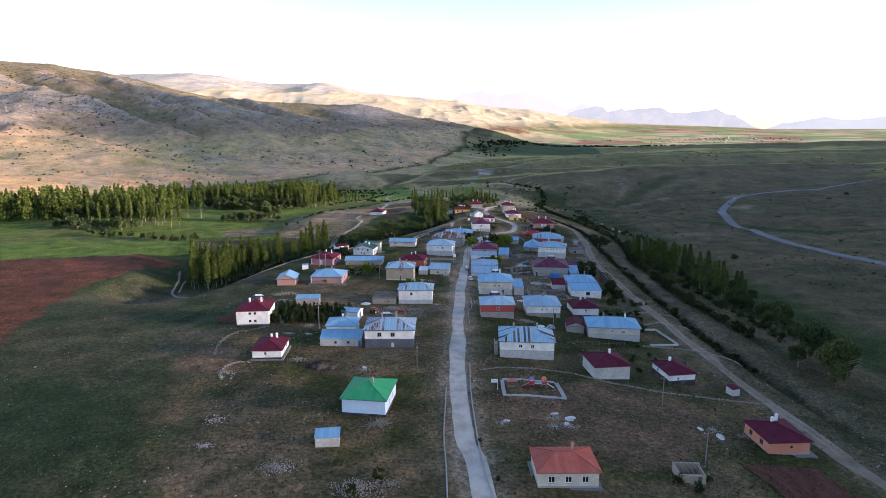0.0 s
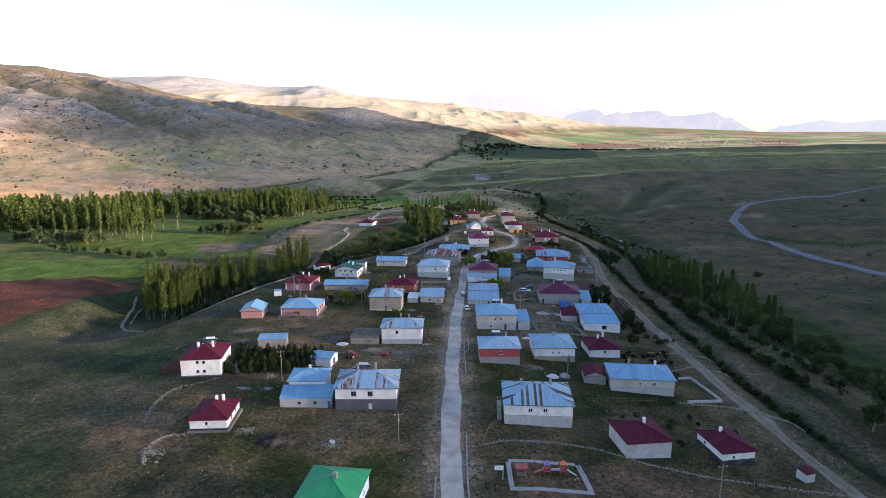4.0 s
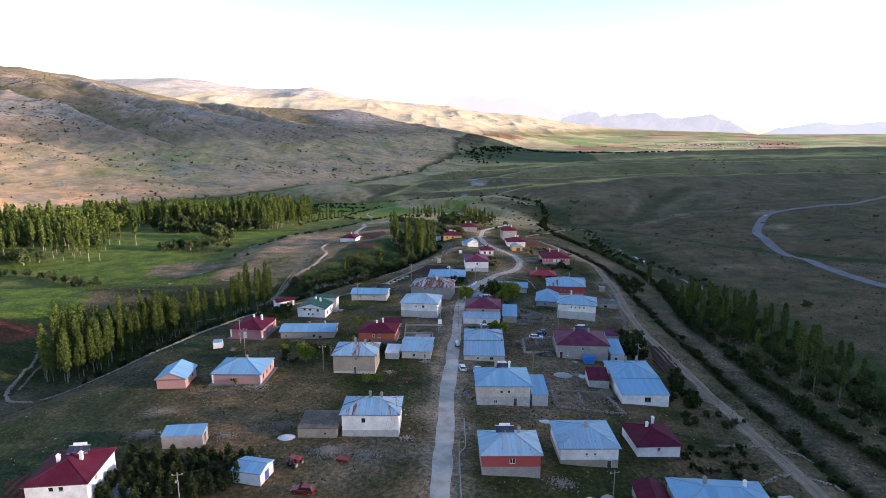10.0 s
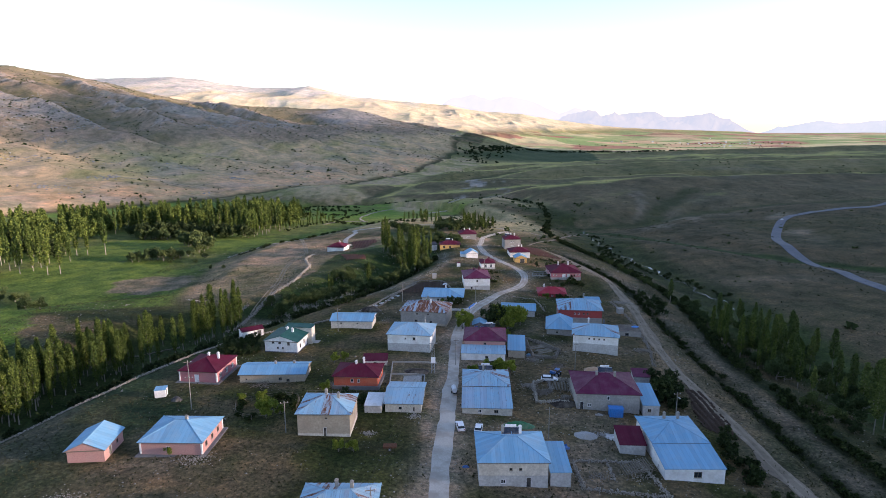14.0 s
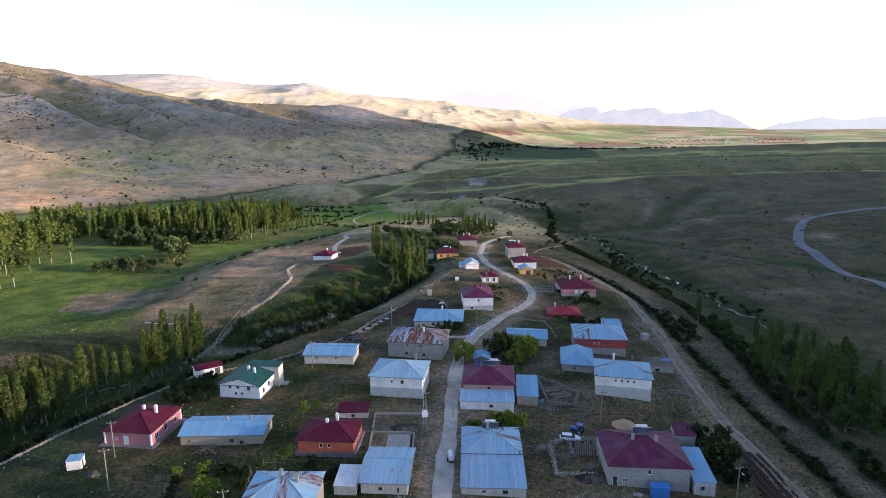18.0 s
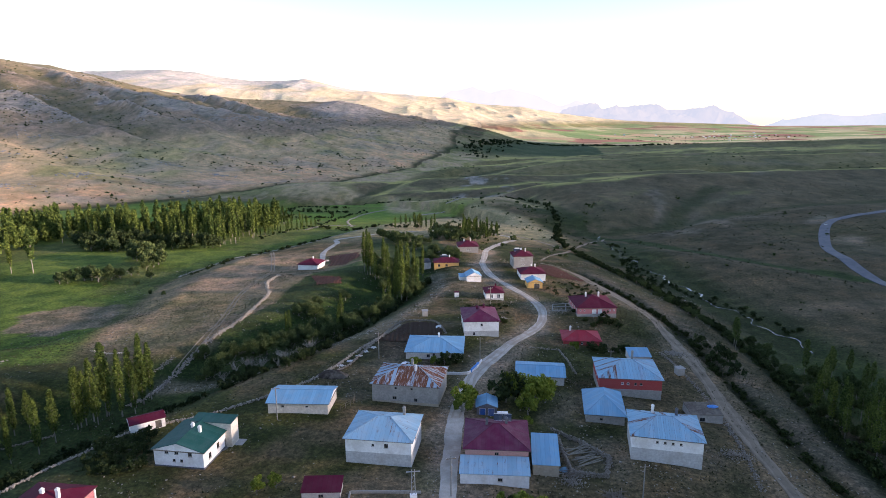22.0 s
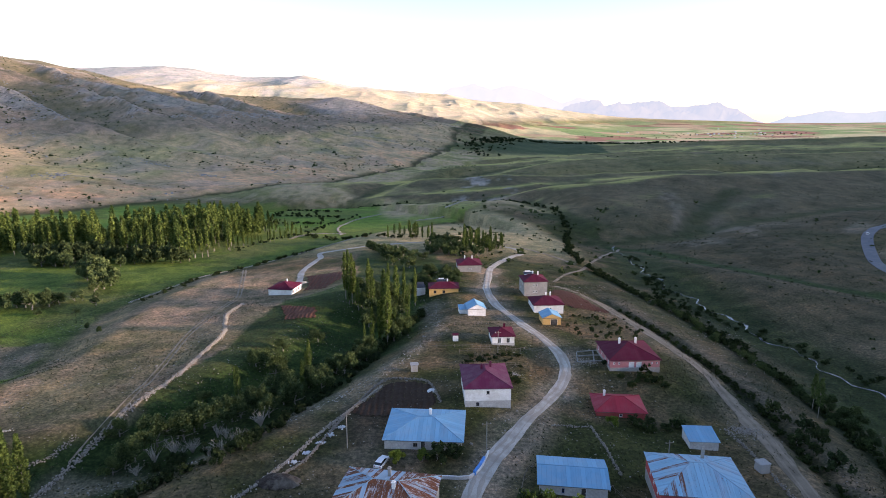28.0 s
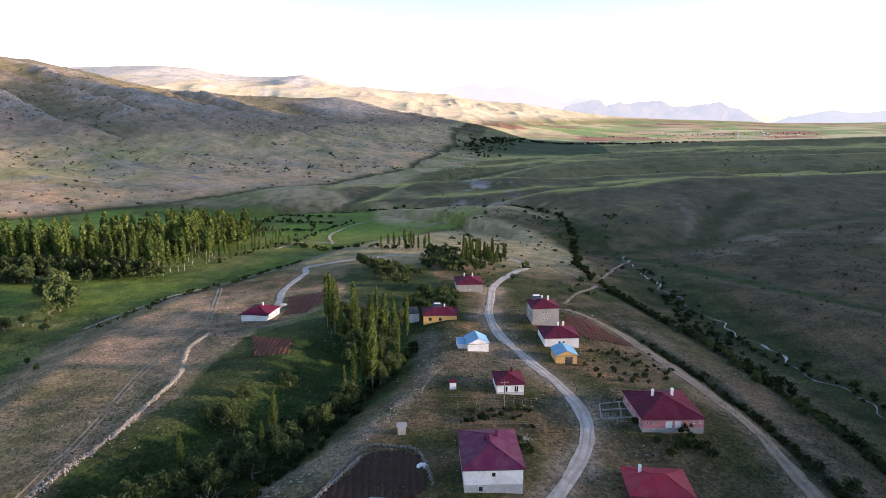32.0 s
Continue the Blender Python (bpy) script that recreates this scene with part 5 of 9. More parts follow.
    d, _ = along([(-66, 356, 0), (-40, 358, 0), (-18, 378, 0), (-7, 390, 0), (3, 409, 0), (13, 434, 0), (10, 469, 0)], x, y)
    lay(step(6.0, 1.5, d + 2.5 * n3 + 2 * n1) * 0.55, (0.215, 0.180, 0.138), 0.76)
    for yx, yy, rr_ in ((20, 288, 13), (38, 305, 14), (-3, 288, 12), (33, 240, 16), (44, 256, 12), (-12, 206, 15), (-36, 214, 12), (-4, 346, 14), (24, 440, 16), (30, 462, 14), (60, 412, 10), (-50, 236, 14), (-18, 172, 16), (26, 226, 12), (50, 330, 12), (64, 310, 14)):
        lay(step(rr_, rr_ * 0.35, np.hypot(x - yx, y - yy) + soft * 1.4) * 0.7, (0.185, 0.145, 0.103), 0.72)
    # right: bank, stream side, hills
    lay(step(60, 100, x + soft) * step(560, 480, y) * 0.6, (0.062, 0.062, 0.034), 0.6)
    lay(step(7, 2.5, np.abs(x - np.interp(y, [60, 150, 212, 296, 352, 400, 452, 510], [92, 80, 77.5, 77, 85, 88.5, 84, 66]) + 0.8 * n3) + 1.2 * n3) * (y < 510) * 0.45, (0.190, 0.155, 0.112), 0.72)
    xs = stream_x(y)
    side = np.abs(x - xs)
    off = x - np.interp(y, DITCH_Y, DITCH_X)
    reach = step(110, 150, y) * step(520, 480, y)
    lay(step(36, 16, side + soft) * step(440, 380, y), (0.032, 0.056, 0.014), 0.2)
    lay(step(15, 5, side + 0.7 * soft) * (y < 860) * step(380, 440, y) * 0.8, (0.042, 0.056, 0.020), 0.3)
    lay(step(1.5, 3.0, off + 0.3 * n3) * step(np.interp(y, HEDGE_Y, HEDGE_X) - np.interp(y, DITCH_Y, DITCH_X) + 1, np.interp(y, HEDGE_Y, HEDGE_X) - np.interp(y, DITCH_Y, DITCH_X) - 4, off + soft * 0.5) * step(14, 6, off + soft * 0.4) * reach, (0.118, 0.100, 0.070), 0.66)
    # dark strips along the ditch bottom and the hedge line
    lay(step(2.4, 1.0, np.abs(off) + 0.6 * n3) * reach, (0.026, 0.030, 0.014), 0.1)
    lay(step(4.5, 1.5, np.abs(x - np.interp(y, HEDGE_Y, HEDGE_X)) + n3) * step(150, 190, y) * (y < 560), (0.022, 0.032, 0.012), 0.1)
    right = step(8, 30, x - xs + 0.4 * soft) * (y > -600)
    lay(right, (0.098, 0.080, 0.046), 0.80)
    lay(right * step(-0.2, 0.7, n2 + 0.6 * n1), (0.078, 0.072, 0.036), 0.78)
    # hills beyond: dry grass colours, raised to replace the sunlight they lack
    beyond = right * step(700, 980, y - 0.35 * (x - 300))
    lay(beyond, (0.215, 0.190, 0.090), 0.74)
    lay(beyond * step(-0.25, 0.45, n2 + 0.5 * n1), (0.205, 0.195, 0.072), 0.66)
    lay(right * step(900, 1300, y) * step(0.35, -0.3, n2) * 0.8, (0.260, 0.235, 0.094))
    # brown faces and yellow grassy tops, the tops brightened in place of sunlight
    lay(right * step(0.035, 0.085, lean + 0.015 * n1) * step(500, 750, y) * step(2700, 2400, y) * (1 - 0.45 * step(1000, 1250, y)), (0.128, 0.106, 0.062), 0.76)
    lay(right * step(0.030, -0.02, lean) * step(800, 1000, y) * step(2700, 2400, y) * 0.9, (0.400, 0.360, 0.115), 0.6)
    lay(step(50, 20, np.abs(x - 60 - 0.16 * (y - 900) + 8 * n1)) * step(900, 960, y) * step(1230, 1130, y) * step(0.0, 0.5, n1 + 0.4 * n3) * (x > xs), (0.30, 0.275, 0.245), 0.9)
    for sx, sy, wide_, long_, turn_ in ((236, 800, 9, 70, 0.25), (256, 740, 16, 46, 0.1), (330, 690, 8, 26, 0.6), (214, 690, 14, 22, -0.3), (420, 960, 10, 40, 0.5), (300, 610, 12, 18, 0.2)):
        ux, uy = (x - sx) * math.cos(turn_) - (y - sy) * math.sin(turn_), (x - sx) * math.sin(turn_) + (y - sy) * math.cos(turn_)
        lay(step(1.3, 0.5, np.hypot(ux / wide_, uy / long_) + 0.5 * n3 + 0.3 * n1) * 0.65, (0.195, 0.160, 0.120), 0.82)
    lay(right * step(0.50, 0.90, fbm(x, y, 75, 3, 66)) * 0.4, (0.165, 0.138, 0.098), 0.8)
    lay(step(560, 640, y) * step(edge, edge + 15, x) * step(xs - 30, xs - 50, x) * (y < 900), (0.325, 0.272, 0.150), 0.6)
    floor_ = step(800, 920, y + soft - 170 * step(-30, -70, x)) * step(2400, 2000, y) * (x > foot) * step(60, 30, x - xs)
    # valley floor colours also raised, as if lit
    lay(floor_, (0.360, 0.305, 0.150), 0.6)
    lay(floor_ * step(-0.2, 0.5, n1 + n3), (0.390, 0.300, 0.185), 0.7)
    lay(floor_ * step(0.05, -0.35, n1), (0.225, 0.215, 0.085), 0.3)
    # gully bottoms darker and greener than the slopes beside them
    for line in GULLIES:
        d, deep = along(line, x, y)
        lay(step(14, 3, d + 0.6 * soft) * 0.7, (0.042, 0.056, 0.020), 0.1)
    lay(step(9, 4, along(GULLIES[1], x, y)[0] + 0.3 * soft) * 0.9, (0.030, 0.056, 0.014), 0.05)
    # left: bench and mountain
    dl = foot - x + 160 * n2 * step(2500, 2900, y)
    hill = step(5, 35, dl) * (y > 500)
    # bench and foot colours raised to stand in for sunlight on them
    lay(hill, (0.480, 0.350, 0.205), 0.74)
    lay(hill * step(-0.1, 0.6, n2 + 0.5 * n1), (0.385, 0.320, 0.150))
    lay(hill * step(300, 80, dl + 70 * n1) * step(2100, 1700, y) * step(-0.7, 0.2, n1 + 0.6 * n3), (0.600, 0.365, 0.205), 0.74)
    lay(hill * step(75, 40, dl + 10 * n1) * step(1500, 1350, y) * step(0.1, 0.5, n1 + 0.6 * n3), (0.42, 0.29, 0.19), 0.9)
    lay(hill * step(0.35, 0.6, fbm(x, y, 55, 3, 58)) * step(700, 250, dl) * 0.5, (0.33, 0.275, 0.22), 0.9)
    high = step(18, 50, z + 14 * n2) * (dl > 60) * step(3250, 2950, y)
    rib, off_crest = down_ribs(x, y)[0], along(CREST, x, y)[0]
    # upper slopes kept darker in colour, for the shade over them
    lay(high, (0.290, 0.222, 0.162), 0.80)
    # green-brown gullies and pale rock spurs; their contrast also carries the relief shading
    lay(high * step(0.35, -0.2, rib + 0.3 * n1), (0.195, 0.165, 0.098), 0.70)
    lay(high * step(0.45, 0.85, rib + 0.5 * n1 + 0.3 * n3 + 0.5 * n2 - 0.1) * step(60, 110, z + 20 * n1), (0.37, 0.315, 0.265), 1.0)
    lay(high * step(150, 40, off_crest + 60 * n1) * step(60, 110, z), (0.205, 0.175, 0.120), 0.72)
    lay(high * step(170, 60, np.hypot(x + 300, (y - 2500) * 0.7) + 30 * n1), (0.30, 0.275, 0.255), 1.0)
    # the far plain with its fields, and the ranges behind it
    plain = step(2500, 2800, y + 200 * n2) * step(40, 0, z + 12 * n2) * ((dl < 20) | (y > 3000))
    cells = np.round(value_noise(np.floor(x / 210 + 0.5 * n2), np.floor(y / 130 + 0.3 * n2), 91) * 2.4)
    for k, col in ((-2, (0.44, 0.32, 0.20)), (-1, (0.28, 0.32, 0.14)), (0, (0.20, 0.28, 0.11)), (1, (0.46, 0.41, 0.24)), (2, (0.30, 0.15, 0.11))):
        lay(plain * (cells == k), col, 0.0)
    # valley flat painted dark for its woods and the shade lying on it
    lay(step(1900, 2100, y) * step(2900, 2600, y + 150 * n1) * (np.abs(x - xs) < 420) * step(0, -25, z), (0.060, 0.085, 0.036), 0.0)
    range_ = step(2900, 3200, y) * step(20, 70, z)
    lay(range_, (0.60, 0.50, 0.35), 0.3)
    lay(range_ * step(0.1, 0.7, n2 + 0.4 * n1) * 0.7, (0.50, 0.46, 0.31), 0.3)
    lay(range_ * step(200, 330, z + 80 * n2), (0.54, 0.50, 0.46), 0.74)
    return np.concatenate((np.clip(c, 0.01, 1), np.clip(stony, 0, 1)[..., None]), -1)


def build_ground():
    xs = axis(-200, 240, 2.0, [(-1500, 1.05, 9), (-4200, 1.07, 60)], [(900, 1.05, 10), (4200, 1.07, 60)])
    ys = axis(70, 620, 2.0, [(-800, 1.05, 40)], [(2750, 1.04, 9.5), (4960, 1.05, 24)])
    x, y = np.meshgrid(xs, ys)
    z = ground_z(x, y)
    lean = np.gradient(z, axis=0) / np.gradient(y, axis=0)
    ny, nx = x.shape
    me = bpy.data.meshes.new("ground")
    me.vertices.add(nx * ny)
    me.vertices.foreach_set("co", np.stack((x, y, z), -1).astype(np.float32).ravel())
    i = (np.arange(ny - 1)[:, None] * nx + np.arange(nx - 1)).ravel()
    quads = np.stack((i, i + 1, i + nx + 1, i + nx), -1).astype(np.int32)
    me.loops.add(quads.size)
    me.loops.foreach_set("vertex_index", quads.ravel())
    me.polygons.add(len(quads))
    me.polygons.foreach_set("loop_start", np.arange(0, quads.size, 4, dtype=np.int32))
    me.polygons.foreach_set("use_smooth", np.ones(len(quads), bool))
    me.update(calc_edges=True)
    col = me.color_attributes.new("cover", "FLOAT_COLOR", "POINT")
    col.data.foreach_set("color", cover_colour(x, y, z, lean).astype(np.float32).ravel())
    me.materials.append(M["land"])
    return tagged(new("ground", me), "dry stony ground with thin grass, meadows, fields and hills", "ground", kind="structure")


build_ground()


def far_range(profile, y, haze, relief, name, label, seed):
    """A distant hazy range: a ridge with spurs, far behind everything else."""
    px, pz = [p[0] for p in profile], [p[1] for p in profile]
    x = np.linspace(px[0], px[-1], 420)
    top = np.interp(x, px, pz)
    top = np.convolve(np.pad(top, 4, "edge"), np.ones(9) / 9, "valid") + relief * 0.25 * ridged(x, x * 0, 320, 5, seed)
    ends = np.clip(np.minimum(x - x[0], x[-1] - x) / 260, 0, 1)
    top = -20 + (top + 20) * ends
    depth = np.linspace(0, 1, 26)[:, None]
    spur = ridged(x[None] + 170 * depth, 900 * depth + 0 * x[None], 380, 4, seed + 3)
    z = -20 + (top[None] + 20) * (1 - depth) ** 1.15 + relief * ends * spur * np.sin(np.pi * depth)
    verts = np.stack((np.broadcast_to(x, z.shape), y - 110 * depth + 0 * z, np.maximum(z, -30)), -1).reshape(-1, 3)
    i = (np.arange(25)[:, None] * 420 + np.arange(419)).ravel()
    me = bpy.data.meshes.new(name)
    me.from_pydata(verts.tolist(), [], np.stack((i, i + 420, i + 421, i + 1), -1).tolist())
    me.materials.append(haze)
    tagged(new(name, me), label, "mountains", kind="structure")


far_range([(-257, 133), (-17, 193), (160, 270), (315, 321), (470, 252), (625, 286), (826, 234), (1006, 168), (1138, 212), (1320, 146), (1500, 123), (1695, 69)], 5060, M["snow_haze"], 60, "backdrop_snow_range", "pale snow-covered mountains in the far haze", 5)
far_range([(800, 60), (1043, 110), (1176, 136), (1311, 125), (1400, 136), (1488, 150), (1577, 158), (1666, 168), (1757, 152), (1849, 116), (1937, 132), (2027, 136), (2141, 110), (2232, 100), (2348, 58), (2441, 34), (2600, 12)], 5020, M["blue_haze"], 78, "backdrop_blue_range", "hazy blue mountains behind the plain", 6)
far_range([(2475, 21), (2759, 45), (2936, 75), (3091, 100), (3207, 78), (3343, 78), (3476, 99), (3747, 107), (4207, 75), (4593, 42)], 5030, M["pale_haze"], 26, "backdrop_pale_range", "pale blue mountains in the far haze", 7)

# ---- houses ----
def clip_strip(poly, u0, u1):
    """The piece of a polygon of (u, s) points between two lines of constant u."""
    for lim, keep in ((u0, 1), (u1, -1)):
        out = []
        for a, b in zip(poly, poly[1:] + poly[:1]):
            da, db = (a[0] - lim) * keep, (b[0] - lim) * keep
            if da >= 0:
                out.append(a)
            if da * db < 0:
                k = da / (da - db)
                out.append((a[0] + k * (b[0] - a[0]), a[1] + k * (b[1] - a[1])))
        poly = out
        if len(poly) < 3:
            return []
    return poly


def roof_slope(root, outline, material, sheet, rng, name="roof_slope", pieces=None, label=""):
    """One slope: outline is eave start, eave end, then the upper corners. Laid in sheets that run up the slope."""
    p = [Vector(q) for q in outline]
    ex = (p[1] - p[0]).normalized()
    up = (p[-1] - p[0]) - ex * (p[-1] - p[0]).dot(ex)
    up.normalize()
    nrm = ex.cross(up)
    flat = [((q - p[0]).dot(ex), (q - p[0]).dot(up)) for q in p]
    lo, hi = min(f[0] for f in flat), max(f[0] for f in flat)
    k = max(1, round((hi - lo) / sheet))
    w = (hi - lo) / k
    if pieces:
        for i in range(k):
            strip = clip_strip(flat, lo + i * w + 0.012, lo + (i + 1) * w - 0.012)
            if not strip:
                continue
            lift = 0.012 + 0.02 * (i % 2) + rng.uniform(0, 0.012)
            one = bmesh.new()
            solid(one, [p[0] + ex * u + up * s + nrm * lift for u, s in strip], 0.03)
            slope_uv(one, p[0], ex, up)
            part("roof_sheet", one, M[rng.choice(pieces)], root)
        under = bmesh.new()
        solid(under, [q - nrm * 0.03 for q in p], 0.05)
        part("roof_deck", under, M["dark_piece"], root)
        return
    slab = bmesh.new()
    solid(slab, [q + nrm * 0.02 for q in p], 0.09)
    slope_uv(slab, p[0], ex, up)
    part(name, slab, material, root, label)


def slope_uv(bm, origin, ex, up):
    """Metres along the eave and up the slope, for the seams and streaks of the sheets."""
    lay = bm.loops.layers.uv.new("UVMap")
    for f in bm.faces:
        for c in f.loops:
            v = c.vert.co - origin
            c[lay].uv = (v.dot(ex), v.dot(up))


def wall_slab(bm, length, z0, z1, thick, holes):
    """A wall along x from 0 to length, its face at y = 0, with openings (u0, u1, v0, v1) through it."""
    us = sorted({0.0, length, *[v for h in holes for v in h[:2]]})
    vs = sorted({z0, z1, *[v for h in holes for v in h[2:]]})
    for a, b in zip(us[:-1], us[1:]):
        for c, d in zip(vs[:-1], vs[1:]):
            if d <= z0 or c >= z1:
                continue
            if any(h[0] <= (a + b) / 2 <= h[1] and h[2] <= (c + d) / 2 <= h[3] for h in holes):
                continue
            box(bm, a, 0, max(c, z0), b, thick, min(d, z1))


def put(bm, m):
    bmesh.ops.transform(bm, matrix=m, verts=bm.verts)
    return bm


def opening(root, m, u0, u1, v0, v1, kind, frame_mat):
    if kind == "door":
        d = part("door", put(boxes((u0 + 0.06, 0.06, v0, u1 - 0.06, 0.12, v1 - 0.06)), m), M[frame_mat], root)
        part("door_frame", put(boxes((u0, 0.02, v0, u0 + 0.06, 0.16, v1), (u1 - 0.06, 0.02, v0, u1, 0.16, v1), (u0 + 0.06, 0.02, v1 - 0.06, u1 - 0.06, 0.16, v1)), m), M["pvc"], d)
        part("door_handle", put(boxes((u1 - 0.22, 0.02, v0 + 0.95, u1 - 0.12, 0.06, v0 + 1.05)), m), M["steel"], d)
        return
    t = 0.09
    fr = [(u0, 0.04, v0, u0 + t, 0.14, v1), (u1 - t, 0.04, v0, u1, 0.14, v1), (u0 + t, 0.04, v0, u1 - t, 0.14, v0 + t), (u0 + t, 0.04, v1 - t, u1 - t, 0.14, v1)]
    if u1 - u0 > 0.75:
        mid = (u0 + u1) / 2
        fr.append((mid - 0.04, 0.045, v0 + t, mid + 0.04, 0.135, v1 - t))
    w = part("window", put(boxes(*fr), m), M[frame_mat], root)
    part("pane", put(boxes((u0 + t, 0.085, v0 + t, u1 - t, 0.095, v1 - t)), m), M["glass"], w)
    part("sill", put(boxes((u0 - 0.08, -0.07, v0 - 0.07, u1 + 0.08, 0.0, v0)), m), M["concrete"], w)


def chimney(root, x, y, z0, z1, material, s=0.26):
    c = part("chimney", boxes((x - s, y - s, z0, x + s, y + s, z1)), M[material], root)
    part("chimney_cap", boxes((x - s - 0.07, y - s - 0.07, z1, x + s + 0.07, y + s + 0.07, z1 + 0.1), (x - s * 0.6, y - s * 0.6, z1 + 0.1, x + s * 0.6, y + s * 0.6, z1 + 0.32)), M[material], c)


def house(spec):
    o = spec
    w, d, h = o["w"], o["d"], o["h"]
    eave = o.get("eave", 0.45)
    rng = random.Random(int(abs(o["x"] * 7 + o["y"] * 13)))
    root = thing(o.get("name", "house"), o["x"], o["y"], o["z"], o["turn"], o["label"], o.get("category", "house"), o.get("group", "houses of the village"))
    fw, fd = w - 2 * eave, d - 2 * eave
    X, Y = fw / 2, fd / 2
    split = o.get("split", 0.0) * h
    th = 0.28
    sides = {"front": (pose(-X, -Y, 0), fw), "back": (pose(X, Y, 0, 0, 0, 180), fw), "left": (pose(-X, Y - th, 0, 0, 0, -90), fd - 2 * th), "right": (pose(X, -Y + th, 0, 0, 0, 90), fd - 2 * th)}
    holes = {k: [] for k in sides}
    for side, kind, u, v, ww, hh, fm in o.get("openings", ()):
        m, length = sides[side]
        u0 = max(0.15, min(length - ww - 0.15, u * length - ww / 2))
        holes[side].append((u0, u0 + ww, v, v + hh))
        opening(root, m, u0, u0 + ww, v, v + hh, kind, fm)
    bands = [(-1.2, h, o["wall"], "wall")] if not split else [(-1.2, split, o["base"], "lower_wall"), (split, h, o["wall"], "upper_wall")]
    for z0, z1, mt, nm in bands:
        for side, (m, length) in sides.items():
            one = bmesh.new()
            wall_slab(one, length, z0, z1, th, holes[side])
            bmesh.ops.remove_doubles(one, verts=one.verts, dist=1e-4)
            one.verts.index_update()
            seen = {}
            for f in one.faces:
                seen.setdefault(tuple(sorted(v.index for v in f.verts)), []).append(f)
            bmesh.ops.delete(one, geom=[f for fs in seen.values() if len(fs) > 1 for f in fs], context="FACES_ONLY")
            part(nm, put(one, m), M[mt], root)
    if split and o.get("string", True):
        g = 0.05
        part("string_course", boxes((-X - g, -Y - g, split - 0.06, X + g, -Y - 0.003, split + 0.06), (X + 0.003, -Y, split - 0.06, X + g, Y, split + 0.06), (-X - g, -Y, split - 0.06, -X - 0.003, Y, split + 0.06)), M["concrete"], root)
    if o.get("plinth"):
        g, ph = 0.06, o.get("plinth_h", 0.45)
        part("plinth", boxes((-X - g, -Y - g, -1.2, X + g, -Y - 0.004, ph), (-X - g, Y + 0.004, -1.2, X + g, Y + g, ph), (X + 0.004, -Y - 0.004, -1.2, X + g, Y + 0.004, ph), (-X - g, -Y - 0.004, -1.2, -X - 0.004, Y + 0.004, ph)), M[o["plinth"]], root)
    if o.get("corners"):
        for cx, cy in ((-X, -Y), (X, -Y), (X, Y)):
            part("corner_strip", boxes((cx - 0.16, cy - 0.16, 0.3, cx + 0.16, cy + 0.16, h - 0.02)), M[o["corners"]], root)
    if o.get("apron", 0):
        a = o["apron"]
        part("apron", boxes((-X - a, -Y - a, -0.8, X + a, Y + a, 0.06)), M["apron"], root, "worn grey concrete apron")
    # roof
    rx, ry, kind, pitch = w / 2, d / 2, o.get("roof", "hip"), o.get("pitch", 0.36)
    mt, pieces, sheet = M[o["cover"]], o.get("pieces"), o.get("sheet", 0.95)
    e = h
    if kind == "hip":
        rise = pitch * min(rx, ry)
        run = min(rx, ry)
        lx, ly = (rx - run * 0.97, 0.0) if rx >= ry else (0.0, ry - run * 0.97)
        lx, ly = max(lx, o.get("ridge", 0) / 2 if rx >= ry else lx), ly
        A, B, C, D = (-rx, -ry, e), (rx, -ry, e), (rx, ry, e), (-rx, ry, e)
        P, Q, R, S = (-lx, -ly, e + rise), (lx, -ly, e + rise), (lx, ly, e + rise), (-lx, ly, e + rise)
        def uniq(*pts):
            out = []
            for q in pts:
                if not out or (Vector(q) - Vector(out[-1])).length > 0.05:
                    out.append(q)
            return out
        for outline in (uniq(A, B, Q, P), uniq(B, C, R, Q), uniq(C, D, S, R), uniq(D, A, P, S)):
            roof_slope(root, outline, mt, sheet, rng, pieces=pieces)
        caps = [(A, P), (B, Q), (C, R), (D, S)] + ([(P, R)] if lx + ly > 0.1 else [])
        for a, b in caps:
            part("ridge_cap", bars((Vector(a) + Vector((0, 0, 0.03)), Vector(b) + Vector((0, 0, 0.05)), 0.07, 0.07, 5)), M[o.get("cap", o["cover"])], root)
        top = lambda px, py: e + pitch * min(rx - abs(px), ry - abs(py))
    elif kind == "gable":
        lengthwise = o.get("along", "x") == "x"
        half = ry if lengthwise else rx
        rise = pitch * half
        if lengthwise:
            slopes = [[(-rx, -ry, e), (rx, -ry, e), (rx, 0, e + rise), (-rx, 0, e + rise)], [(rx, ry, e), (-rx, ry, e), (-rx, 0, e + rise), (rx, 0, e + rise)]]
            ends = [[(-X, -Y, e), (-X, 0, e + pitch * Y), (-X, Y, e)], [(X, Y, e), (X, 0, e + pitch * Y), (X, -Y, e)]]
            cap = ((-rx, 0, e + rise + 0.04), (rx, 0, e + rise + 0.04))
        else:
            slopes = [[(rx, -ry, e), (rx, ry, e), (0, ry, e + rise), (0, -ry, e + rise)], [(-rx, ry, e), (-rx, -ry, e), (0, -ry, e + rise), (0, ry, e + rise)]]
            ends = [[(X, -Y, e), (0, -Y, e + pitch * X), (-X, -Y, e)], [(-X, Y, e), (0, Y, e + pitch * X), (X, Y, e)]]
            cap = ((0, -ry, e + rise + 0.04), (0, ry, e + rise + 0.04))
        for outline in slopes:
            roof_slope(root, outline, mt, sheet, rng, pieces=pieces)
        for tri in ends:
            bm = bmesh.new()
            solid(bm, tri[::-1], th)
            part("gable_end", bm, M[o.get("gable", o["wall"])], root)
        part("ridge_cap", bars((*cap, 0.08, 0.08, 5)), M[o.get("cap", o["cover"])], root)
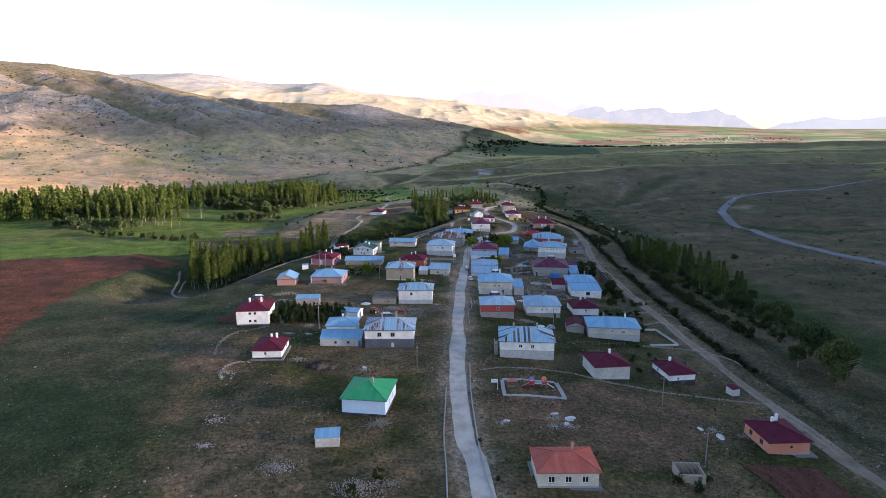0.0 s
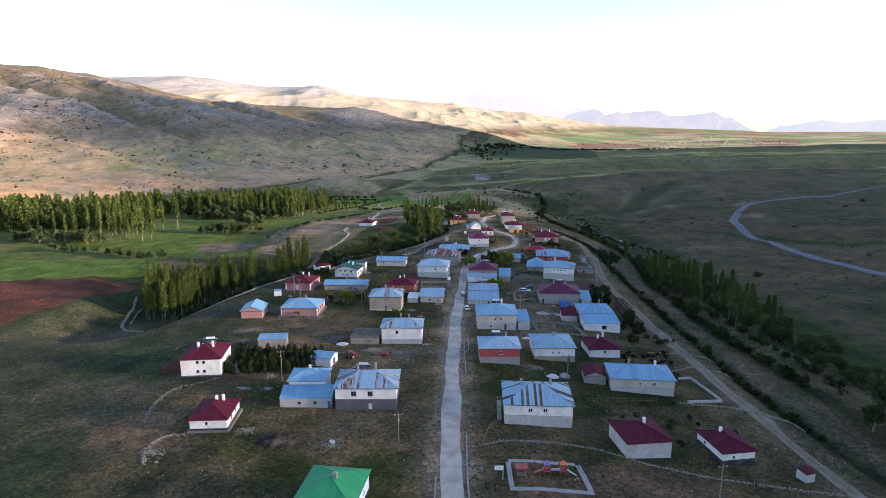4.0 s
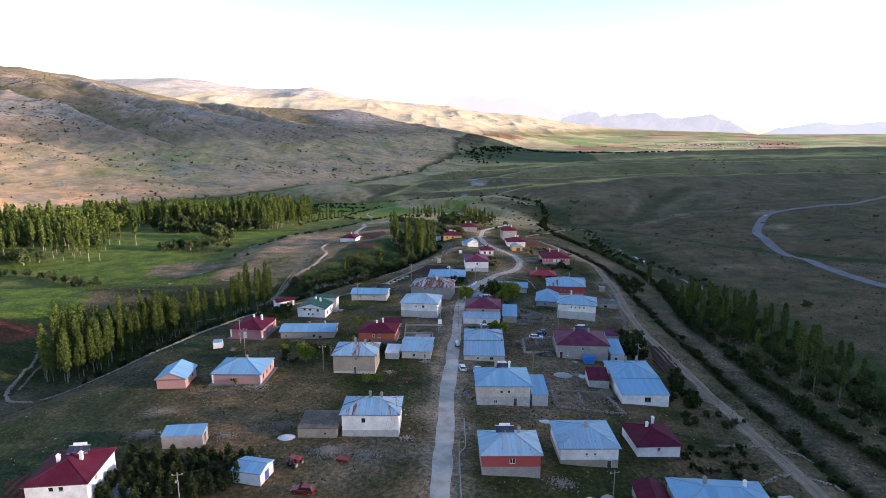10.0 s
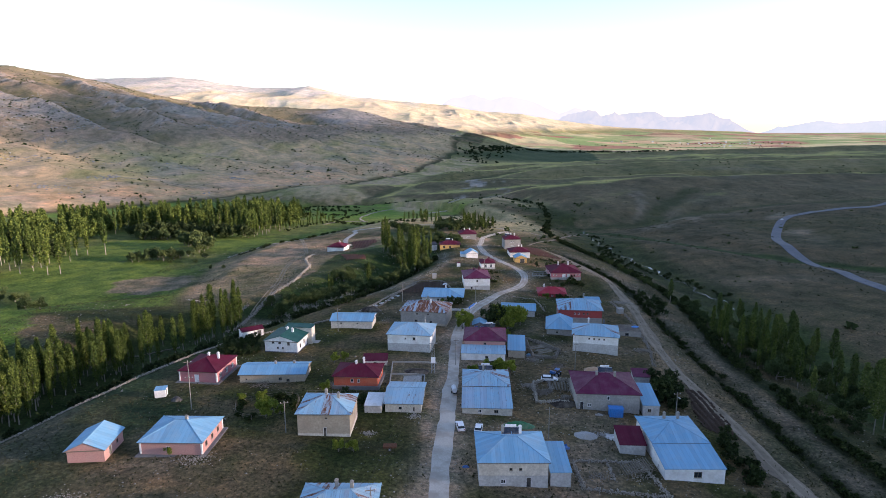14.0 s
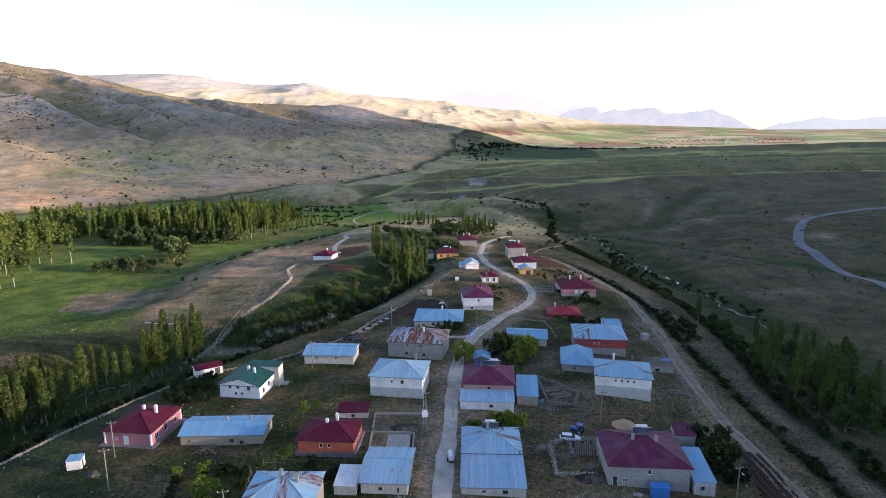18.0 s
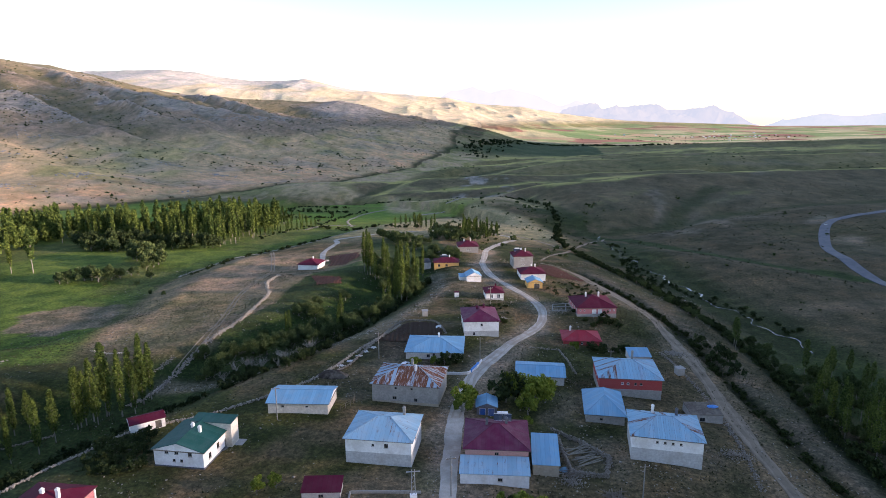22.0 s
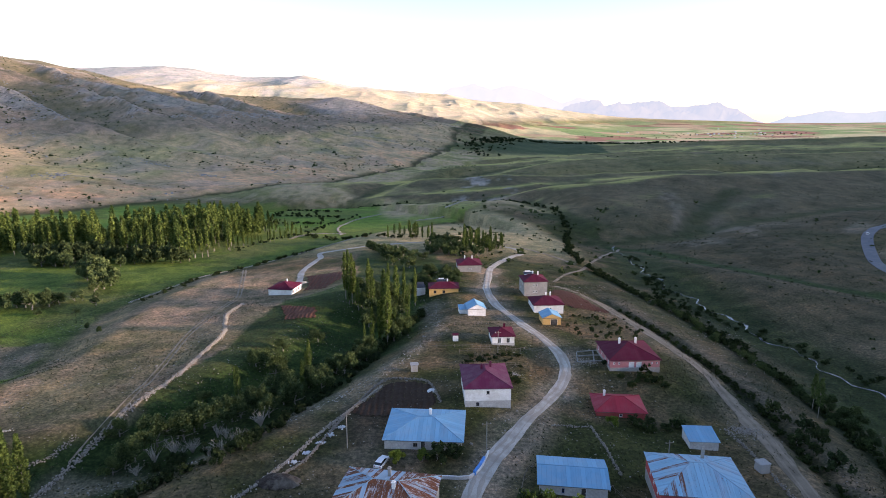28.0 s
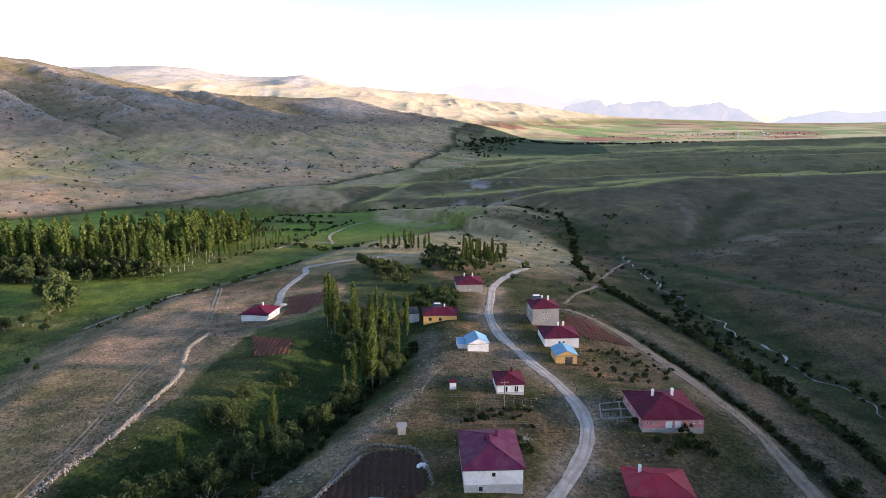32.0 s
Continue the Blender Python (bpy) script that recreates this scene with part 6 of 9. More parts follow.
        top = (lambda px, py: e + pitch * (ry - abs(py))) if lengthwise else (lambda px, py: e + pitch * (rx - abs(px)))
    else:
        rise = pitch * d
        roof_slope(root, [(-rx, -ry, e), (rx, -ry, e), (rx, ry, e + rise), (-rx, ry, e + rise)], mt, sheet, rng, pieces=pieces)
        bm = bmesh.new()
        k = pitch * (eave)
        for sx in (-1, 1):
            pts = [(sx * X, -Y, e), (sx * X, Y, e), (sx * X, Y, e + rise - k - 0.1)]
            solid(bm, pts if sx > 0 else pts[::-1], th)
        box(bm, -X, Y - th, e, X, Y, e + rise - k - 0.1)
        part("upper_wall", bm, M[o["wall"]], root)
        top = lambda px, py: e + pitch * (ry + py)
    if kind != "lean":
        part("soffit", boxes((-rx + 0.04, -ry + 0.04, e - 0.16, rx - 0.04, ry - 0.04, e - 0.035)), M[o.get("trim", "wood")], root)
    for cx, cy, cm in o.get("chimneys", ()):
        px, py = cx * rx, cy * ry
        chimney(root, px, py, top(px, py) - 0.3, e + rise + 0.6 if kind != "lean" else top(px, py) + 0.8, cm)
    if o.get("heater"):
        hx, hy = o["heater"]
        px, py = hx * rx, hy * ry
        q = pose(o["x"], o["y"], o["z"], 0, 0, o["turn"]) @ Vector((px, py, top(px, py) - 0.03))
        solar_heater(q.x, q.y, q.z, o["turn"])
    return root


def solar_heater(x, y, z, turn):
    r = thing("solar_water_heater", x, y, z, turn, "solar water heater with a white tank on a roof", "water heater", "solar water heaters")
    for s in (-0.95, 0.95):
        bm = bmesh.new()
        solid(bm, [(s - 0.9, -0.9, 0.35), (s + 0.9, -0.9, 0.35), (s + 0.9, 0.5, 1.15), (s - 0.9, 0.5, 1.15)], 0.08)
        c = part("collector", bm, M["solar"], r)
        for ry_, rz_ in ((-0.92, 0.36), (0.52, 1.16)):
            part("collector_rim", bars(((s - 0.9, ry_, rz_), (s + 0.9, ry_, rz_), 0.05)), M["tank"], c)
    part("tank", bars(((-1.1, 0.75, 1.35), (1.1, 0.75, 1.35), 0.28, 0.28, 12)), M["tank"], r)
    for sx in (-1.5, 1.5):
        part("leg", bars(((sx, 0.7, 0), (sx, 0.7, 1.15), 0.04)), M["steel"], r)
        part("leg", bars(((sx, -0.85, 0), (sx, -0.85, 0.4), 0.04)), M["steel"], r)
    for ry_, rz_ in ((0.7, 1.1), (-0.85, 0.3)):
        part("rail", bars(((-1.6, ry_, rz_), (1.6, ry_, rz_), 0.04)), M["steel"], r)


for spec in PLOTS:
    house(spec)

# ---- roads, tracks, water ----
ROAD = [(8.2, 20), (6.8, 96), (4.6, 116), (3.6, 138), (4.2, 167), (5.4, 199), (7, 232), (8.8, 262), (11.2, 290), (13.8, 322), (20, 347), (30, 366), (41, 385), (48, 401), (48, 419), (42, 442), (35.5, 466), (33.5, 486), (36, 512), (39.5, 540), (45, 560), (52, 577), (58.5, 590), (64, 600), (64, 616), (56, 632), (46, 640)]
ribbon("village_road", [(x, y, 3.9 if y < 330 else 3.3) for x, y in ROAD], 3.9, M["road"], 0.07, across=6, ragged=0.45, gap=2.4, label="worn pale village road winding uphill past the houses")
for shift in (-0.85, 0.85):
    ribbon("wheel_rut", [(x + shift, y, 0.55) for x, y in ROAD if y > 300], 0.55, M["rut"], 0.13, across=2, ragged=0.35, gap=0.9, label="darker wheel rut worn into the gravel road", category="track")
ribbon("hill_road", [(560, 790), (473, 745), (417, 715), (352, 686), (320, 663), (290, 620), (265, 575), (251, 532), (244, 494), (238, 450), (239, 415), (247, 380), (262, 320), (285, 240), (310, 150)], 7.0, M["asphalt"], 0.3, ragged=0.05, label="asphalt road bending over the hillside", gap=4)
ribbon("stream_track", [(92, 60), (84, 115), (80, 150), (78.5, 180), (77.5, 212), (78, 240), (77, 270), (77, 296), (80, 325), (85, 352), (87.5, 375), (88.5, 400), (87.5, 425), (84, 452), (76, 484), (66, 510)], 3.6, M["path"], 0.06, ragged=0.9, label="stony earth track above the stream")
for side, shift in (("near", -1.0), ("far", 1.0)):
    ribbon("wheel_track", [(84 + shift, 115), (80 + shift, 150), (78.5 + shift, 180), (77.5 + shift, 212), (78 + shift, 240), (77 + shift, 270), (77 + shift, 296), (80 + shift, 325), (85 + shift, 352), (87.5 + shift, 375), (88.5 + shift, 400), (87.5 + shift, 425), (84 + shift, 452), (76 + shift, 484)], 0.8, M["wheel"], 0.10, ragged=0.4, label="pale worn wheel track on the earth track", category="track")
for shift in (-0.75, 0.75):
    ribbon("slope_track", [(-68 + shift, 365), (-66.5 + shift, 392), (-68 + shift, 413), (-72 + shift, 440), (-72.5 + shift, 464), (-72 + shift, 491), (-80 + shift, 525), (-89 + shift, 558)], 0.55, M["wheel"], 0.05, ragged=0.25, label="faint wheel track on the brown slope", category="track", gap=1.2)
ribbon("house_track", [(-50, 512), (-52, 522), (-55, 546), (-53, 580), (-56, 600), (-40, 612), (-10, 630), (21, 638), (50, 640)], 3.2, M["track"], 0.06, ragged=0.4, label="pale gravel track to the lone house")
bed = [(float(np.interp(v, [404, 430, 470, 550, 608, 694], [149, 148, 142, 133, 136, 150])) + 2.2 * math.sin(v * 0.17) + 1.2 * math.sin(v * 0.47), v) for v in range(404, 720, 3)]
ribbon("stream", bed, 0.42, M["water"], 0.08, ragged=0.5, gap=0.8, label="narrow stream glinting in the valley bottom", category="water")

ribbon("field_path", [(68, 521), (80, 545), (92, 562), (112, 610), (154, 700)], 1.8, M["verge"], 0.05, ragged=0.4, label="faint earth path over the spur", gap=2)
ribbon("field_path", [(46, 640), (60, 640), (78, 610), (91, 575)], 1.8, M["verge"], 0.055, ragged=0.4, label="faint earth path over the spur", gap=2)

# ---- trees and bushes ----
def mesh_np(name, verts, faces, material, smooth=False):
    """A mesh of equal-sided faces from arrays."""
    me = bpy.data.meshes.new(name)
    k = faces.shape[1]
    me.vertices.add(len(verts))
    me.vertices.foreach_set("co", np.asarray(verts, np.float32).ravel())
    me.loops.add(faces.size)
    me.loops.foreach_set("vertex_index", faces.astype(np.int32).ravel())
    me.polygons.add(len(faces))
    me.polygons.foreach_set("loop_start", np.arange(0, faces.size, k, dtype=np.int32))
    if smooth:
        me.polygons.foreach_set("use_smooth", np.ones(len(faces), bool))
    me.update(calc_edges=True)
    me.materials.append(material)
    return me


def turned(rng, n):
    """Random rotations, as n x 3 x 3."""
    q = rng.normal(size=(n, 4))
    q /= np.linalg.norm(q, axis=1)[:, None]
    w, x, y, z = q.T
    return np.stack((1 - 2 * (y * y + z * z), 2 * (x * y - w * z), 2 * (x * z + w * y), 2 * (x * y + w * z), 1 - 2 * (x * x + z * z), 2 * (y * z - w * x), 2 * (x * z - w * y), 2 * (y * z + w * x), 1 - 2 * (x * x + y * y)), 1).reshape(n, 3, 3)


def repeat(proto, faces, centres, mats):
    """The prototype at every centre, turned and scaled by its matrix."""
    v = np.einsum("nij,kj->nki", mats, proto) + centres[:, None, :]
    f = faces[None] + (np.arange(len(centres)) * len(proto))[:, None, None]
    return v.reshape(-1, 3), f.reshape(-1, faces.shape[1])


LEAF = np.array([(-0.55, -0.36, 0.06), (0.58, -0.30, -0.06), (-0.02, 0.62, 0.05)])
SPRAY = np.array([[0, 1, 2]])


def crown_points(rng, n, shape):
    if shape == "poplar":
        s = rng.beta(1.25, 1.3, n)
        r = (0.22 + 0.78 * np.sin(np.pi * np.clip(s, 0, 1) ** 0.8) ** 0.75) * np.sqrt(rng.uniform(0.1, 1, n))
        a = rng.uniform(0, 2 * np.pi, n)
        lump = 1 + 0.42 * np.sin(3 * a + 9 * s + rng.uniform(0, 6)) * np.sin(17 * s + 2 * np.cos(a))
        return np.stack((r * lump * np.cos(a), r * lump * np.sin(a), s), 1)
    k = rng.integers(10, 15)
    lobes = np.stack((rng.normal(0, 0.42, k), rng.normal(0, 0.42, k), rng.uniform(0.28, 0.82, k)), 1)
    size = rng.uniform(0.24, 0.46, k)
    i = rng.integers(0, k, n)
    d = rng.normal(size=(n, 3))
    d /= np.linalg.norm(d, axis=1)[:, None]
    p = lobes[i] + d * (size[i] * rng.uniform(0.35, 1.05, n))[:, None] * np.array((1, 1, 0.62))
    p[:, 2] = np.clip(p[:, 2], 0.04, 1.15)
    return p


def tree_meshes(kind, seed, height, radius, leaves, leaf, bare, foliage, trunk_r):
    """One tree: its trunk with limbs, and its crown of many small leaf sprays."""
    rng = np.random.default_rng(seed)
    pts = crown_points(rng, leaves, kind) * np.array((radius, radius, height * (1 - bare))) + np.array((0, 0, height * bare))
    mats = turned(rng, leaves) * (leaf * rng.uniform(0.6, 1.35, leaves))[:, None, None]
    v, f = repeat(LEAF, SPRAY, pts, mats)
    crown = mesh_np("crown", v, f, foliage)
    bm = bmesh.new()
    top = height * (0.92 if kind == "poplar" else 0.55)
    bend = [Vector((rng.normal(0, 0.04) * radius * i, rng.normal(0, 0.04) * radius * i, top * i / 4)) for i in range(5)]
    for i in range(4):
        beam(bm, bend[i], bend[i + 1], trunk_r * (1 - 0.23 * i), trunk_r * (1 - 0.23 * (i + 1)))
    for i in range(6 if kind == "poplar" else 8):
        u = rng.uniform(0.25, 0.9)
        a = rng.uniform(0, 6.28)
        base = bend[0].lerp(bend[4], u * 0.9)
        out = radius * (0.55 if kind == "poplar" else 0.8)
        tip = base + Vector((out * math.cos(a), out * math.sin(a), (1.6 if kind == "poplar" else 0.45) * out))
        beam(bm, base, tip, trunk_r * 0.35, trunk_r * 0.1, 5)
    trunk = mesh_from("trunk", bm, M["bark"])
    return trunk, crown


def tree_kind(name, label, category, group, variants):
    made = []
    for trunk, crown in variants:
        made.append((trunk, crown))
    def plant(x, y, scale, turn, i, z=None, tall=1.0):
        trunk, crown = made[i % len(made)]
        root = thing(name, x, y, (gz(x, y) if z is None else z) - 0.1, turn, label, category, group)
        root.scale = (scale, scale, scale * tall)
        for nm, me in ((trunk.name.split(".")[0], trunk), (crown.name.split(".")[0], crown)):
            ob = new(nm, me)
            ob.parent = root
    return plant


def bare_shrub(seed):
    """A leafless shrub: thin stems fanning from the root, and a few dry sprays."""
    r = random.Random(seed)
    bm, tips = bmesh.new(), bmesh.new()
    for i in range(26):
        a, lean_, ln = r.uniform(0, 6.28), r.uniform(0.1, 0.75), r.uniform(2.0, 3.8)
        mid = Vector((math.cos(a) * lean_ * 0.4 * ln, math.sin(a) * lean_ * 0.4 * ln, 0.5 * ln))
        tip = Vector((math.cos(a + 0.2) * lean_ * ln, math.sin(a + 0.2) * lean_ * ln, ln * (1 - 0.2 * lean_)))
        beam(bm, (0, 0, 0), mid, 0.05, 0.035, 4)
        beam(bm, mid, tip, 0.035, 0.012, 4)
        for k in range(3):
            b = mid.lerp(tip, r.uniform(0.1, 0.9))
            beam(tips, b, b + Vector((r.uniform(-0.5, 0.5), r.uniform(-0.5, 0.5), r.uniform(0.3, 0.9))), 0.025, 0.008, 4)
    return mesh_from("stem_cluster", bm, M["deadwood"]), mesh_from("twig_cluster", tips, M["deadwood"])


poplar = tree_kind("poplar_tree", "slender green poplar tree with a pale trunk", "tree", "poplars", [tree_meshes("poplar", 100 + i, 15.0, 0.82 + 0.2 * (i % 3), 1700, 0.36, 0.09 + 0.06 * (i % 3), M["poplar"], 0.17) for i in range(6)])
poplar_far = tree_kind("poplar_tree", "slender green poplar tree with a pale trunk", "tree", "poplars", [tree_meshes("poplar", 300 + i, 15.0, 0.85 + 0.2 * (i % 3), 620, 0.60, 0.17 + 0.07 * (i % 3), M["poplar"], 0.17) for i in range(5)])
willow_far = tree_kind("willow_tree", "broad grey-green willow with a rounded crown", "tree", "willows", [tree_meshes("willow", 320 + i, 6.4, 3.4, 850, 0.74, 0.08, M["willow"], 0.26) for i in range(4)])
DARK_WILLOWS = []


def dark_willow(x, y, scale, turn, i, z=None, tall=1.0):
    DARK_WILLOWS.append((x, y, scale))

aspen = tree_kind("aspen_tree", "thin yellowish-green tree with a bare pale trunk", "tree", "thin trees by the stream", [tree_meshes("poplar", 140 + i, 14.0, 1.25, 1000, 0.42, 0.30, M["aspen"], 0.16) for i in range(3)])
willow = tree_kind("willow_tree", "broad grey-green willow with a rounded crown", "tree", "willows", [tree_meshes("willow", 160 + i, 6.4, 3.4, 3200, 0.36, 0.06, M["willow"], 0.26) for i in range(5)])
bush = tree_kind("bush", "dense dark green bush", "bush", "bushes", [tree_meshes("willow", 180 + i, 2.2, 1.25, 700, 0.27, 0.02, M["shrub"], 0.07) for i in range(4)])
fruit = tree_kind("fruit_tree", "fresh green fruit tree beside the houses", "tree", "fruit trees", [tree_meshes("willow", 200 + i, 4.2, 2.0, 1500, 0.33, 0.16, M["fresh"], 0.14) for i in range(3)])

sapling = tree_kind("sapling", "slim young fruit tree in a dense garden", "tree", "saplings", [tree_meshes("poplar", 240 + i, 4.2, 0.95, 420, 0.36, 0.05, M["shrub"], 0.06) for i in range(3)])
dead = tree_kind("bare_shrub", "leafless pale grey shrub with many upright stems", "shrub", "bare shrubs", [bare_shrub(220 + i) for i in range(3)])


def thicket(line, gap, spread, lo, hi, label, k=240):
    """A row of bushes grown into one another."""
    r = np.random.default_rng(int(abs(line[0][0] * 7 + line[0][1])))
    p = smooth_line(line, gap)[:, :2]
    p = p + r.normal(0, spread, p.shape)
    p = p[r.random(len(p)) < 0.88]
    z = ground_z(p[:, 0], p[:, 1])
    vs, fs, off = [], [], 0
    for (x, y), zz in zip(p, z):
        s = r.uniform(lo, hi)
        q = crown_points(r, k, "willow") * np.array((1.35, 1.35, 1.9)) * s + np.array((x, y, zz - 0.1))
        v, f = repeat(LEAF, SPRAY, q, turned(r, k) * (s * r.uniform(0.28, 0.55, k) * (240 / k) ** 0.4)[:, None, None])
        vs.append(v)
        fs.append(f + off)
        off += len(v)
    tagged(new("hedge", mesh_np("hedge", np.concatenate(vs), np.concatenate(fs), M["hedge"])), label, "hedge", kind="stuff")


def sow(plant, rng, poly, count, lo, hi, gap, tall=1.0):
    """Plants at random places inside a polygon, kept a gap apart."""
    xs, ys = [p[0] for p in poly], [p[1] for p in poly]
    kept = []
    for _ in range(count * 30):
        x, y = rng.uniform(min(xs), max(xs)), rng.uniform(min(ys), max(ys))
        if inside(poly, np.array([x]), np.array([y]))[0] and all((x - a) ** 2 + (y - b) ** 2 > gap * gap for a, b in kept):
            kept.append((x, y))
            plant(x, y, rng.uniform(lo, hi), rng.uniform(0, 360), len(kept) + int(x), None, tall * rng.uniform(0.92, 1.1))
            if len(kept) == count:
                break


def line_up(plant, rng, line, gap, spread, lo, hi):
    for i, p in enumerate(smooth_line(line, gap)):
        plant(p[0] + rng.normal(0, spread), p[1] + rng.normal(0, spread), rng.uniform(lo, hi), rng.uniform(0, 360), i)


rng = np.random.default_rng(7)
# the poplar block and the rows below the village
sow(poplar, rng, [(-113, 262), (-104, 260), (-100, 270), (-97, 294), (-88, 310), (-98, 322), (-110, 306), (-121, 288)], 96, 0.6, 1.2, 1.8)
line_up(poplar, rng, [(-91, 308), (-85, 319), (-80, 331), (-74, 338), (-66, 346)], 3.4, 1.8, 0.7, 1.25)
line_up(poplar, rng, [(-106, 318), (-98, 324), (-90, 334)], 3.4, 0.8, 0.62, 0.9)
line_up(poplar, rng, [(-80, 336), (-72, 344), (-67, 350)], 2.6, 1.0, 1.0, 1.35)
# trees between the lone house and the yellow house
for x, y, s in ((-4, 434, 1.05), (-6, 437, 0.85), (-9, 434, 0.7), (-11, 429, 0.55), (-3, 467, 1.0), (0, 468, 0.95), (-21, 476, 1.05), (-24, 479, 1.0), (-25, 410, 0.62), (-40, 392, 0.6), (-8, 470, 0.9), (-12, 466, 1.0), (-14, 473, 0.95), (2, 452, 0.8), (-22, 474, 1.15), (-20, 477, 0.9), (-4, 436, 1.25), (-7, 438, 0.8), (-2, 441, 0.6), (-10, 444, 0.6), (-26, 414, 0.55), (-42, 396, 0.5), (-7, 480, 0.85), (-15, 482, 0.9), (-18, 470, 0.7), (4, 474, 0.8)):
    poplar(x, y, s * 1.0, 40 * x, int(abs(x * 3 + y)), None, 1.3)
line_up(willow, rng, [(-58, 362), (-46, 378), (-32, 390), (-22, 404), (-13, 418), (-4, 432), (2, 446)], 3.2, 1.3, 0.6, 1.15)
line_up(willow, rng, [(-62, 378), (-51, 391), (-40, 412), (-28, 432)], 15, 1.5, 0.6, 0.95)
sow(willow, rng, [(-20, 458), (-2, 452), (2, 486), (-8, 500), (-20, 492)], 16, 0.8, 1.35, 3.2)
thicket([(-28, 404), (-18, 418), (-8, 428), (0, 444), (6, 462)], 1.5, 1.2, 0.8, 1.7, "dense green bushes along the ravine")
thicket([(-97, 256), (-90, 262), (-84, 271), (-79, 281), (-74, 293), (-69, 304), (-62, 318), (-52, 334), (-40, 350), (-28, 362), (-18, 386), (-6, 418)], 1.6, 0.9, 0.6, 1.3, "dense hedge of bushes below the village wall")
sow(willow, rng, [(8, 486), (22, 494), (24, 520), (12, 524), (4, 505)], 11, 0.7, 1.15, 3.0)
sow(poplar_far, rng, [(28, 585), (50, 588), (58, 630), (30, 634)], 26, 0.6, 0.95, 2.4)
sow(willow_far, rng, [(8, 575), (42, 580), (56, 622), (10, 632)], 32, 0.7, 1.2, 3.0)
sow(willow_far, rng, [(-24, 584), (-8, 545), (2, 536), (4, 560), (-14, 590)], 14, 0.6, 1.0, 3.0)
for x, y, s in ((-12, 655, 0.8), (-6, 668, 0.85), (-9, 660, 0.6), (-16, 660, 0.7), (-3, 662, 0.7)):
    aspen(x, y, s, 30 * x, int(abs(y)))
line_up(willow_far, rng, [(-30, 604), (-18, 590), (-6, 578), (4, 566)], 4.0, 1.2, 0.6, 0.95)
sow(poplar_far, rng, [(-20, 640), (12, 640), (10, 660), (-18, 662)], 10, 0.6, 0.85, 3.0)
for x, y, s in ((-35, 410, 1.5), (-38, 414, 1.2), (-33, 390, 1.3), (-19, 397, 1.4), (-15, 411, 1.3), (-30, 384, 1.2), (-49, 386, 0.9), (-36, 424, 0.9), (-39, 418, 0.8), (-29, 436, 0.6), (-25, 391, 1.5)):
    willow(x, y, 0.72 * s, 23 * x, int(abs(x + y)), None, 1.1)
for x, y, s in ((-24, 396, 0.75), (-26, 410, 0.55), (-11, 431, 0.4), (-9, 436, 0.4)):
    poplar(x, y, s, 40 * x, int(abs(x)))
line_up(dead, rng, [(-52, 362), (-44, 370), (-37, 375), (-30, 378)], 3.0, 1.3, 0.8, 1.3)
sow(dead, rng, [(-50, 358), (-34, 352), (-25, 362), (-30, 374), (-44, 370)], 6, 0.7, 1.1, 2.2)
sow(bush, rng, [(-52, 356), (-34, 350), (-24, 360), (-28, 372), (-46, 366)], 14, 0.8, 1.4, 2.2)
# the grove in the meadow: its near rows, tree by tree
for x, y, s in ((-204, 452, 1.0), (-199, 455, 0.95), (-221, 455, 0.9), (-225, 516, 1.05), (-218, 516, 1.0), (-207, 517, 1.1), (-140, 600, 1.15), (-136, 603, 1.05), (-144, 606, 0.95), (-249, 648, 0.95), (-252, 640, 1.0), (-273, 506, 1.0), (-268, 512, 1.05)):
    poplar_far(x, y, s * 1.5, 31 * x, int(abs(x)))
sow(poplar_far, rng, [(-262, 470), (-215, 460), (-205, 484), (-235, 520), (-320, 530), (-340, 500)], 40, 0.75, 1.5, 4.5)
sow(poplar_far, rng, [(-160, 612), (-130, 612), (-120, 670), (-150, 690), (-250, 670), (-270, 630)], 84, 0.85, 1.65, 3.0)
sow(dark_willow, rng, [(-330, 500), (-240, 490), (-225, 520), (-300, 560)], 26, 1.0, 1.9, 5.0)
sow(willow_far, rng, [(-310, 448), (-262, 440), (-232, 436), (-226, 450), (-290, 470)], 14, 0.9, 1.5, 5.0)
line_up(willow_far, rng, [(-250, 424), (-222, 412), (-196, 402), (-172, 384), (-152, 360)], 7.0, 1.6, 0.5, 0.9)
sow(dark_willow, rng, [(-236, 596), (-190, 592), (-136, 592), (-132, 612), (-240, 618)], 30, 1.1, 2.0, 4.5)
sow(willow_far, rng, [(-225, 580), (-190, 576), (-150, 590), (-150, 600), (-230, 600)], 12, 0.8, 1.3, 4.0)
sow(dark_willow, rng, [(-200, 640), (-150, 640), (-130, 690), (-190, 720), (-250, 690)], 22, 1.2, 2.0, 6.0)
sow(willow_far, rng, [(-178, 488), (-150, 496), (-152, 506), (-180, 500)], 9, 0.9, 1.3, 3.5)
sow(willow_far, rng, [(-172, 560), (-150, 525), (-142, 530), (-160, 566)], 8, 1.0, 1.6, 4.0)
sow(willow_far, rng, [(-165, 490), (-128, 455), (-122, 440), (-118, 470), (-140, 520)], 7, 0.3, 0.6, 5.0)
line_up(poplar_far, rng, [(-128, 640), (-118, 665), (-104, 690), (-90, 712)], 4.0, 2.0, 0.45, 0.75)
thicket([(-116, 500), (-112, 520), (-104, 548), (-94, 568), (-80, 602), (-66, 640)], 3.0, 2.0, 0.5, 1.2, "low bushes along the meadow wall")
sow(poplar_far, rng, [(-136, 740), (-108, 735), (-104, 752), (-132, 760)], 16, 0.5, 0.85, 2.6)
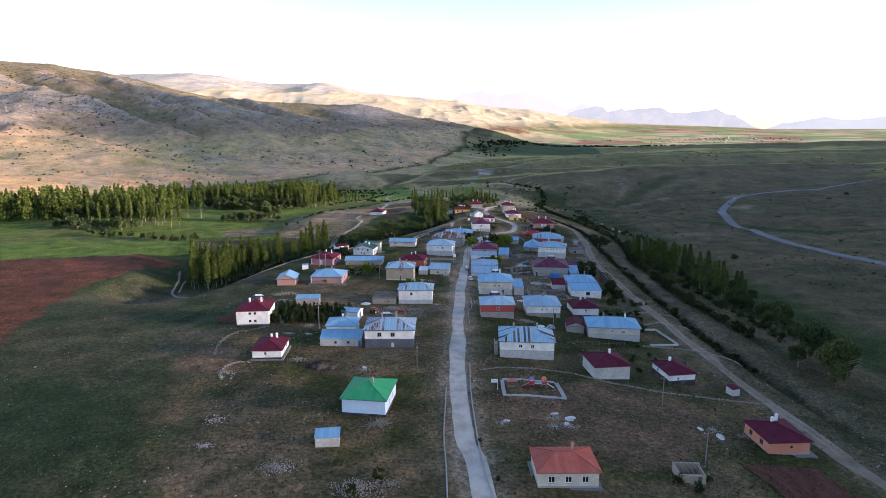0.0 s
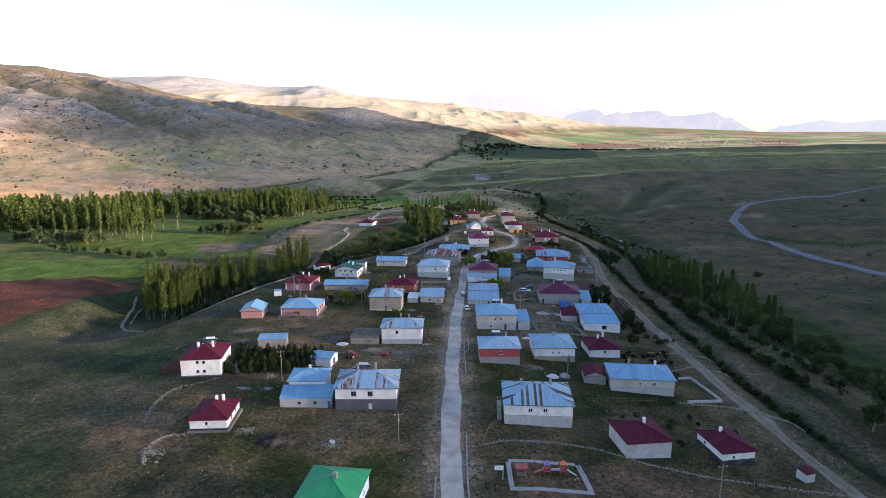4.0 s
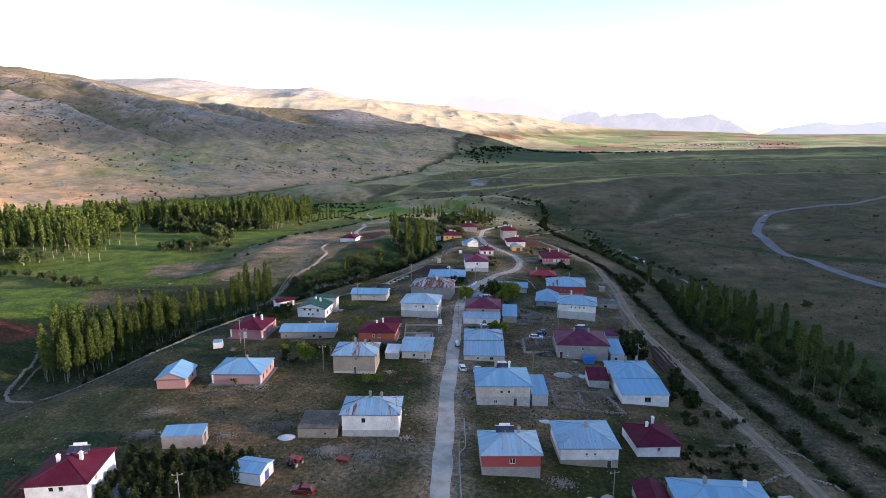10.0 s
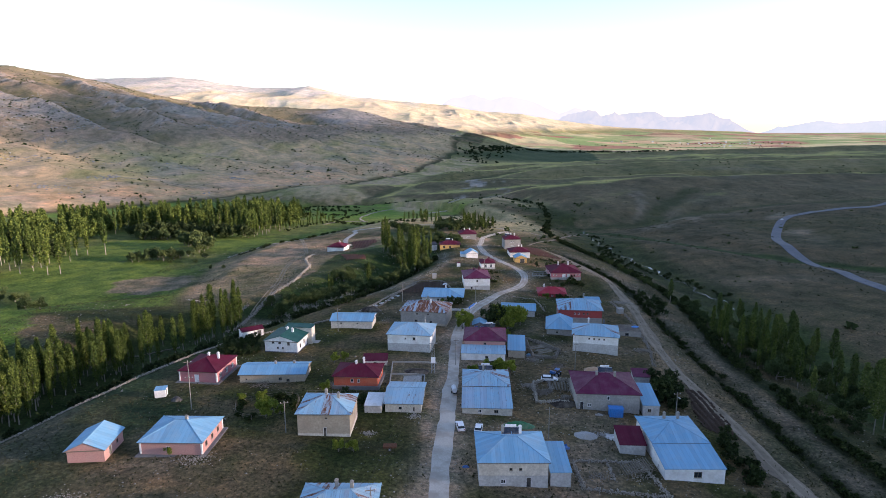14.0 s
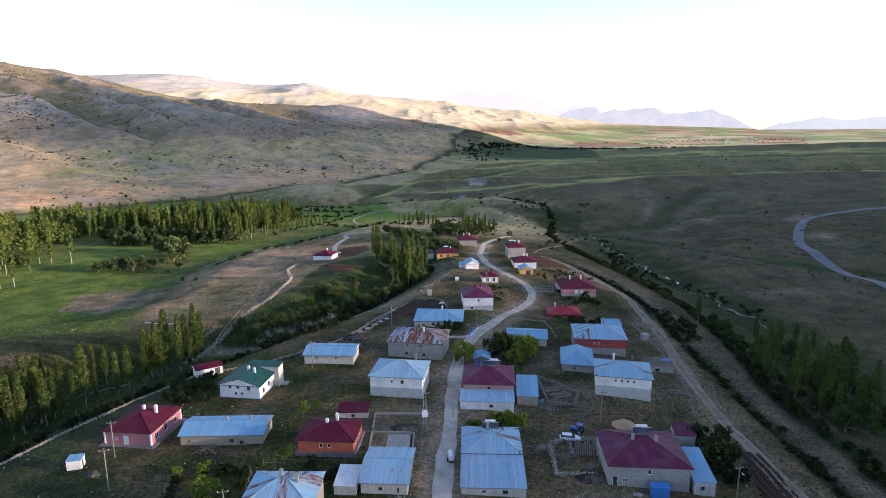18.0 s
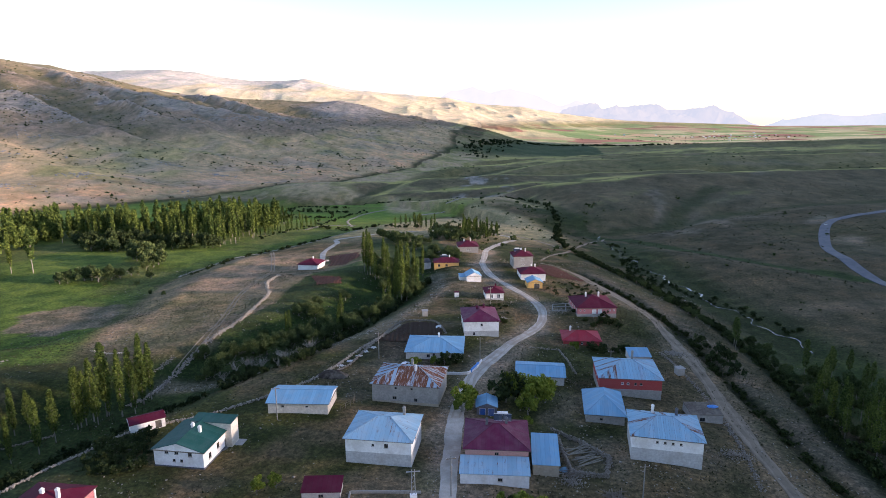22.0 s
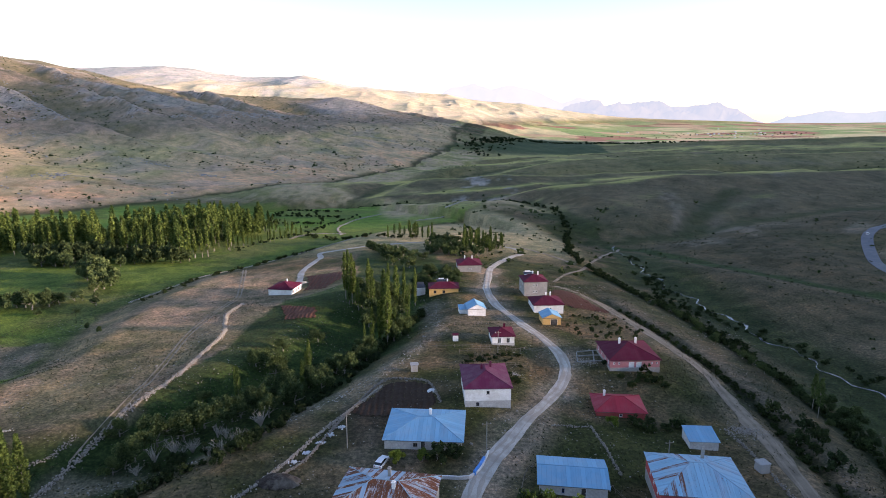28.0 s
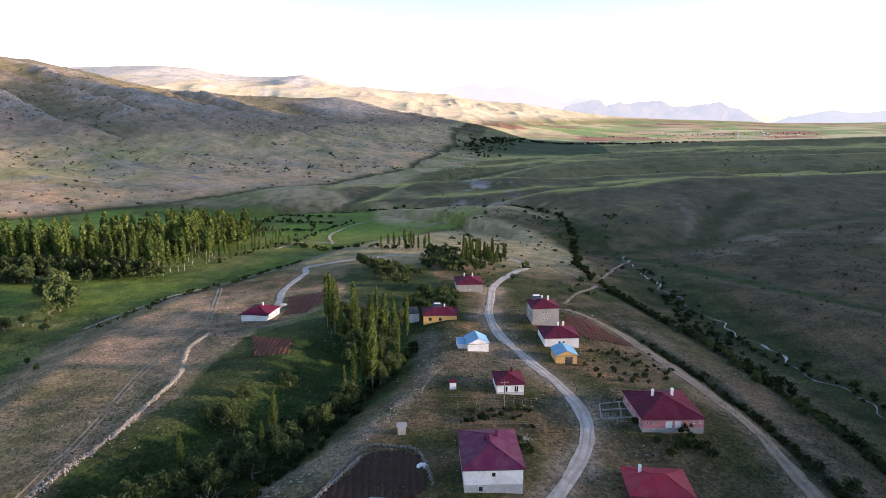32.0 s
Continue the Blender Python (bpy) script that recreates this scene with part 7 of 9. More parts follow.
sow(poplar_far, rng, [(-150, 800), (-140, 798), (-136, 812), (-148, 814)], 5, 0.6, 0.9, 2.6)
sow(dark_willow, rng, [(-170, 770), (-95, 760), (-80, 860), (-150, 900)], 16, 0.4, 0.9, 9.0)
thicket([(-165, 812), (-130, 806), (-96, 800)], 3.0, 1.4, 0.7, 1.5, "dark hedge across the far meadow", 90)
thicket([(-170, 868), (-130, 862), (-84, 850)], 3.0, 1.6, 0.7, 1.5, "dark hedge across the far meadow", 90)
thicket([(-190, 930), (-140, 920), (-90, 900)], 3.5, 1.8, 0.8, 1.6, "dark hedge across the far meadow", 90)
thicket([(-122, 640), (-112, 690), (-92, 740), (-84, 800), (-66, 860)], 4.0, 2.2, 0.5, 1.2, "low bushes along the far meadow wall", 90)
stone_rows = [[(-62, 720), (-72, 770), (-64, 830), (-44, 880)], [(-98, 700), (-88, 724), (-60, 728)]]
# along the stream
sow(poplar, rng, [(102, 300), (116, 290), (120, 330), (108, 345)], 16, 0.7, 1.05, 2.4)
sow(aspen, rng, [(112, 250), (142, 246), (150, 384), (128, 376), (110, 330)], 46, 0.65, 1.2, 3.2)
sow(willow, rng, [(106, 250), (146, 240), (152, 370), (122, 372), (106, 310)], 40, 0.6, 1.15, 3.6)
sow(willow, rng, [(118, 206), (146, 200), (150, 262), (122, 262)], 18, 0.8, 1.4, 4.2)
thicket(list(zip(HEDGE_X, HEDGE_Y))[1:], 1.5, 1.0, 0.7, 1.6, "hedge of dark bushes along the stream meadow")
line_up(willow, rng, [(112, 300), (110, 340), (118, 372), (124, 400)], 4.0, 1.5, 0.45, 0.8)
sow(bush, rng, [(88, 352), (98, 356), (106, 376), (96, 384)], 8, 1.0, 1.8, 2.4)
for x, y, s in ((112, 176, 1.4), (110, 158, 1.5), (116, 164, 1.35), (122, 150, 1.3), (104, 168, 0.9), (118, 184, 1.1)):
    willow(x, y, s, 17 * x, int(x), None, 1.35)
line_up(willow, rng, [(112, 368), (116, 400), (112, 430), (112, 470), (108, 500)], 6, 2.0, 0.35, 0.62)
thicket(list(zip(DITCH_X, DITCH_Y))[1:-1], 1.7, 0.8, 0.4, 1.05, "low dark bushes growing along the ditch")
line_up(bush, rng, [(112, 190), (112, 240), (108, 280)], 4.0, 1.5, 0.7, 1.4)
thicket([(120, 440), (122, 480), (122, 520), (130, 570)], 2.5, 3.5, 0.5, 1.4, "scattered bushes along the stream")
thicket([(143, 640), (131, 560), (131, 520), (139, 480), (151, 446), (155, 420)], 2.4, 2.6, 0.4, 1.1, "low willows growing along the stream", 160)
thicket([(100, 545), (96, 600), (110, 680), (128, 780), (125, 850), (90, 896)], 3.0, 1.5, 0.8, 1.8, "dark hedge line round the spur")
thicket([(40, 905), (0, 965), (-60, 985), (-120, 1000)], 5.0, 4.0, 1.0, 2.6, "dark bushes in the far gully")
thicket([(-90, 716), (-60, 690), (-30, 668), (10, 655), (40, 650)], 3.0, 3.0, 0.8, 1.8, "bushes round the far garden")
for x, y, s in ((114, 394, 0.75), (111, 387, 0.8)):
    aspen(x, y, s, 20, 1)
# gardens between the houses
sow(sapling, rng, [(-56, 188), (-36, 190), (-30, 200), (-34, 203), (-56, 203)], 110, 0.5, 0.9, 1.15)
for x, y, s in ((-33, 257, 1.35), (-30, 259, 0.6), (16.6, 327.5, 1.5), (15.5, 325, 1.2), (26.4, 331, 2.0), (33, 329, 1.9), (36, 331, 1.7), (31, 325, 1.3), (29, 332, 1.8), (30, 320, 0.6), (-14, 242, 0.7), (-11, 242, 0.75), (12, 353.5, 1.0), (15.7, 354, 0.9), (53, 372, 0.8), (-47.7, 240, 0.5), (-41, 266, 0.7), (-37, 267.5, 0.7), (70, 250, 0.9), (72, 253, 0.9), (69, 245, 0.8), (66, 193, 0.75), (4, 352, 0.8), (9, 353, 0.7), (17, 285, 0.9), (20.4, 286.4, 1.0), (24, 286.7, 1.1), (27, 285.5, 1.1), (22, 287.5, 0.9), (-23, 293, 0.8), (-20, 294.7, 0.8), (-22, 272, 0.7), (-16.6, 270, 0.6), (64, 274, 1.3), (67, 278, 1.3), (70, 282, 1.2), (66, 284, 1.1), (69, 276, 1.1)):
    (bush if (x + y) % 2 >= 1.2 or x > 60 else fruit)(x, y, s * (1.7 if (x + y) % 2 >= 1.2 or x > 60 else 1), 50 * x, int(abs(x)))
sow(bush, rng, [(20, 388.5), (34, 388.5), (34, 396), (20, 396)], 18, 0.4, 0.75, 1.2)
sow(bush, rng, [(56, 370), (68, 368), (70, 374), (58, 375)], 10, 0.6, 1.1, 1.6)
sow(bush, rng, [(62, 392), (74, 392), (74, 397), (62, 398)], 7, 0.7, 1.2, 1.8)
sow(bush, rng, [(60, 218), (78, 220), (80, 232), (64, 230)], 8, 0.5, 1.1, 2.0)
for x, y, s in ((-202, 588, 1.5), (-196, 584, 1.3), (-210, 590, 1.4), (-188, 590, 1.2), (-173, 560, 1.2), (-170, 552, 1.3), (-165, 546, 1.1), (-149, 523, 0.9), (-153, 502, 0.9), (-150, 508, 0.8), (-109, 453, 0.35)):
    willow(x, y, s, 19 * x, int(abs(x + y)))
thicket([(-41.5, 263.5), (-39, 258.5), (-36, 257)], 1.0, 0.6, 0.4, 0.9, "dark garden hedge inside a broken fence")
thicket([(-40, 266), (-35, 268), (-30, 268), (-28.5, 263.5)], 1.0, 0.7, 0.5, 1.0, "dark garden hedge inside a broken fence")
sow(bush, rng, [(57, 444), (82, 446), (84, 432), (60, 428)], 16, 0.35, 0.8, 2.2)
sow(bush, rng, [(-60, 301), (-59, 311), (-51, 315), (-47, 302), (-53, 298)], 26, 0.7, 1.3, 1.8)
sow(bush, rng, [(40, 148), (70, 160), (76, 176), (46, 178)], 14, 0.35, 0.8, 2.5)
sow(bush, rng, [(-22, 262), (-6, 263), (-8, 268), (-22, 268)], 8, 0.6, 1.0, 1.5)


def scattered(name, label, category, proto, faces, material, places, sizes, flat=1.0, seed=1, sink=0.1):
    """Many small alike things in one mesh."""
    r = np.random.default_rng(seed)
    z = ground_z(places[:, 0], places[:, 1])
    mats = turned(r, len(places)) * sizes[:, None, None]
    mats[:, 2, :] *= flat
    c = np.concatenate((places, (z + sizes * flat * 0.3 - sink * sizes)[:, None]), 1)
    v, f = repeat(proto, faces, c, mats)
    return tagged(new(name, mesh_np(name, v, f, material)), label, category, kind="stuff")


def grove_far():
    """The back of the grove, too deep to count."""
    r = np.random.default_rng(33)
    spots = []
    for poly, k in (([(-300, 520), (-255, 520), (-262, 640), (-160, 664), (-130, 690), (-170, 760), (-330, 720), (-420, 600), (-400, 500)], 520), ([(-150, 690), (-120, 720), (-150, 800), (-230, 790)], 100), ([(-420, 470), (-330, 480), (-300, 520), (-400, 560)], 80)):
        while k:
            x, y = r.uniform(-430, -100), r.uniform(450, 820)
            if inside(poly, np.array([x]), np.array([y]))[0]:
                spots.append((x, y))
                k -= 1
    spots = np.array(spots)
    z = ground_z(spots[:, 0], spots[:, 1])
    vs, fs, off = [], [], 0
    for (x, y), zz in zip(spots, z):
        h, wide = r.uniform(11, 24), r.random() < 0.24
        n = 260
        p = crown_points(r, n, "willow" if wide else "poplar") * (np.array((5.5, 5.5, 9.0)) if wide else np.array((2.1, 2.1, h * 0.88))) + np.array((x, y, zz + (0 if wide else h * 0.13)))
        v, f = repeat(LEAF, SPRAY, p, turned(r, n) * r.uniform(0.95, 1.8, n)[:, None, None])
        vs.append(v)
        fs.append(f + off)
        off += len(v)
    tagged(new("far_grove", mesh_np("far_grove", np.concatenate(vs), np.concatenate(fs), M["poplar"])), "dense far grove of poplars and willows", "woods", kind="stuff")
    vs, fs, off = [], [], 0
    for x, y, size in DARK_WILLOWS:
        p = crown_points(r, 700, "willow") * np.array((3.2, 3.2, 6.2)) * size + np.array((x, y, gz(x, y)))
        v, f = repeat(LEAF, SPRAY, p, turned(r, 700) * (size * r.uniform(0.4, 0.9, 700))[:, None, None])
        vs.append(v)
        fs.append(f + off)
        off += len(v)
    tagged(new("far_willows", mesh_np("far_willows", np.concatenate(vs), np.concatenate(fs), M["shrub"])), "dark rounded willows massed beneath the poplars", "woods", kind="stuff")


grove_far()
STONE = np.array([(1, 0, 0), (-1, 0.1, 0), (0, 1, 0.1), (0.1, -1, 0), (0, 0.1, 0.9), (0, 0, -0.9)]) * 0.5
STONE_F = np.array([(0, 2, 4), (2, 1, 4), (1, 3, 4), (3, 0, 4), (2, 0, 5), (1, 2, 5), (3, 1, 5), (0, 3, 5)])
BLADES = np.array([(-0.5, 0, 0), (0.5, 0, 0), (0.15, 0.1, 1), (0, -0.5, 0), (0, 0.5, 0), (-0.15, 0, 0.9)])
BLADES_F = np.array([(0, 1, 2), (3, 4, 5)])


def spread(seed, n, x0, x1, y0, y1, keep):
    r = np.random.default_rng(seed)
    p = np.stack((r.uniform(x0, x1, n), r.uniform(y0, y1, n)), 1)
    return p[keep(p[:, 0], p[:, 1], r)]


def clear_of_road(x, y, r):
    centre = np.interp(y, [96, 138, 199, 262, 322, 347, 366, 385, 401, 419, 442, 466, 486, 527], [6.5, 3.5, 5.2, 8.6, 13.6, 20, 30, 41, 48, 48, 42, 35.5, 33.5, 40])
    ok = np.abs(x - centre) > 3.2
    for s in PLOTS:
        a = radians(-s["turn"])
        dx, dy = x - s["x"], y - s["y"]
        ok &= (np.abs(dx * math.cos(a) - dy * math.sin(a)) > s["w"] / 2) | (np.abs(dx * math.sin(a) + dy * math.cos(a)) > s["d"] / 2)
    return ok


def patchy(x, y, r):
    return clear_of_road(x, y, r) & (fbm(x, y, 16, 3, 5) + 0.7 * r.uniform(-1, 1, len(x)) > 0.45)


p = spread(1, 75000, -140, 135, 88, 520, lambda x, y, r: patchy(x, y, r) & (r.random(len(x)) < 1 - 0.8 * step(-45, -75, x) * step(330, 300, y)))
scattered("field_stones", "scattered pale field stones", "stones", STONE, STONE_F, M["stone"], p, np.random.default_rng(2).gamma(1.6, 0.10, len(p)) + 0.06, 0.6, 3)
p = spread(4, 130000, -150, 150, 88, 520, lambda x, y, r: clear_of_road(x, y, r) & (fbm(x, y, 22, 3, 15) + 0.8 * r.uniform(-1, 1, len(x)) > 0.1))


def tufts(places, seed):
    r = np.random.default_rng(seed)
    a, s = r.uniform(0, 6.28, len(places)), r.uniform(0.16, 0.5, len(places))
    m = np.zeros((len(places), 3, 3))
    m[:, 0, 0], m[:, 0, 1], m[:, 1, 0], m[:, 1, 1], m[:, 2, 2] = s * np.cos(a), -s * np.sin(a), s * np.sin(a), s * np.cos(a), s * r.uniform(0.5, 1.1, len(places))
    z = ground_z(places[:, 0], places[:, 1])
    v, f = repeat(BLADES, BLADES_F, np.concatenate((places, z[:, None] - 0.03), 1), m)
    tagged(new("grass_tufts", mesh_np("grass_tufts", v, f, M["grass"])), "dry grass tufts on stony ground", "grass", kind="stuff")


tufts(p, 6)


def hill_shrubs():
    r = np.random.default_rng(12)
    spots = np.concatenate((np.stack((r.uniform(-1700, 100, 26000), r.uniform(850, 2900, 26000)), 1), np.stack((r.uniform(150, 1300, 1700), r.uniform(300, 1900, 1700)), 1), np.stack((r.uniform(20, 140, 260), r.uniform(540, 880, 260)), 1)))
    foot = mountain_foot(spots[:, 0], spots[:, 1])
    clump = fbm(spots[:, 0], spots[:, 1], 130, 3, 77)
    left = (spots[:, 0] < foot - 10) & (clump + r.uniform(-0.8, 0.8, len(spots)) > 0.15)
    right = (spots[:, 0] > 20) & (spots[:, 1] < 1900) & (clump + r.uniform(-0.7, 0.7, len(spots)) > 0.2) & (spots[:, 0] > foot + 100)
    spots = spots[left | right]
    z = ground_z(spots[:, 0], spots[:, 1])
    n = 7
    c = np.repeat(np.concatenate((spots, z[:, None]), 1), n, 0)
    size = np.repeat(r.gamma(3.0, 0.36, len(spots)) + 0.35, n)
    d = r.normal(size=(len(c), 3)) * np.array((0.45, 0.45, 0.22)) + np.array((0, 0, 0.28))
    v, f = repeat(LEAF, SPRAY, c + d * size[:, None], turned(r, len(c)) * (size * 0.95)[:, None, None])
    tagged(new("hill_shrubs", mesh_np("hill_shrubs", v, f, M["shrub"])), "dark thorn shrubs dotted over the hillsides", "shrubs", kind="stuff")


hill_shrubs()


def slope_scrub():
    r = np.random.default_rng(44)
    p = np.stack((r.uniform(150, 520, 30000), r.uniform(180, 900, 30000)), 1)
    edge = np.interp(p[:, 1], [100, 300, 430, 470, 550, 608, 700, 770, 860], [165, 146, 146, 142, 136, 142, 150, 140, 100])
    p = p[(p[:, 0] > edge + 14) & (fbm(p[:, 0], p[:, 1], 40, 3, 45) + r.uniform(-0.8, 0.8, len(p)) > 0.05)]
    size = np.repeat(r.gamma(2.2, 0.16, len(p)) + 0.15, 2)
    c = np.repeat(np.concatenate((p, ground_z(p[:, 0], p[:, 1])[:, None]), 1), 2, 0) + r.normal(0, 0.3, (2 * len(p), 3)) * np.array((1, 1, 0.2))
    c[:, 2] += 0.2 * size
    v, f = repeat(LEAF, SPRAY, c, turned(r, len(c)) * size[:, None, None])
    tagged(new("slope_scrub", mesh_np("slope_scrub", v, f, M["grass"])), "low dry scrub dotted over the slope above the stream", "scrub", kind="stuff")


slope_scrub()


def far_town():
    """A small town on the far plain, each house a few metres of white wall and pale roof."""
    r = random.Random(9)
    for k in range(30):
        x, y = 1640 + r.gauss(0, 260), 3560 + r.gauss(0, 150)
        w, d, h = r.uniform(7, 12), r.uniform(6, 9), r.uniform(3, 5)
        root = thing("town_house", x, y, gz(x, y) - 0.5, r.uniform(0, 90), "small pale house in the far town", "house", "houses of the far town")
        part("wall", boxes((-w / 2, -d / 2, 0, w / 2, d / 2, h)), M["cream"], root)
        bm = bmesh.new()
        solid(bm, [(-w / 2 - 0.4, -d / 2 - 0.4, h), (w / 2 + 0.4, -d / 2 - 0.4, h), (w / 2 + 0.4, 0, h + 2), (-w / 2 - 0.4, 0, h + 2)], 0.2)
        solid(bm, [(w / 2 + 0.4, d / 2 + 0.4, h), (-w / 2 - 0.4, d / 2 + 0.4, h), (-w / 2 - 0.4, 0, h + 2), (w / 2 + 0.4, 0, h + 2)], 0.2)
        part("roof", bm, M["zinc_piece"], root)


far_town()
thicket([(1150, 3420), (1400, 3480), (1700, 3500), (2050, 3540)], 16.0, 70.0, 1.5, 3.0, "dark trees round the far town", 30)
thicket([(700, 3150), (1100, 3180), (1600, 3200), (2100, 3180)], 22.0, 40.0, 1.2, 2.6, "tree line across the far plain", 30)
thicket([(110, 2080), (200, 2260), (330, 2420), (520, 2520), (760, 2560), (1050, 2580)], 4.0, 22.0, 2.0, 4.5, "dark far trees along the valley bottom", 60)
thicket([(120, 1900), (160, 2100), (260, 2300)], 5.0, 26.0, 1.8, 4.0, "dark far trees along the valley bottom", 60)


def outcrops():
    """Crags along the spurs of the mountain, on the bench and along its foot."""
    r = np.random.default_rng(21)
    p = np.stack((r.uniform(-1700, 50, 90000), r.uniform(1000, 2750, 90000)), 1)
    x, y = p[:, 0], p[:, 1]
    d, h = along(CREST, x, y)[0], land(x, y)
    seam = 1 - np.abs(value_noise((0.45 * x + 0.9 * y + 60 * value_noise(x / 200, y / 200, 62)) / 120, (0.9 * x - 0.45 * y) / 520, 63)) * 2
    crag = (h > 62) & (d > 15) & (0.5 * down_ribs(x, y)[0] + seam + 0.7 * fbm(x, y, 80, 3, 8) + r.uniform(-0.25, 0.25, len(p)) > 1.25) & (x < -380)
    knoll = (np.hypot(x + 300, 0.7 * (y - 2510)) < 130) & (fbm(x, y, 60, 3, 9) + r.uniform(-0.5, 0.5, len(p)) > 0.0)
    foot = mountain_foot(x, y)
    low = (y < 1500) & (np.abs(foot - 26 - x) < 22) & (fbm(x, y, 70, 3, 18) > 0.4) & (r.random(len(p)) < 0.3)
    clumps = [np.array(c) + r.normal(0, 1, (n, 2)) * np.array(w) for c, n, w in (((-656, 1126), 60, (26, 9)), ((-479, 1033), 50, (17, 8)), ((-560, 1180), 30, (24, 8)), ((-326, 1148), 46, (17, 6)), ((-520, 960), 60, (22, 8)), ((-430, 1200), 26, (20, 8)), ((-700, 1300), 36, (30, 12)), ((-395, 1330), 26, (24, 9)), ((-250, 1260), 24, (20, 8)))]
    p = np.concatenate([p[crag | knoll | low]] + clumps)
    scattered("rock_outcrops", "grey limestone crags on the mountainside", "rocks", STONE, STONE_F, M["rock"], p, r.gamma(2.0, 1.7, len(p)) + 1.8, 0.9, 9, 0.5)


outcrops()

# ---- walls, fences, poles, vehicles and clutter ----
def stone_wall(points, height, width, seed, label="dry stone field wall", size=0.34, square=False):
    """A dry wall of loose stones heaped along a line."""
    r = np.random.default_rng(seed)
    line = smooth_line(points, size * 0.8)
    if square:
        line = np.concatenate([np.linspace(a, b, max(2, int(math.dist(a, b) / size / 0.8))) for a, b in zip(points[:-1], points[1:])])
    rows = max(2, int(height / (size * 0.55)))
    c, s = [], []
    for k in range(rows):
        w = width * (1 - 0.55 * k / rows)
        for rep_ in range(2 if k < rows - 1 else 1):
            j = np.stack((line[:, 0] + r.normal(0, w * 0.42, len(line)), line[:, 1] + r.normal(0, w * 0.42, len(line))), 1)
            z = ground_z(j[:, 0], j[:, 1]) + size * 0.2 + k * size * 0.5
            c.append(np.concatenate((j, z[:, None]), 1))
            s.append(size * r.uniform(0.6, 1.5, len(line)))
    c, s = np.concatenate(c), np.concatenate(s)
    keep = r.random(len(c)) < 0.85
    c, s = c[keep], s[keep]
    v, f = repeat(STONE, STONE_F, c, turned(r, len(c)) * s[:, None, None])
    x0, y0 = points[0][:2]
    root = thing("stone_wall", x0, y0, gz(x0, y0), 0, label, "wall", "stone walls", "structure")
    ob = new("stones", mesh_np("stones", v - np.array((x0, y0, gz(x0, y0))), f, M["stone"]))
    ob.parent = root
    tagged(ob, kind="stuff")


def heap(x, y, radius, height, count, seed, material, size, name, label, category):
    r = np.random.default_rng(seed)
    q = np.abs(r.normal(0, 0.5, count)) ** 0.8
    a = r.uniform(0, 6.28, count)
    px, py = x + radius * q * np.cos(a), y + radius * 0.7 * q * np.sin(a)
    z = ground_z(px, py) + height * np.clip(1 - q * q, 0, 1) * r.uniform(0.2, 1, count)
    v, f = repeat(STONE, STONE_F, np.stack((px, py, z), 1), turned(r, count) * (size * r.uniform(0.5, 1.6, count))[:, None, None])
    tagged(new(name, mesh_np(name, v, f, material)), label, category, kind="stuff")


def mound(x, y, rx, ry, h, material, name, label, category, seed=0, turn=0):
    """A rounded, uneven pile."""
    bm = bmesh.new()
    rings = []
    for i in range(7):
        u = i / 6
        ring = []
        for k in range(18):
            a = 2 * math.pi * k / 18
            w = (1 - u) * (1 + 0.22 * noise.noise(Vector((3 * math.cos(a) + seed, 3 * math.sin(a), u * 2))))
            ring.append(bm.verts.new((rx * w * math.cos(a), ry * w * math.sin(a), h * (1 - (1 - u) ** 2) * (1 + 0.18 * noise.noise(Vector((5 * math.cos(a) * w, 5 * math.sin(a) * w, seed)))) - 0.15)))
        rings.append(ring)
    for a, b in zip(rings[:-1], rings[1:]):
        for k in range(18):
            bm.faces.new((a[k], a[(k + 1) % 18], b[(k + 1) % 18], b[k]))
    bmesh.ops.remove_doubles(bm, verts=bm.verts, dist=0.01)
    return whole(name, bm, M[material], x, y, gz(x, y), turn, label, category)


def plot_of_soil(poly, material, name, label, furrow=0.9, along_y=True, seed=1):
    """A tilled patch with furrows, as a sheet just above the ground."""
    xs, ys = [p[0] for p in poly], [p[1] for p in poly]
    gx, gy = np.arange(min(xs), max(xs), 0.45), np.arange(min(ys), max(ys), 0.45)
    x, y = np.meshgrid(gx, gy)
    r = np.random.default_rng(seed)
    jx, jy = x + r.normal(0, 0.1, x.shape), y + r.normal(0, 0.1, x.shape)
    s = np.sin(2 * np.pi * ((x if along_y else y) + 0.35 * fbm(x, y, 7, 2, seed)) / furrow)
    z = ground_z(jx, jy) + 0.16 + 0.16 * s + 0.04 * r.normal(size=x.shape)
    keep = inside(poly, x + 0.6 * fbm(x, y, 3, 2, 3), y + 0.6 * fbm(x, y, 3, 2, 4))
    i = np.arange(x.size).reshape(x.shape)
    q = np.stack((i[:-1, :-1], i[:-1, 1:], i[1:, 1:], i[1:, :-1]), -1).reshape(-1, 4)
    q = q[keep[:-1, :-1].ravel()]
    used, inv = np.unique(q, return_inverse=True)
    v = np.stack((jx, jy, z), -1).reshape(-1, 3)[used]
    tagged(new(name, mesh_np(name, v, inv.reshape(-1, 4), M[material])), label, "soil", kind="structure")


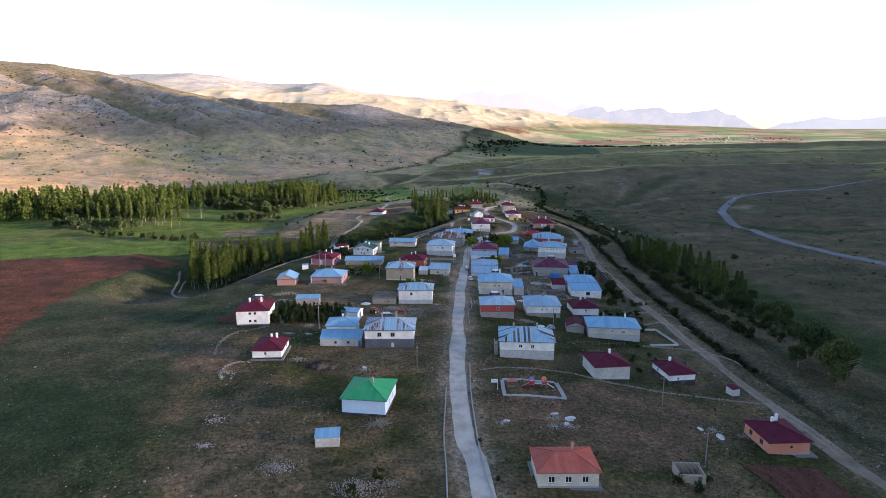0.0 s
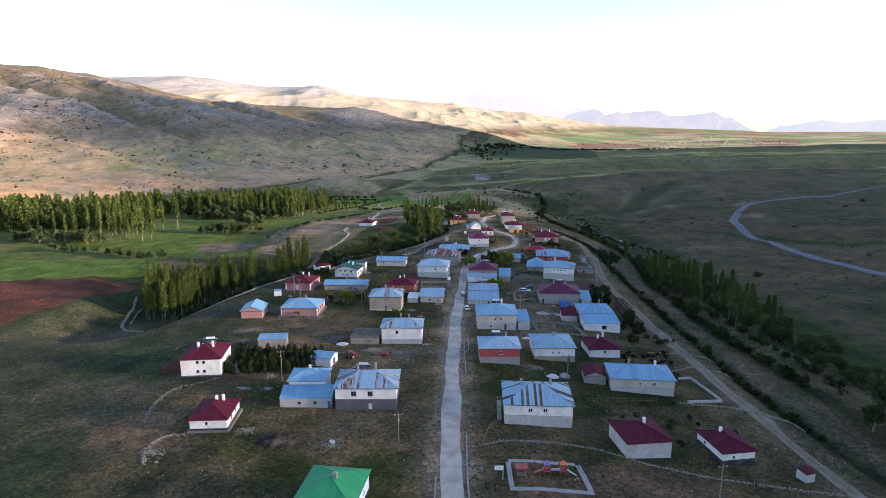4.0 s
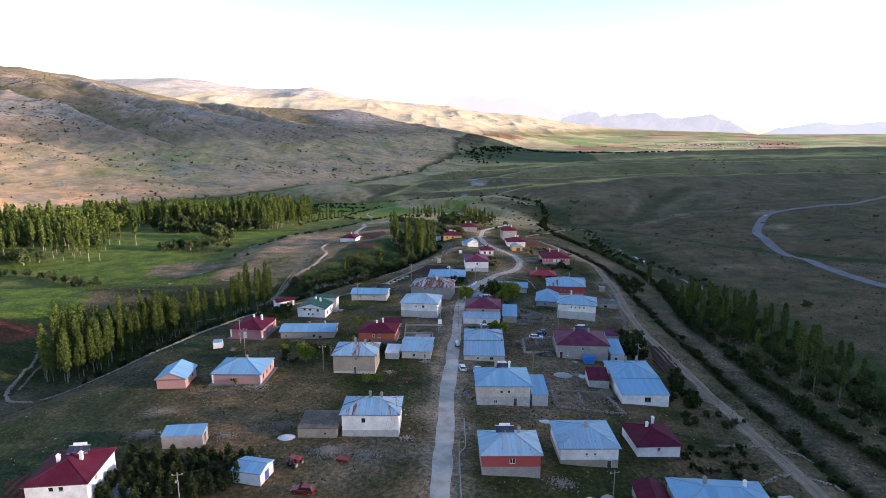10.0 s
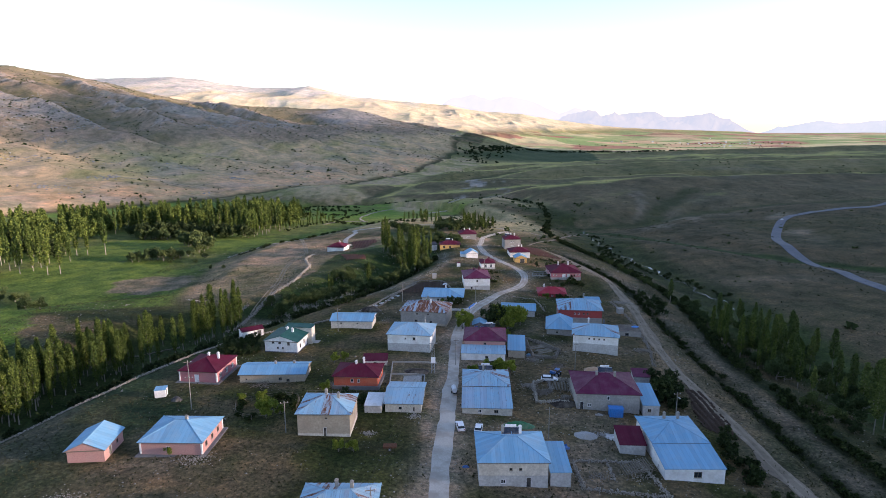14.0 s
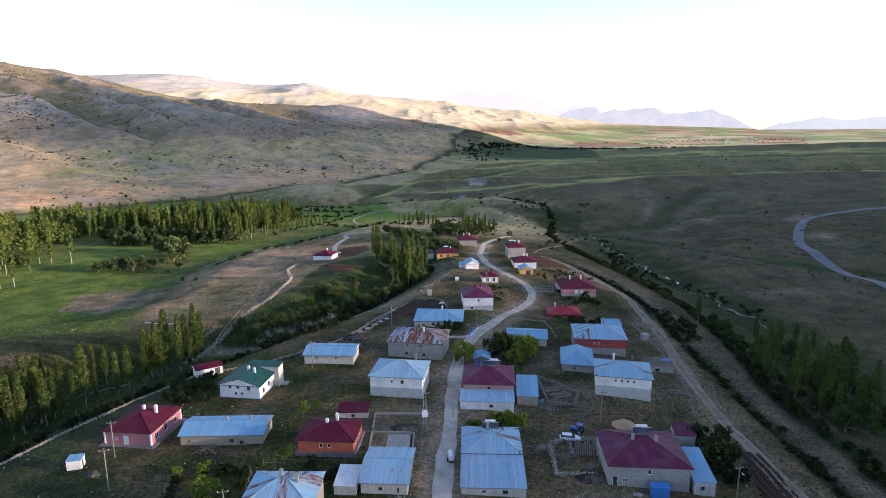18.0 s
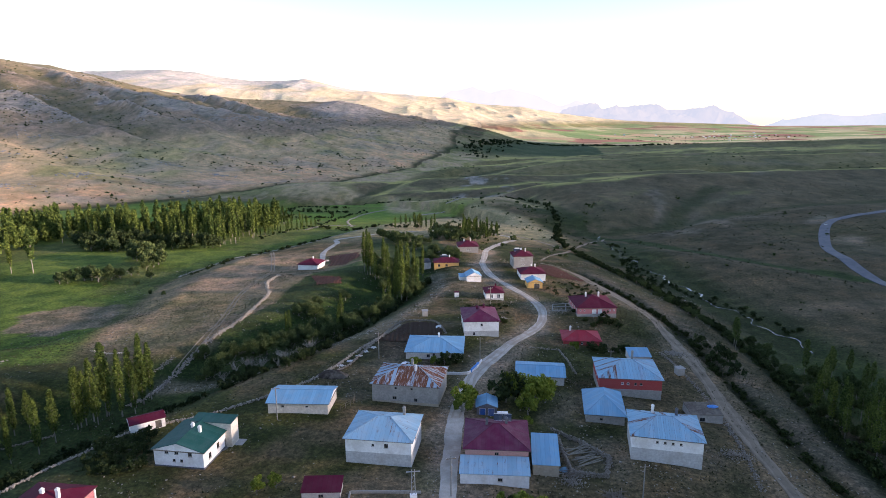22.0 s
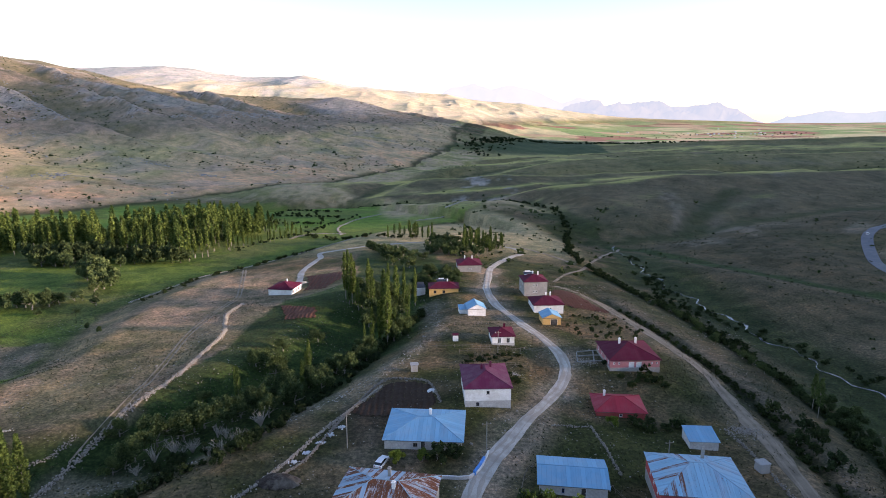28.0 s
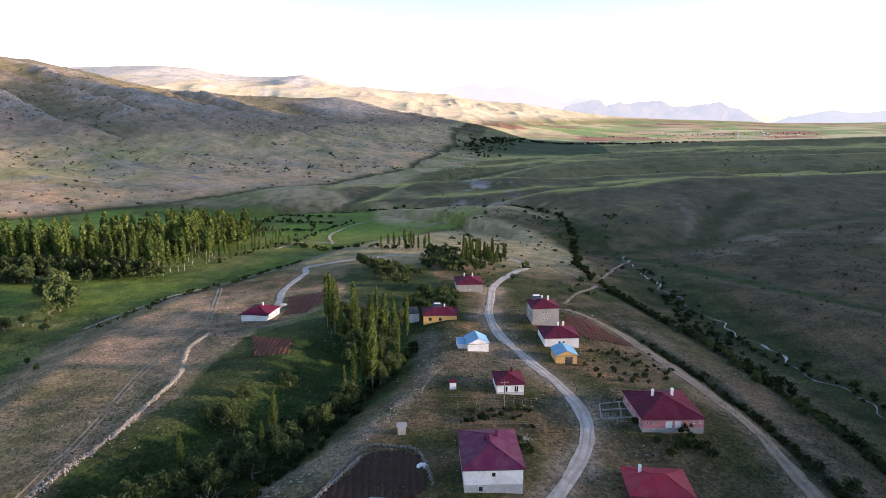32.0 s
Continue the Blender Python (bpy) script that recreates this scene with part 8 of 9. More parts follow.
def utility_pole(x, y, h=8.5, turn=0, lamp=False):
    r = thing("utility_pole", x, y, gz(x, y), turn, "weathered grey utility pole with a crossarm", "utility pole", "utility poles")
    part("post", bars(((0, 0, -0.6), (0, 0, h), 0.12, 0.09, 8)), M["pole"], r)
    part("crossarm", boxes((-0.9, -0.06, h - 0.55, 0.9, 0.06, h - 0.43)), M["wood"], r)
    for s in (-0.8, 0, 0.8):
        part("insulator", bars(((s, 0, h - 0.43), (s, 0, h - 0.25), 0.05, 0.04)), M["pvc"], r)
    if lamp:
        part("street_light", boxes((-0.12, -1.3, h - 1.2, 0.12, -0.6, h - 1.05)), M["steel"], r)


def cable(a, b, sag=0.8, r=0.013):
    a, b = Vector(a), Vector(b)
    bm, rings = bmesh.new(), []
    for i in range(11):
        p = a.lerp(b, i / 10) - Vector((0, 0, 4 * sag * (i / 10) * (1 - i / 10)))
        rings.append([bm.verts.new(p + Vector(q)) for q in ((-r, 0, 0), (0, 0, r), (r, 0, 0), (0, 0, -r))])
    for lo, hi in zip(rings[:-1], rings[1:]):
        for k in range(4):
            bm.faces.new((lo[k], lo[(k + 1) % 4], hi[(k + 1) % 4], hi[k]))
    whole("cable", bm, M["rubber"], label="thin dark overhead cable between poles", category="cable", group="cables")


def fence(points, h=1.1, gap=2.4, label="wooden post and wire fence"):
    line = smooth_line(points, gap)
    x0, y0 = line[0][:2]
    z0 = gz(x0, y0)
    root = thing("fence", x0, y0, z0, 0, label, "fence", "fences")
    zz = [gz(p[0], p[1]) - z0 for p in line]
    for p, z in zip(line, zz):
        part("post", bars(((p[0] - x0, p[1] - y0, z - 0.3), (p[0] - x0, p[1] - y0, z + h), 0.06)), M["wood"], root)
    for k in (0.5, 0.95):
        for (p, q, a, b) in zip(line[:-1], line[1:], zz[:-1], zz[1:]):
            part("rail", bars(((p[0] - x0, p[1] - y0, a + k * h), (q[0] - x0, q[1] - y0, b + k * h), 0.035, 0.035, 4)), M["wood"], root)


def low_wall(points, h, w, material, name, label, category="wall", square=False):
    line = smooth_line(points, 1.5)
    if square:
        line = np.concatenate([np.linspace(a, b, max(2, int(math.dist(a, b) / 1.5)))[:-1] for a, b in zip(points[:-1], points[1:])] + [np.array(points[-1:], float)])
    d = np.gradient(line[:, :2], axis=0)
    d /= np.linalg.norm(d, axis=1)[:, None]
    bm = bmesh.new()
    rows = []
    for p, t in zip(line, d):
        nx, ny, z = -t[1] * w / 2, t[0] * w / 2, gz(p[0], p[1])
        rows.append([bm.verts.new(q) for q in ((p[0] - nx, p[1] - ny, z - 0.3), (p[0] - nx, p[1] - ny, z + h), (p[0] + nx, p[1] + ny, z + h), (p[0] + nx, p[1] + ny, z - 0.3))])
    for a, b in zip(rows[:-1], rows[1:]):
        for i in range(3):
            bm.faces.new((a[i], a[i + 1], b[i + 1], b[i]))
    bm.faces.new(rows[0][::-1])
    bm.faces.new(rows[-1])
    bmesh.ops.recalc_face_normals(bm, faces=bm.faces)
    return whole(name, bm, M[material], label=label, category=category, kind="structure")


def wheel(root, x, y, z, r, w):
    t = part("wheel", bars(((x, y - w / 2, z), (x, y + w / 2, z), r, r, 14)), M["rubber"], root)
    part("rim", bars(((x, y - w / 2 - 0.01, z), (x, y + w / 2 + 0.01, z), r * 0.55, r * 0.55, 10)), M["steel"], t)


def car(x, y, turn, paint, label, long=4.2):
    r = thing("car", x, y, gz(x, y) + 0.02, turn, label, "car", "parked cars")
    bm = bmesh.new()
    L, W = long / 2, 0.84
    prof = [(-L, 0.35), (-L, 0.85), (-L + 0.15, 0.95), (L - 1.15, 0.98), (L - 0.1, 0.82), (L, 0.6), (L, 0.35)]
    side = [[bm.verts.new((px, s * W, pz)) for px, pz in prof] for s in (-1, 1)]
    bm.faces.new(side[0])
    bm.faces.new(side[1][::-1])
    for i in range(len(prof)):
        j = (i + 1) % len(prof)
        bm.faces.new((side[0][i], side[1][i], side[1][j], side[0][j]))
    bmesh.ops.recalc_face_normals(bm, faces=bm.faces)
    bmesh.ops.bevel(bm, geom=bm.edges[:], offset=0.05, segments=1, affect="EDGES")
    part("body", bm, M[paint], r)
    bm = bmesh.new()
    lo = [(-L + 0.25, 0.96), (L - 1.25, 0.98)]
    v = []
    for s in (-1, 1):
        v.append([bm.verts.new((-L + 0.2, s * 0.78, 0.95)), bm.verts.new((L - 1.2, s * 0.78, 0.97)), bm.verts.new((L - 1.95, s * 0.62, 1.40)), bm.verts.new((-L + 0.5, s * 0.62, 1.40))])
    bm.faces.new(v[0])
    bm.faces.new(v[1][::-1])
    for i in range(4):
        j = (i + 1) % 4
        bm.faces.new((v[0][i], v[1][i], v[1][j], v[0][j]))
    bmesh.ops.recalc_face_normals(bm, faces=bm.faces)
    part("windows", bm, M["glass"], r)
    part("roof", boxes((-L + 0.48, -0.63, 1.38, L - 1.93, 0.63, 1.44)), M[paint], r)
    for sx in (-L + 0.75, L - 0.8):
        for sy in (-0.78, 0.78):
            wheel(r, sx, sy, 0.32, 0.32, 0.2)
    for s in (-0.6, 0.6):
        part("headlight", boxes((L - 0.06, s - 0.16, 0.62, L + 0.02, s + 0.16, 0.76)), M["pvc"], r)
        part("tail_light", boxes((-L - 0.02, s - 0.12, 0.65, -L + 0.05, s + 0.12, 0.85)), M["play_red"], r)


def tractor(x, y, turn, paint, label):
    r = thing("tractor", x, y, gz(x, y), turn, label, "tractor")
    part("bonnet", boxes((0.2, -0.35, 0.75, 1.7, 0.35, 1.35)), M[paint], r)
    part("chassis", boxes((-0.9, -0.25, 0.5, 1.6, 0.25, 0.75)), M["door_dark"], r)
    part("seat", boxes((-0.7, -0.3, 1.0, -0.2, 0.3, 1.15), (-0.75, -0.3, 1.0, -0.65, 0.3, 1.5)), M["door_dark"], r)
    part("canopy", boxes((-1.0, -0.65, 2.2, 0.3, 0.65, 2.28)), M[paint], r)
    for sx, sy in ((-0.95, -0.6), (-0.95, 0.6), (0.22, -0.6), (0.22, 0.6)):
        part("canopy_post", bars(((sx, sy, 0.9), (sx, sy, 2.2), 0.035)), M["door_dark"], r)
    for s in (-0.85, 0.85):
        part("mudguard", boxes((-1.2, s - 0.18, 1.3, 0.1, s + 0.18, 1.36)), M[paint], r)
        wheel(r, -0.55, s, 0.72, 0.72, 0.36)
        wheel(r, 1.35, s * 0.8, 0.42, 0.42, 0.24)


rng = np.random.default_rng(5)
# dry stone walls
stone_wall([(-127, 286), (-120, 266), (-117.5, 255), (-112, 248), (-106, 247.5)], 0.6, 0.7, 1, "low curved dry stone wall round the poplars")
stone_wall([(-104, 248.5), (-98, 251), (-91, 255), (-85, 263), (-80, 271), (-75, 281), (-70, 292), (-65, 303), (-57, 316), (-43, 324), (-29, 334), (-21, 345), (-14, 363), (-2, 389)], 0.6, 0.7, 2, "long dry stone wall along the village edge")
stone_wall([(-72, 345), (-69, 355), (-65, 383), (-60, 400), (-59, 419), (-59, 437), (-66, 462), (-65, 478)], 0.8, 1.2, 3, "pale tumbled stone wall across the brown slope", 0.44)
stone_wall([(-124, 505), (-117, 525), (-110, 545), (-98, 568), (-78, 608), (-58, 654), (-46, 690)], 0.5, 1.1, 4, "low stone wall above the meadow", 0.5)
stone_wall([(-118, 306), (-106, 316), (-95, 323), (-84, 332)], 0.5, 0.7, 5, "low wall beneath the poplars")
stone_wall([(10, 153), (18, 155), (33, 152.5), (45, 146), (56, 143.5), (66, 141.5), (83, 139)], 0.4, 0.6, 6, "broken field wall between the houses", 0.26)
stone_wall([(-115, 256), (-119.5, 274)], 0.3, 0.4, 27, "low inner wall beneath the poplars")
stone_wall([(-64, 161), (-65.6, 170), (-65, 178), (-59, 182.5), (-55.7, 185.5)], 0.4, 0.8, 11, "broken stone terrace edge", 0.28)
stone_wall([(-56, 144), (-57.7, 149), (-56.5, 154), (-52.6, 155)], 0.4, 0.9, 28, "broken stone terrace edge", 0.28)
stone_wall([(62, 178), (76, 176), (88, 168)], 0.5, 0.7, 12, "low wall of a garden plot")
stone_wall([(66, 214), (78, 214), (86, 210)], 0.4, 0.7, 13, "low wall of a garden plot")
stone_wall([(71, 296), (75, 312), (78, 330), (80, 352), (80, 372)], 0.5, 0.9, 14, "rough stone edge of the stream track")
stone_wall([(-20, 345), (-15, 352), (-12, 362), (-9, 373), (-2, 392), (5, 392.5), (10, 390), (13, 378)], 0.6, 0.5, 15, "stone wall round the tilled plot")
for row in stone_rows:
    stone_wall(row, 0.6, 1.4, int(abs(row[0][0])), "pale far field wall", 0.7)
stone_wall([(-5, 822), (20, 850), (66, 936)], 0.8, 1.5, 17, "far field wall on the spur", 0.9)
for i, (x, y, rr, hh, k, s, lab) in enumerate(((-15, 97, 6, 0.5, 320, 0.35, "heap of pale stones in the grass"), (-9.5, 98.5, 3, 0.4, 120, 0.35, "heap of pale stones in the grass"), (-32, 104, 5, 0.15, 200, 0.3, "scatter of pale rubble"), (-18, 206, 4.2, 0.9, 420, 0.35, "heap of building stones before the house"), (-10, 204.5, 3.8, 0.5, 220, 0.32, "heap of building stones before the house"), (-30, 217, 4.5, 0.5, 300, 0.35, "curved heap of stones"), (-41, 212, 3, 0.4, 160, 0.3, "heap of pale rubble by the shed"), (-58, 212, 4, 0.4, 220, 0.3, "heap of pale rubble"), (47, 236, 5, 0.3, 60, 0.34, "rubble of a fallen building"), (38, 235, 3, 0.3, 60, 0.34, "rubble of a fallen building"), (35, 297, 3, 0.5, 120, 0.36, "rubble beside the ruin"), (31, 279, 3, 0.4, 160, 0.35, "heap of stones in the yard"), (-42, 238, 5, 0.2, 160, 0.3, "scatter of pale rubble"), (-60, 224, 6, 0.25, 220, 0.3, "line of pale rubble"), (-40, 157, 3.2, 0.3, 160, 0.28, "heap of pale stones by the house"), (55, 406, 4, 0.2, 160, 0.3, "scatter of pale rubble"), (72, 309, 4, 0.5, 200, 0.35, "heap of stones"), (28, 196, 4, 0.4, 160, 0.35, "heap of stones between houses"), (84, 372, 6, 0.3, 260, 0.4, "stony patch beside the track"))):
    heap(x, y, rr, hh, int(k * 1.9), 50 + i, M["stone"], s * 0.66, "stone_heap", lab, "stones")
# ruined yards between the houses
stone_wall([(34.2, 240.4), (41, 241.2), (48, 242)], 0.7, 0.7, 7, "ruined stone wall of a yard", square=True)
stone_wall([(48, 242), (49.2, 236.8), (50.4, 229.3)], 0.6, 0.8, 8, "ruined stone wall of a yard", square=True)
stone_wall([(34.2, 240.2), (34.0, 235), (34.2, 230.4), (42, 229.8), (50, 229.3)], 0.6, 0.8, 9, "ruined stone wall of a yard", square=True)
stone_wall([(41.5, 240.6), (41.2, 234.0)], 0.5, 0.6, 10, "ruined inner wall of a yard", square=True)
stone_wall([(32.3, 279.5), (31.5, 268.4), (39.5, 268.2)], 1.1, 0.7, 18, "old stone retaining wall of a sunken yard", square=True)
stone_wall([(35.5, 314), (35.7, 300), (42, 298.5), (44.3, 305), (39, 313)], 1.2, 0.7, 19, "roofless stone ruin beside the house", square=True)
stone_wall([(35, 317.5), (39, 313)], 1.0, 0.7, 20, "roofless stone ruin beside the house", square=True)
stone_wall([(38, 369), (47.6, 371.4), (48, 360.6), (48, 349.8)], 0.4, 0.5, 21, "low stone edge of a garden", square=True)
stone_wall([(-98, 376), (-91, 373), (-86, 373)], 0.3, 0.7, 24, "remains of a stone wall on the slope")
stone_wall([(-78, 358), (-73, 364), (-71, 372)], 0.4, 1.0, 25, "remains of a stone wall on the slope")
stone_wall([(62, 196), (76, 203), (84, 199)], 0.35, 0.6, 26, "low broken wall of a garden plot")
for i, (x, y, rr_, k) in enumerate(((-50, 123, 3.5, 130), (-48, 112, 2.6, 110), (-31, 104, 4.5, 260), (-56, 148, 3.0, 120), (-8.7, 250, 2.2, 110), (0.9, 258.5, 2.2, 120), (-2.2, 212, 2.0, 120), (44, 252.8, 2.6, 200), (35.8, 300.2, 3.2, 260), (43, 279.7, 2.0, 140))):
    heap(x, y, rr_, 0.12, k, 150 + i, M["chalk"], 0.24, "lime_scatter", "pale lime and rubble scattered on the ground", "rubble")
shed = thing("collapsed_shed", 46.4, 237.6, gz(46.4, 237.6), 8, "collapsed timber shed with a bare pole roof", "shed")
for sx in (-2.4, 0, 2.4):
    for sy in (-1.8, 1.8):
        part("post", bars(((sx, sy, -0.2), (sx * 1.04, sy, 1.5 + 0.12 * sx), 0.09)), M["wood"], shed)
for k in range(12):
    part("roof_pole", bars(((-2.8 + 0.5 * k, -2.2 + 0.15 * (k % 3), 1.25 + 0.06 * k), (-2.6 + 0.5 * k, 2.3 - 0.2 * (k % 2), 1.4 + 0.06 * k), 0.07)), M["bark"], shed)
for sy in (-1.8, 1.8):
    part("beam", bars(((-2.6, sy, 1.18), (2.7, sy, 1.82), 0.09)), M["wood"], shed)
ruin = thing("fallen_roof", 39.6, 306.5, gz(39.6, 306.5), 14, "fallen roof of long bare logs inside the ruin", "logs")
for k in range(14):
    part("log", bars(((-3.2 + 0.35 * (k % 4), -3.4 + 0.47 * k + 0.5 * math.sin(5 * k), 0.2 + 0.1 * (k % 3)), (2.6 - 0.4 * (k % 3), -3.0 + 0.45 * k - 0.9 * math.sin(3 * k), 0.6 + 0.25 * math.sin(7 * k)), 0.13, 0.1)), M["bark"], ruin)
tc = thing("tank_trailer", 10.9, 273.2, gz(10.9, 273.2), 95, "white water tank on a small trailer by the road", "trailer")
part("tank", bars(((-1.3, 0, 1.2), (1.3, 0, 1.2), 0.6, 0.6, 14)), M["tank"], tc)
part("frame_rail", boxes((-1.6, -0.5, 0.5, 2.2, 0.5, 0.62)), M["door_dark"], tc)
for sy in (-0.7, 0.7):
    wheel(tc, -0.2, sy, 0.36, 0.36, 0.18)
mound(24.8, 255.2, 4.2, 1.5, 1.5, "tarp_green", "covered_mound", "long stack under a green tarpaulin", "pile", 41)
mound(12.0, 237.4, 0.9, 0.6, 0.5, "tractor_blue", "blue_sheet", "small crumpled blue sheet in the grass", "tarpaulin", 42)
mound(45.5, 262.5, 1.2, 0.8, 0.4, "chalk", "sand_mound", "small pale pile of sand", "pile", 43)
fence([(-42, 264), (-40, 258), (-36, 256)], 1.2, 1.6, "leaning grey garden fence")
fence([(-41, 266.5), (-34, 269.5), (-28, 268), (-27, 262)], 1.2, 1.6, "leaning grey garden fence")
mound(-57.5, 267, 1.5, 1.0, 1.2, "door_dark", "covered_mound", "small stack under a black sheet", "pile", 51)
# tilled plots and dung
plot_of_soil([(-8, 374), (-1, 391), (5, 391), (10, 388), (12, 378), (8, 372.5), (0, 372)], "earth_dark", "tilled_plot", "dark tilled garden plot with furrows", 1.5)
plot_of_soil([(-48, 470), (-34, 465), (-31, 452), (-41, 449)], "earth_red", "tilled_plot", "small red ploughed plot on the slope", 1.4)
plot_of_soil([(-47, 503), (-37, 504), (-31, 520), (-34, 535), (-50, 528), (-46, 512)], "earth_red", "garden_soil", "red tilled garden beside the house", 2.0)
plot_of_soil([(57, 474), (64, 467), (79, 464), (68, 490), (62, 491)], "earth_red", "tilled_plot", "dark red tilled plot behind the houses", 1.2)
plot_of_soil([(59, 110), (74, 110), (77, 97), (62, 97)], "earth_red", "tilled_plot", "red-brown tilled plot with furrows", 1.0)
plot_of_soil([(69, 258), (73, 280), (78, 278), (75, 252)], "earth_dark", "tilled_plot", "bare red earth beside the track", 1.5)
plot_of_soil([(-72, 188), (-76, 196), (-70, 200), (-67, 190)], "earth_red", "bare_soil", "bare red earth beside the house", 1.5)
mound(-18, 345.5, 4.5, 2.8, 1.6, "dung", "dung_mound", "dark dung heap by the stone wall", "heap", 1)
mound(0.5, 286, 4, 3, 0.7, "dung", "dung_mound", "dark dung heap near the road", "heap", 2)
mound(38, 268, 4, 3, 0.8, "dung", "dung_mound", "dark dung heap in the yard", "heap", 3)
mound(4, 371, 3, 2, 0.8, "dung", "dung_mound", "dark earth heap in the plot", "heap", 4)
mound(32, 190.5, 1.9, 1.3, 1.0, "plastic", "covered_mound", "pile under a white plastic sheet", "pile", 5)
mound(35.5, 191.5, 1.6, 1.4, 1.2, "concrete", "covered_mound", "pale pile of building sand", "pile", 6)
mound(39.5, 252, 3.0, 2.0, 0.8, "concrete", "sand_mound", "pale pile of gravel", "pile", 7)
mound(-28, 212.5, 2.2, 1.6, 0.7, "plastic", "covered_mound", "pile under a pale sheet", "pile", 8)
mound(-49.5, 518, 2.6, 1.8, 0.9, "track", "sand_mound", "pale pile of sand beside the track", "pile", 9)
mound(51, 289, 3.2, 2.3, 1.5, "orange_sheet", "covered_mound", "hay stack under a pale orange sheet", "pile", 10)
mound(10.8, 384.5, 1.5, 1.0, 0.8, "plastic", "covered_mound", "pile under a blue and white sheet", "pile", 11)
mound(29.5, 222.5, 1.9, 1.1, 0.5, "plastic", "covered_mound", "pale sheet over a pile", "pile", 12)
for x, y, rx, ry in ((13, 122, 1.7, 1.3), (25, 125, 1.6, 0.8), (27.5, 121.5, 2.2, 1.5), (24, 121, 1.5, 0.7), (-21, 152.5, 2.2, 0.9), (60, 124, 3.0, 1.5), (66, 122, 2.6, 1.6), (-48, 180, 1.6, 1.1), (-42, 180.5, 1.5, 1.0), (-43, 188, 2.4, 1.3), (33, 396.5, 2.4, 1.6), (-14, 253, 2.2, 1.1)):
    heap(x, y, rx * 1.2, 0.06, 150, int(abs(x * 7)), M["chalk"], 0.2, "lime_scatter", "pale lime and rubble scattered on the ground", "rubble")
# wood piles
for x, y, n_, lab in ((-32.5, 153.5, 200, "tangled pile of dark branches"), (-14, 121, 55, "pile of pale timber beside the house"), (-20, 275, 24, "small stack of boards"), (-40, 277.2, 24, "stack of pipes along the barn"), (36, 300, 30, "collapsed roof timbers in the ruin"), (48, 240, 40, "wooden frame of a fallen shed"), (41.7, 292.7, 30, "loose poles on the ground"), (33, 274, 26, "broken timber in the yard")):
    root = thing("wood_pile", x, y, gz(x, y), 0, lab, "wood pile", "wood piles")
    rr = random.Random(int(x * 10))
    sp = 4.0 if n_ > 60 else 2.4
    bm = bmesh.new()
    for i in range(n_):
        a, q = rr.uniform(0, 3.14), rr.random() ** 0.5
        cx, cy = rr.uniform(-sp, sp) * q, rr.uniform(-sp, sp) * q * 0.55
        ln = rr.uniform(0.8, 2.2)
        cz = 0.1 + (1 - q) * (2.2 if n_ > 60 else 1.0) * rr.random()
        beam(bm, (cx - ln * math.cos(a), cy - ln * math.sin(a), cz), (cx + ln * math.cos(a), cy + ln * math.sin(a), cz + rr.uniform(-0.2, 0.5)), 0.09 if n_ > 60 else 0.06, 0.05, 5)
    part("branch_tangle", bm, M["bark" if n_ == 55 else "brush" if n_ > 60 else "wood"], root, kind="stuff")
mound(-33, 153.2, 4.2, 2.8, 1.9, "brush", "brush_mound", "dark brushwood heap beside the house", "heap", 20)
for i, (x, y, rx, ry) in enumerate(((14, 123, 1.1, 0.8), (25, 127, 1.4, 0.7), (28, 125, 2.0, 1.3), (27, 122.5, 1.2, 0.8), (60, 121, 2.2, 1.2), (57, 124, 1.3, 0.8), (-21, 154, 1.5, 0.8), (45, 252.5, 2.6, 1.8))):
    mound(x, y, rx, ry, 0.34, "lime", "lime_spill", "flat spill of white lime on the ground", "rubble", 70 + i, 20 * i)
# poles and cables
for x, y, h, lamp in ((-51.7, 261.5, 8.5, False), (-26.8, 250.2, 7.5, False), (-39.5, 185.3, 8.5, True), (-57, 274, 8, False), (-6.6, 358, 8, False), (-26, 320, 8, False), (52.6, 135.6, 7.5, False), (51.7, 109, 7, False), (64.2, 262.3, 7, True), (-6.8, 150, 8.5, True), (-4.5, 215, 8.5, True), (8.5, 198, 7, False), (36, 190, 7, False), (31, 250, 7.5, False), (46, 290, 8, False), (12, 292, 8, True), (22, 355, 7.5, False), (58, 352, 7, False), (30, 410, 7, False)):
    utility_pole(x, y, h, 10, lamp)
for s in (-0.75, 0.0, 0.75):
    cable((-8.0 + s, 60, 8.0), (-6.8 + s, 150, gz(-6.8, 150) + 8.2), 1.4)
    cable((-6.8 + s, 150, gz(-6.8, 150) + 8.2), (-4.5 + s, 215, gz(-4.5, 215) + 8.2), 1.0)
    cable((-4.5 + s, 215, gz(-4.5, 215) + 8.2), (5.0 + s, 285.5, gz(5, 285) + 8.4), 1.0)
cable((-6.8, 150, gz(-6.8, 150) + 8.0), (-12, 136, 4.6), 0.5)
cable((-39.5, 185.3, gz(-39.5, 185) + 8.2), (-28, 181, 6.0), 0.5)
cable((-39.5, 185.3, gz(-39.5, 185) + 8.2), (-30.5, 199, 4.0), 0.4)
cable((-51.7, 261.5, gz(-51.7, 261) + 8.2), (-26.8, 250.2, gz(-26.8, 250) + 7.2), 0.7)
tw = thing("transformer_pole", 5.5, 285.8, gz(5.5, 285.8), 5, "steel lattice pole carrying a white transformer box", "utility pole")
for sx in (-0.45, 0.45):
    for sy in (-0.3, 0.3):
        part("leg", bars(((sx, sy, -0.4), (sx * 0.5, sy * 0.5, 9.0), 0.06)), M["steel"], tw)
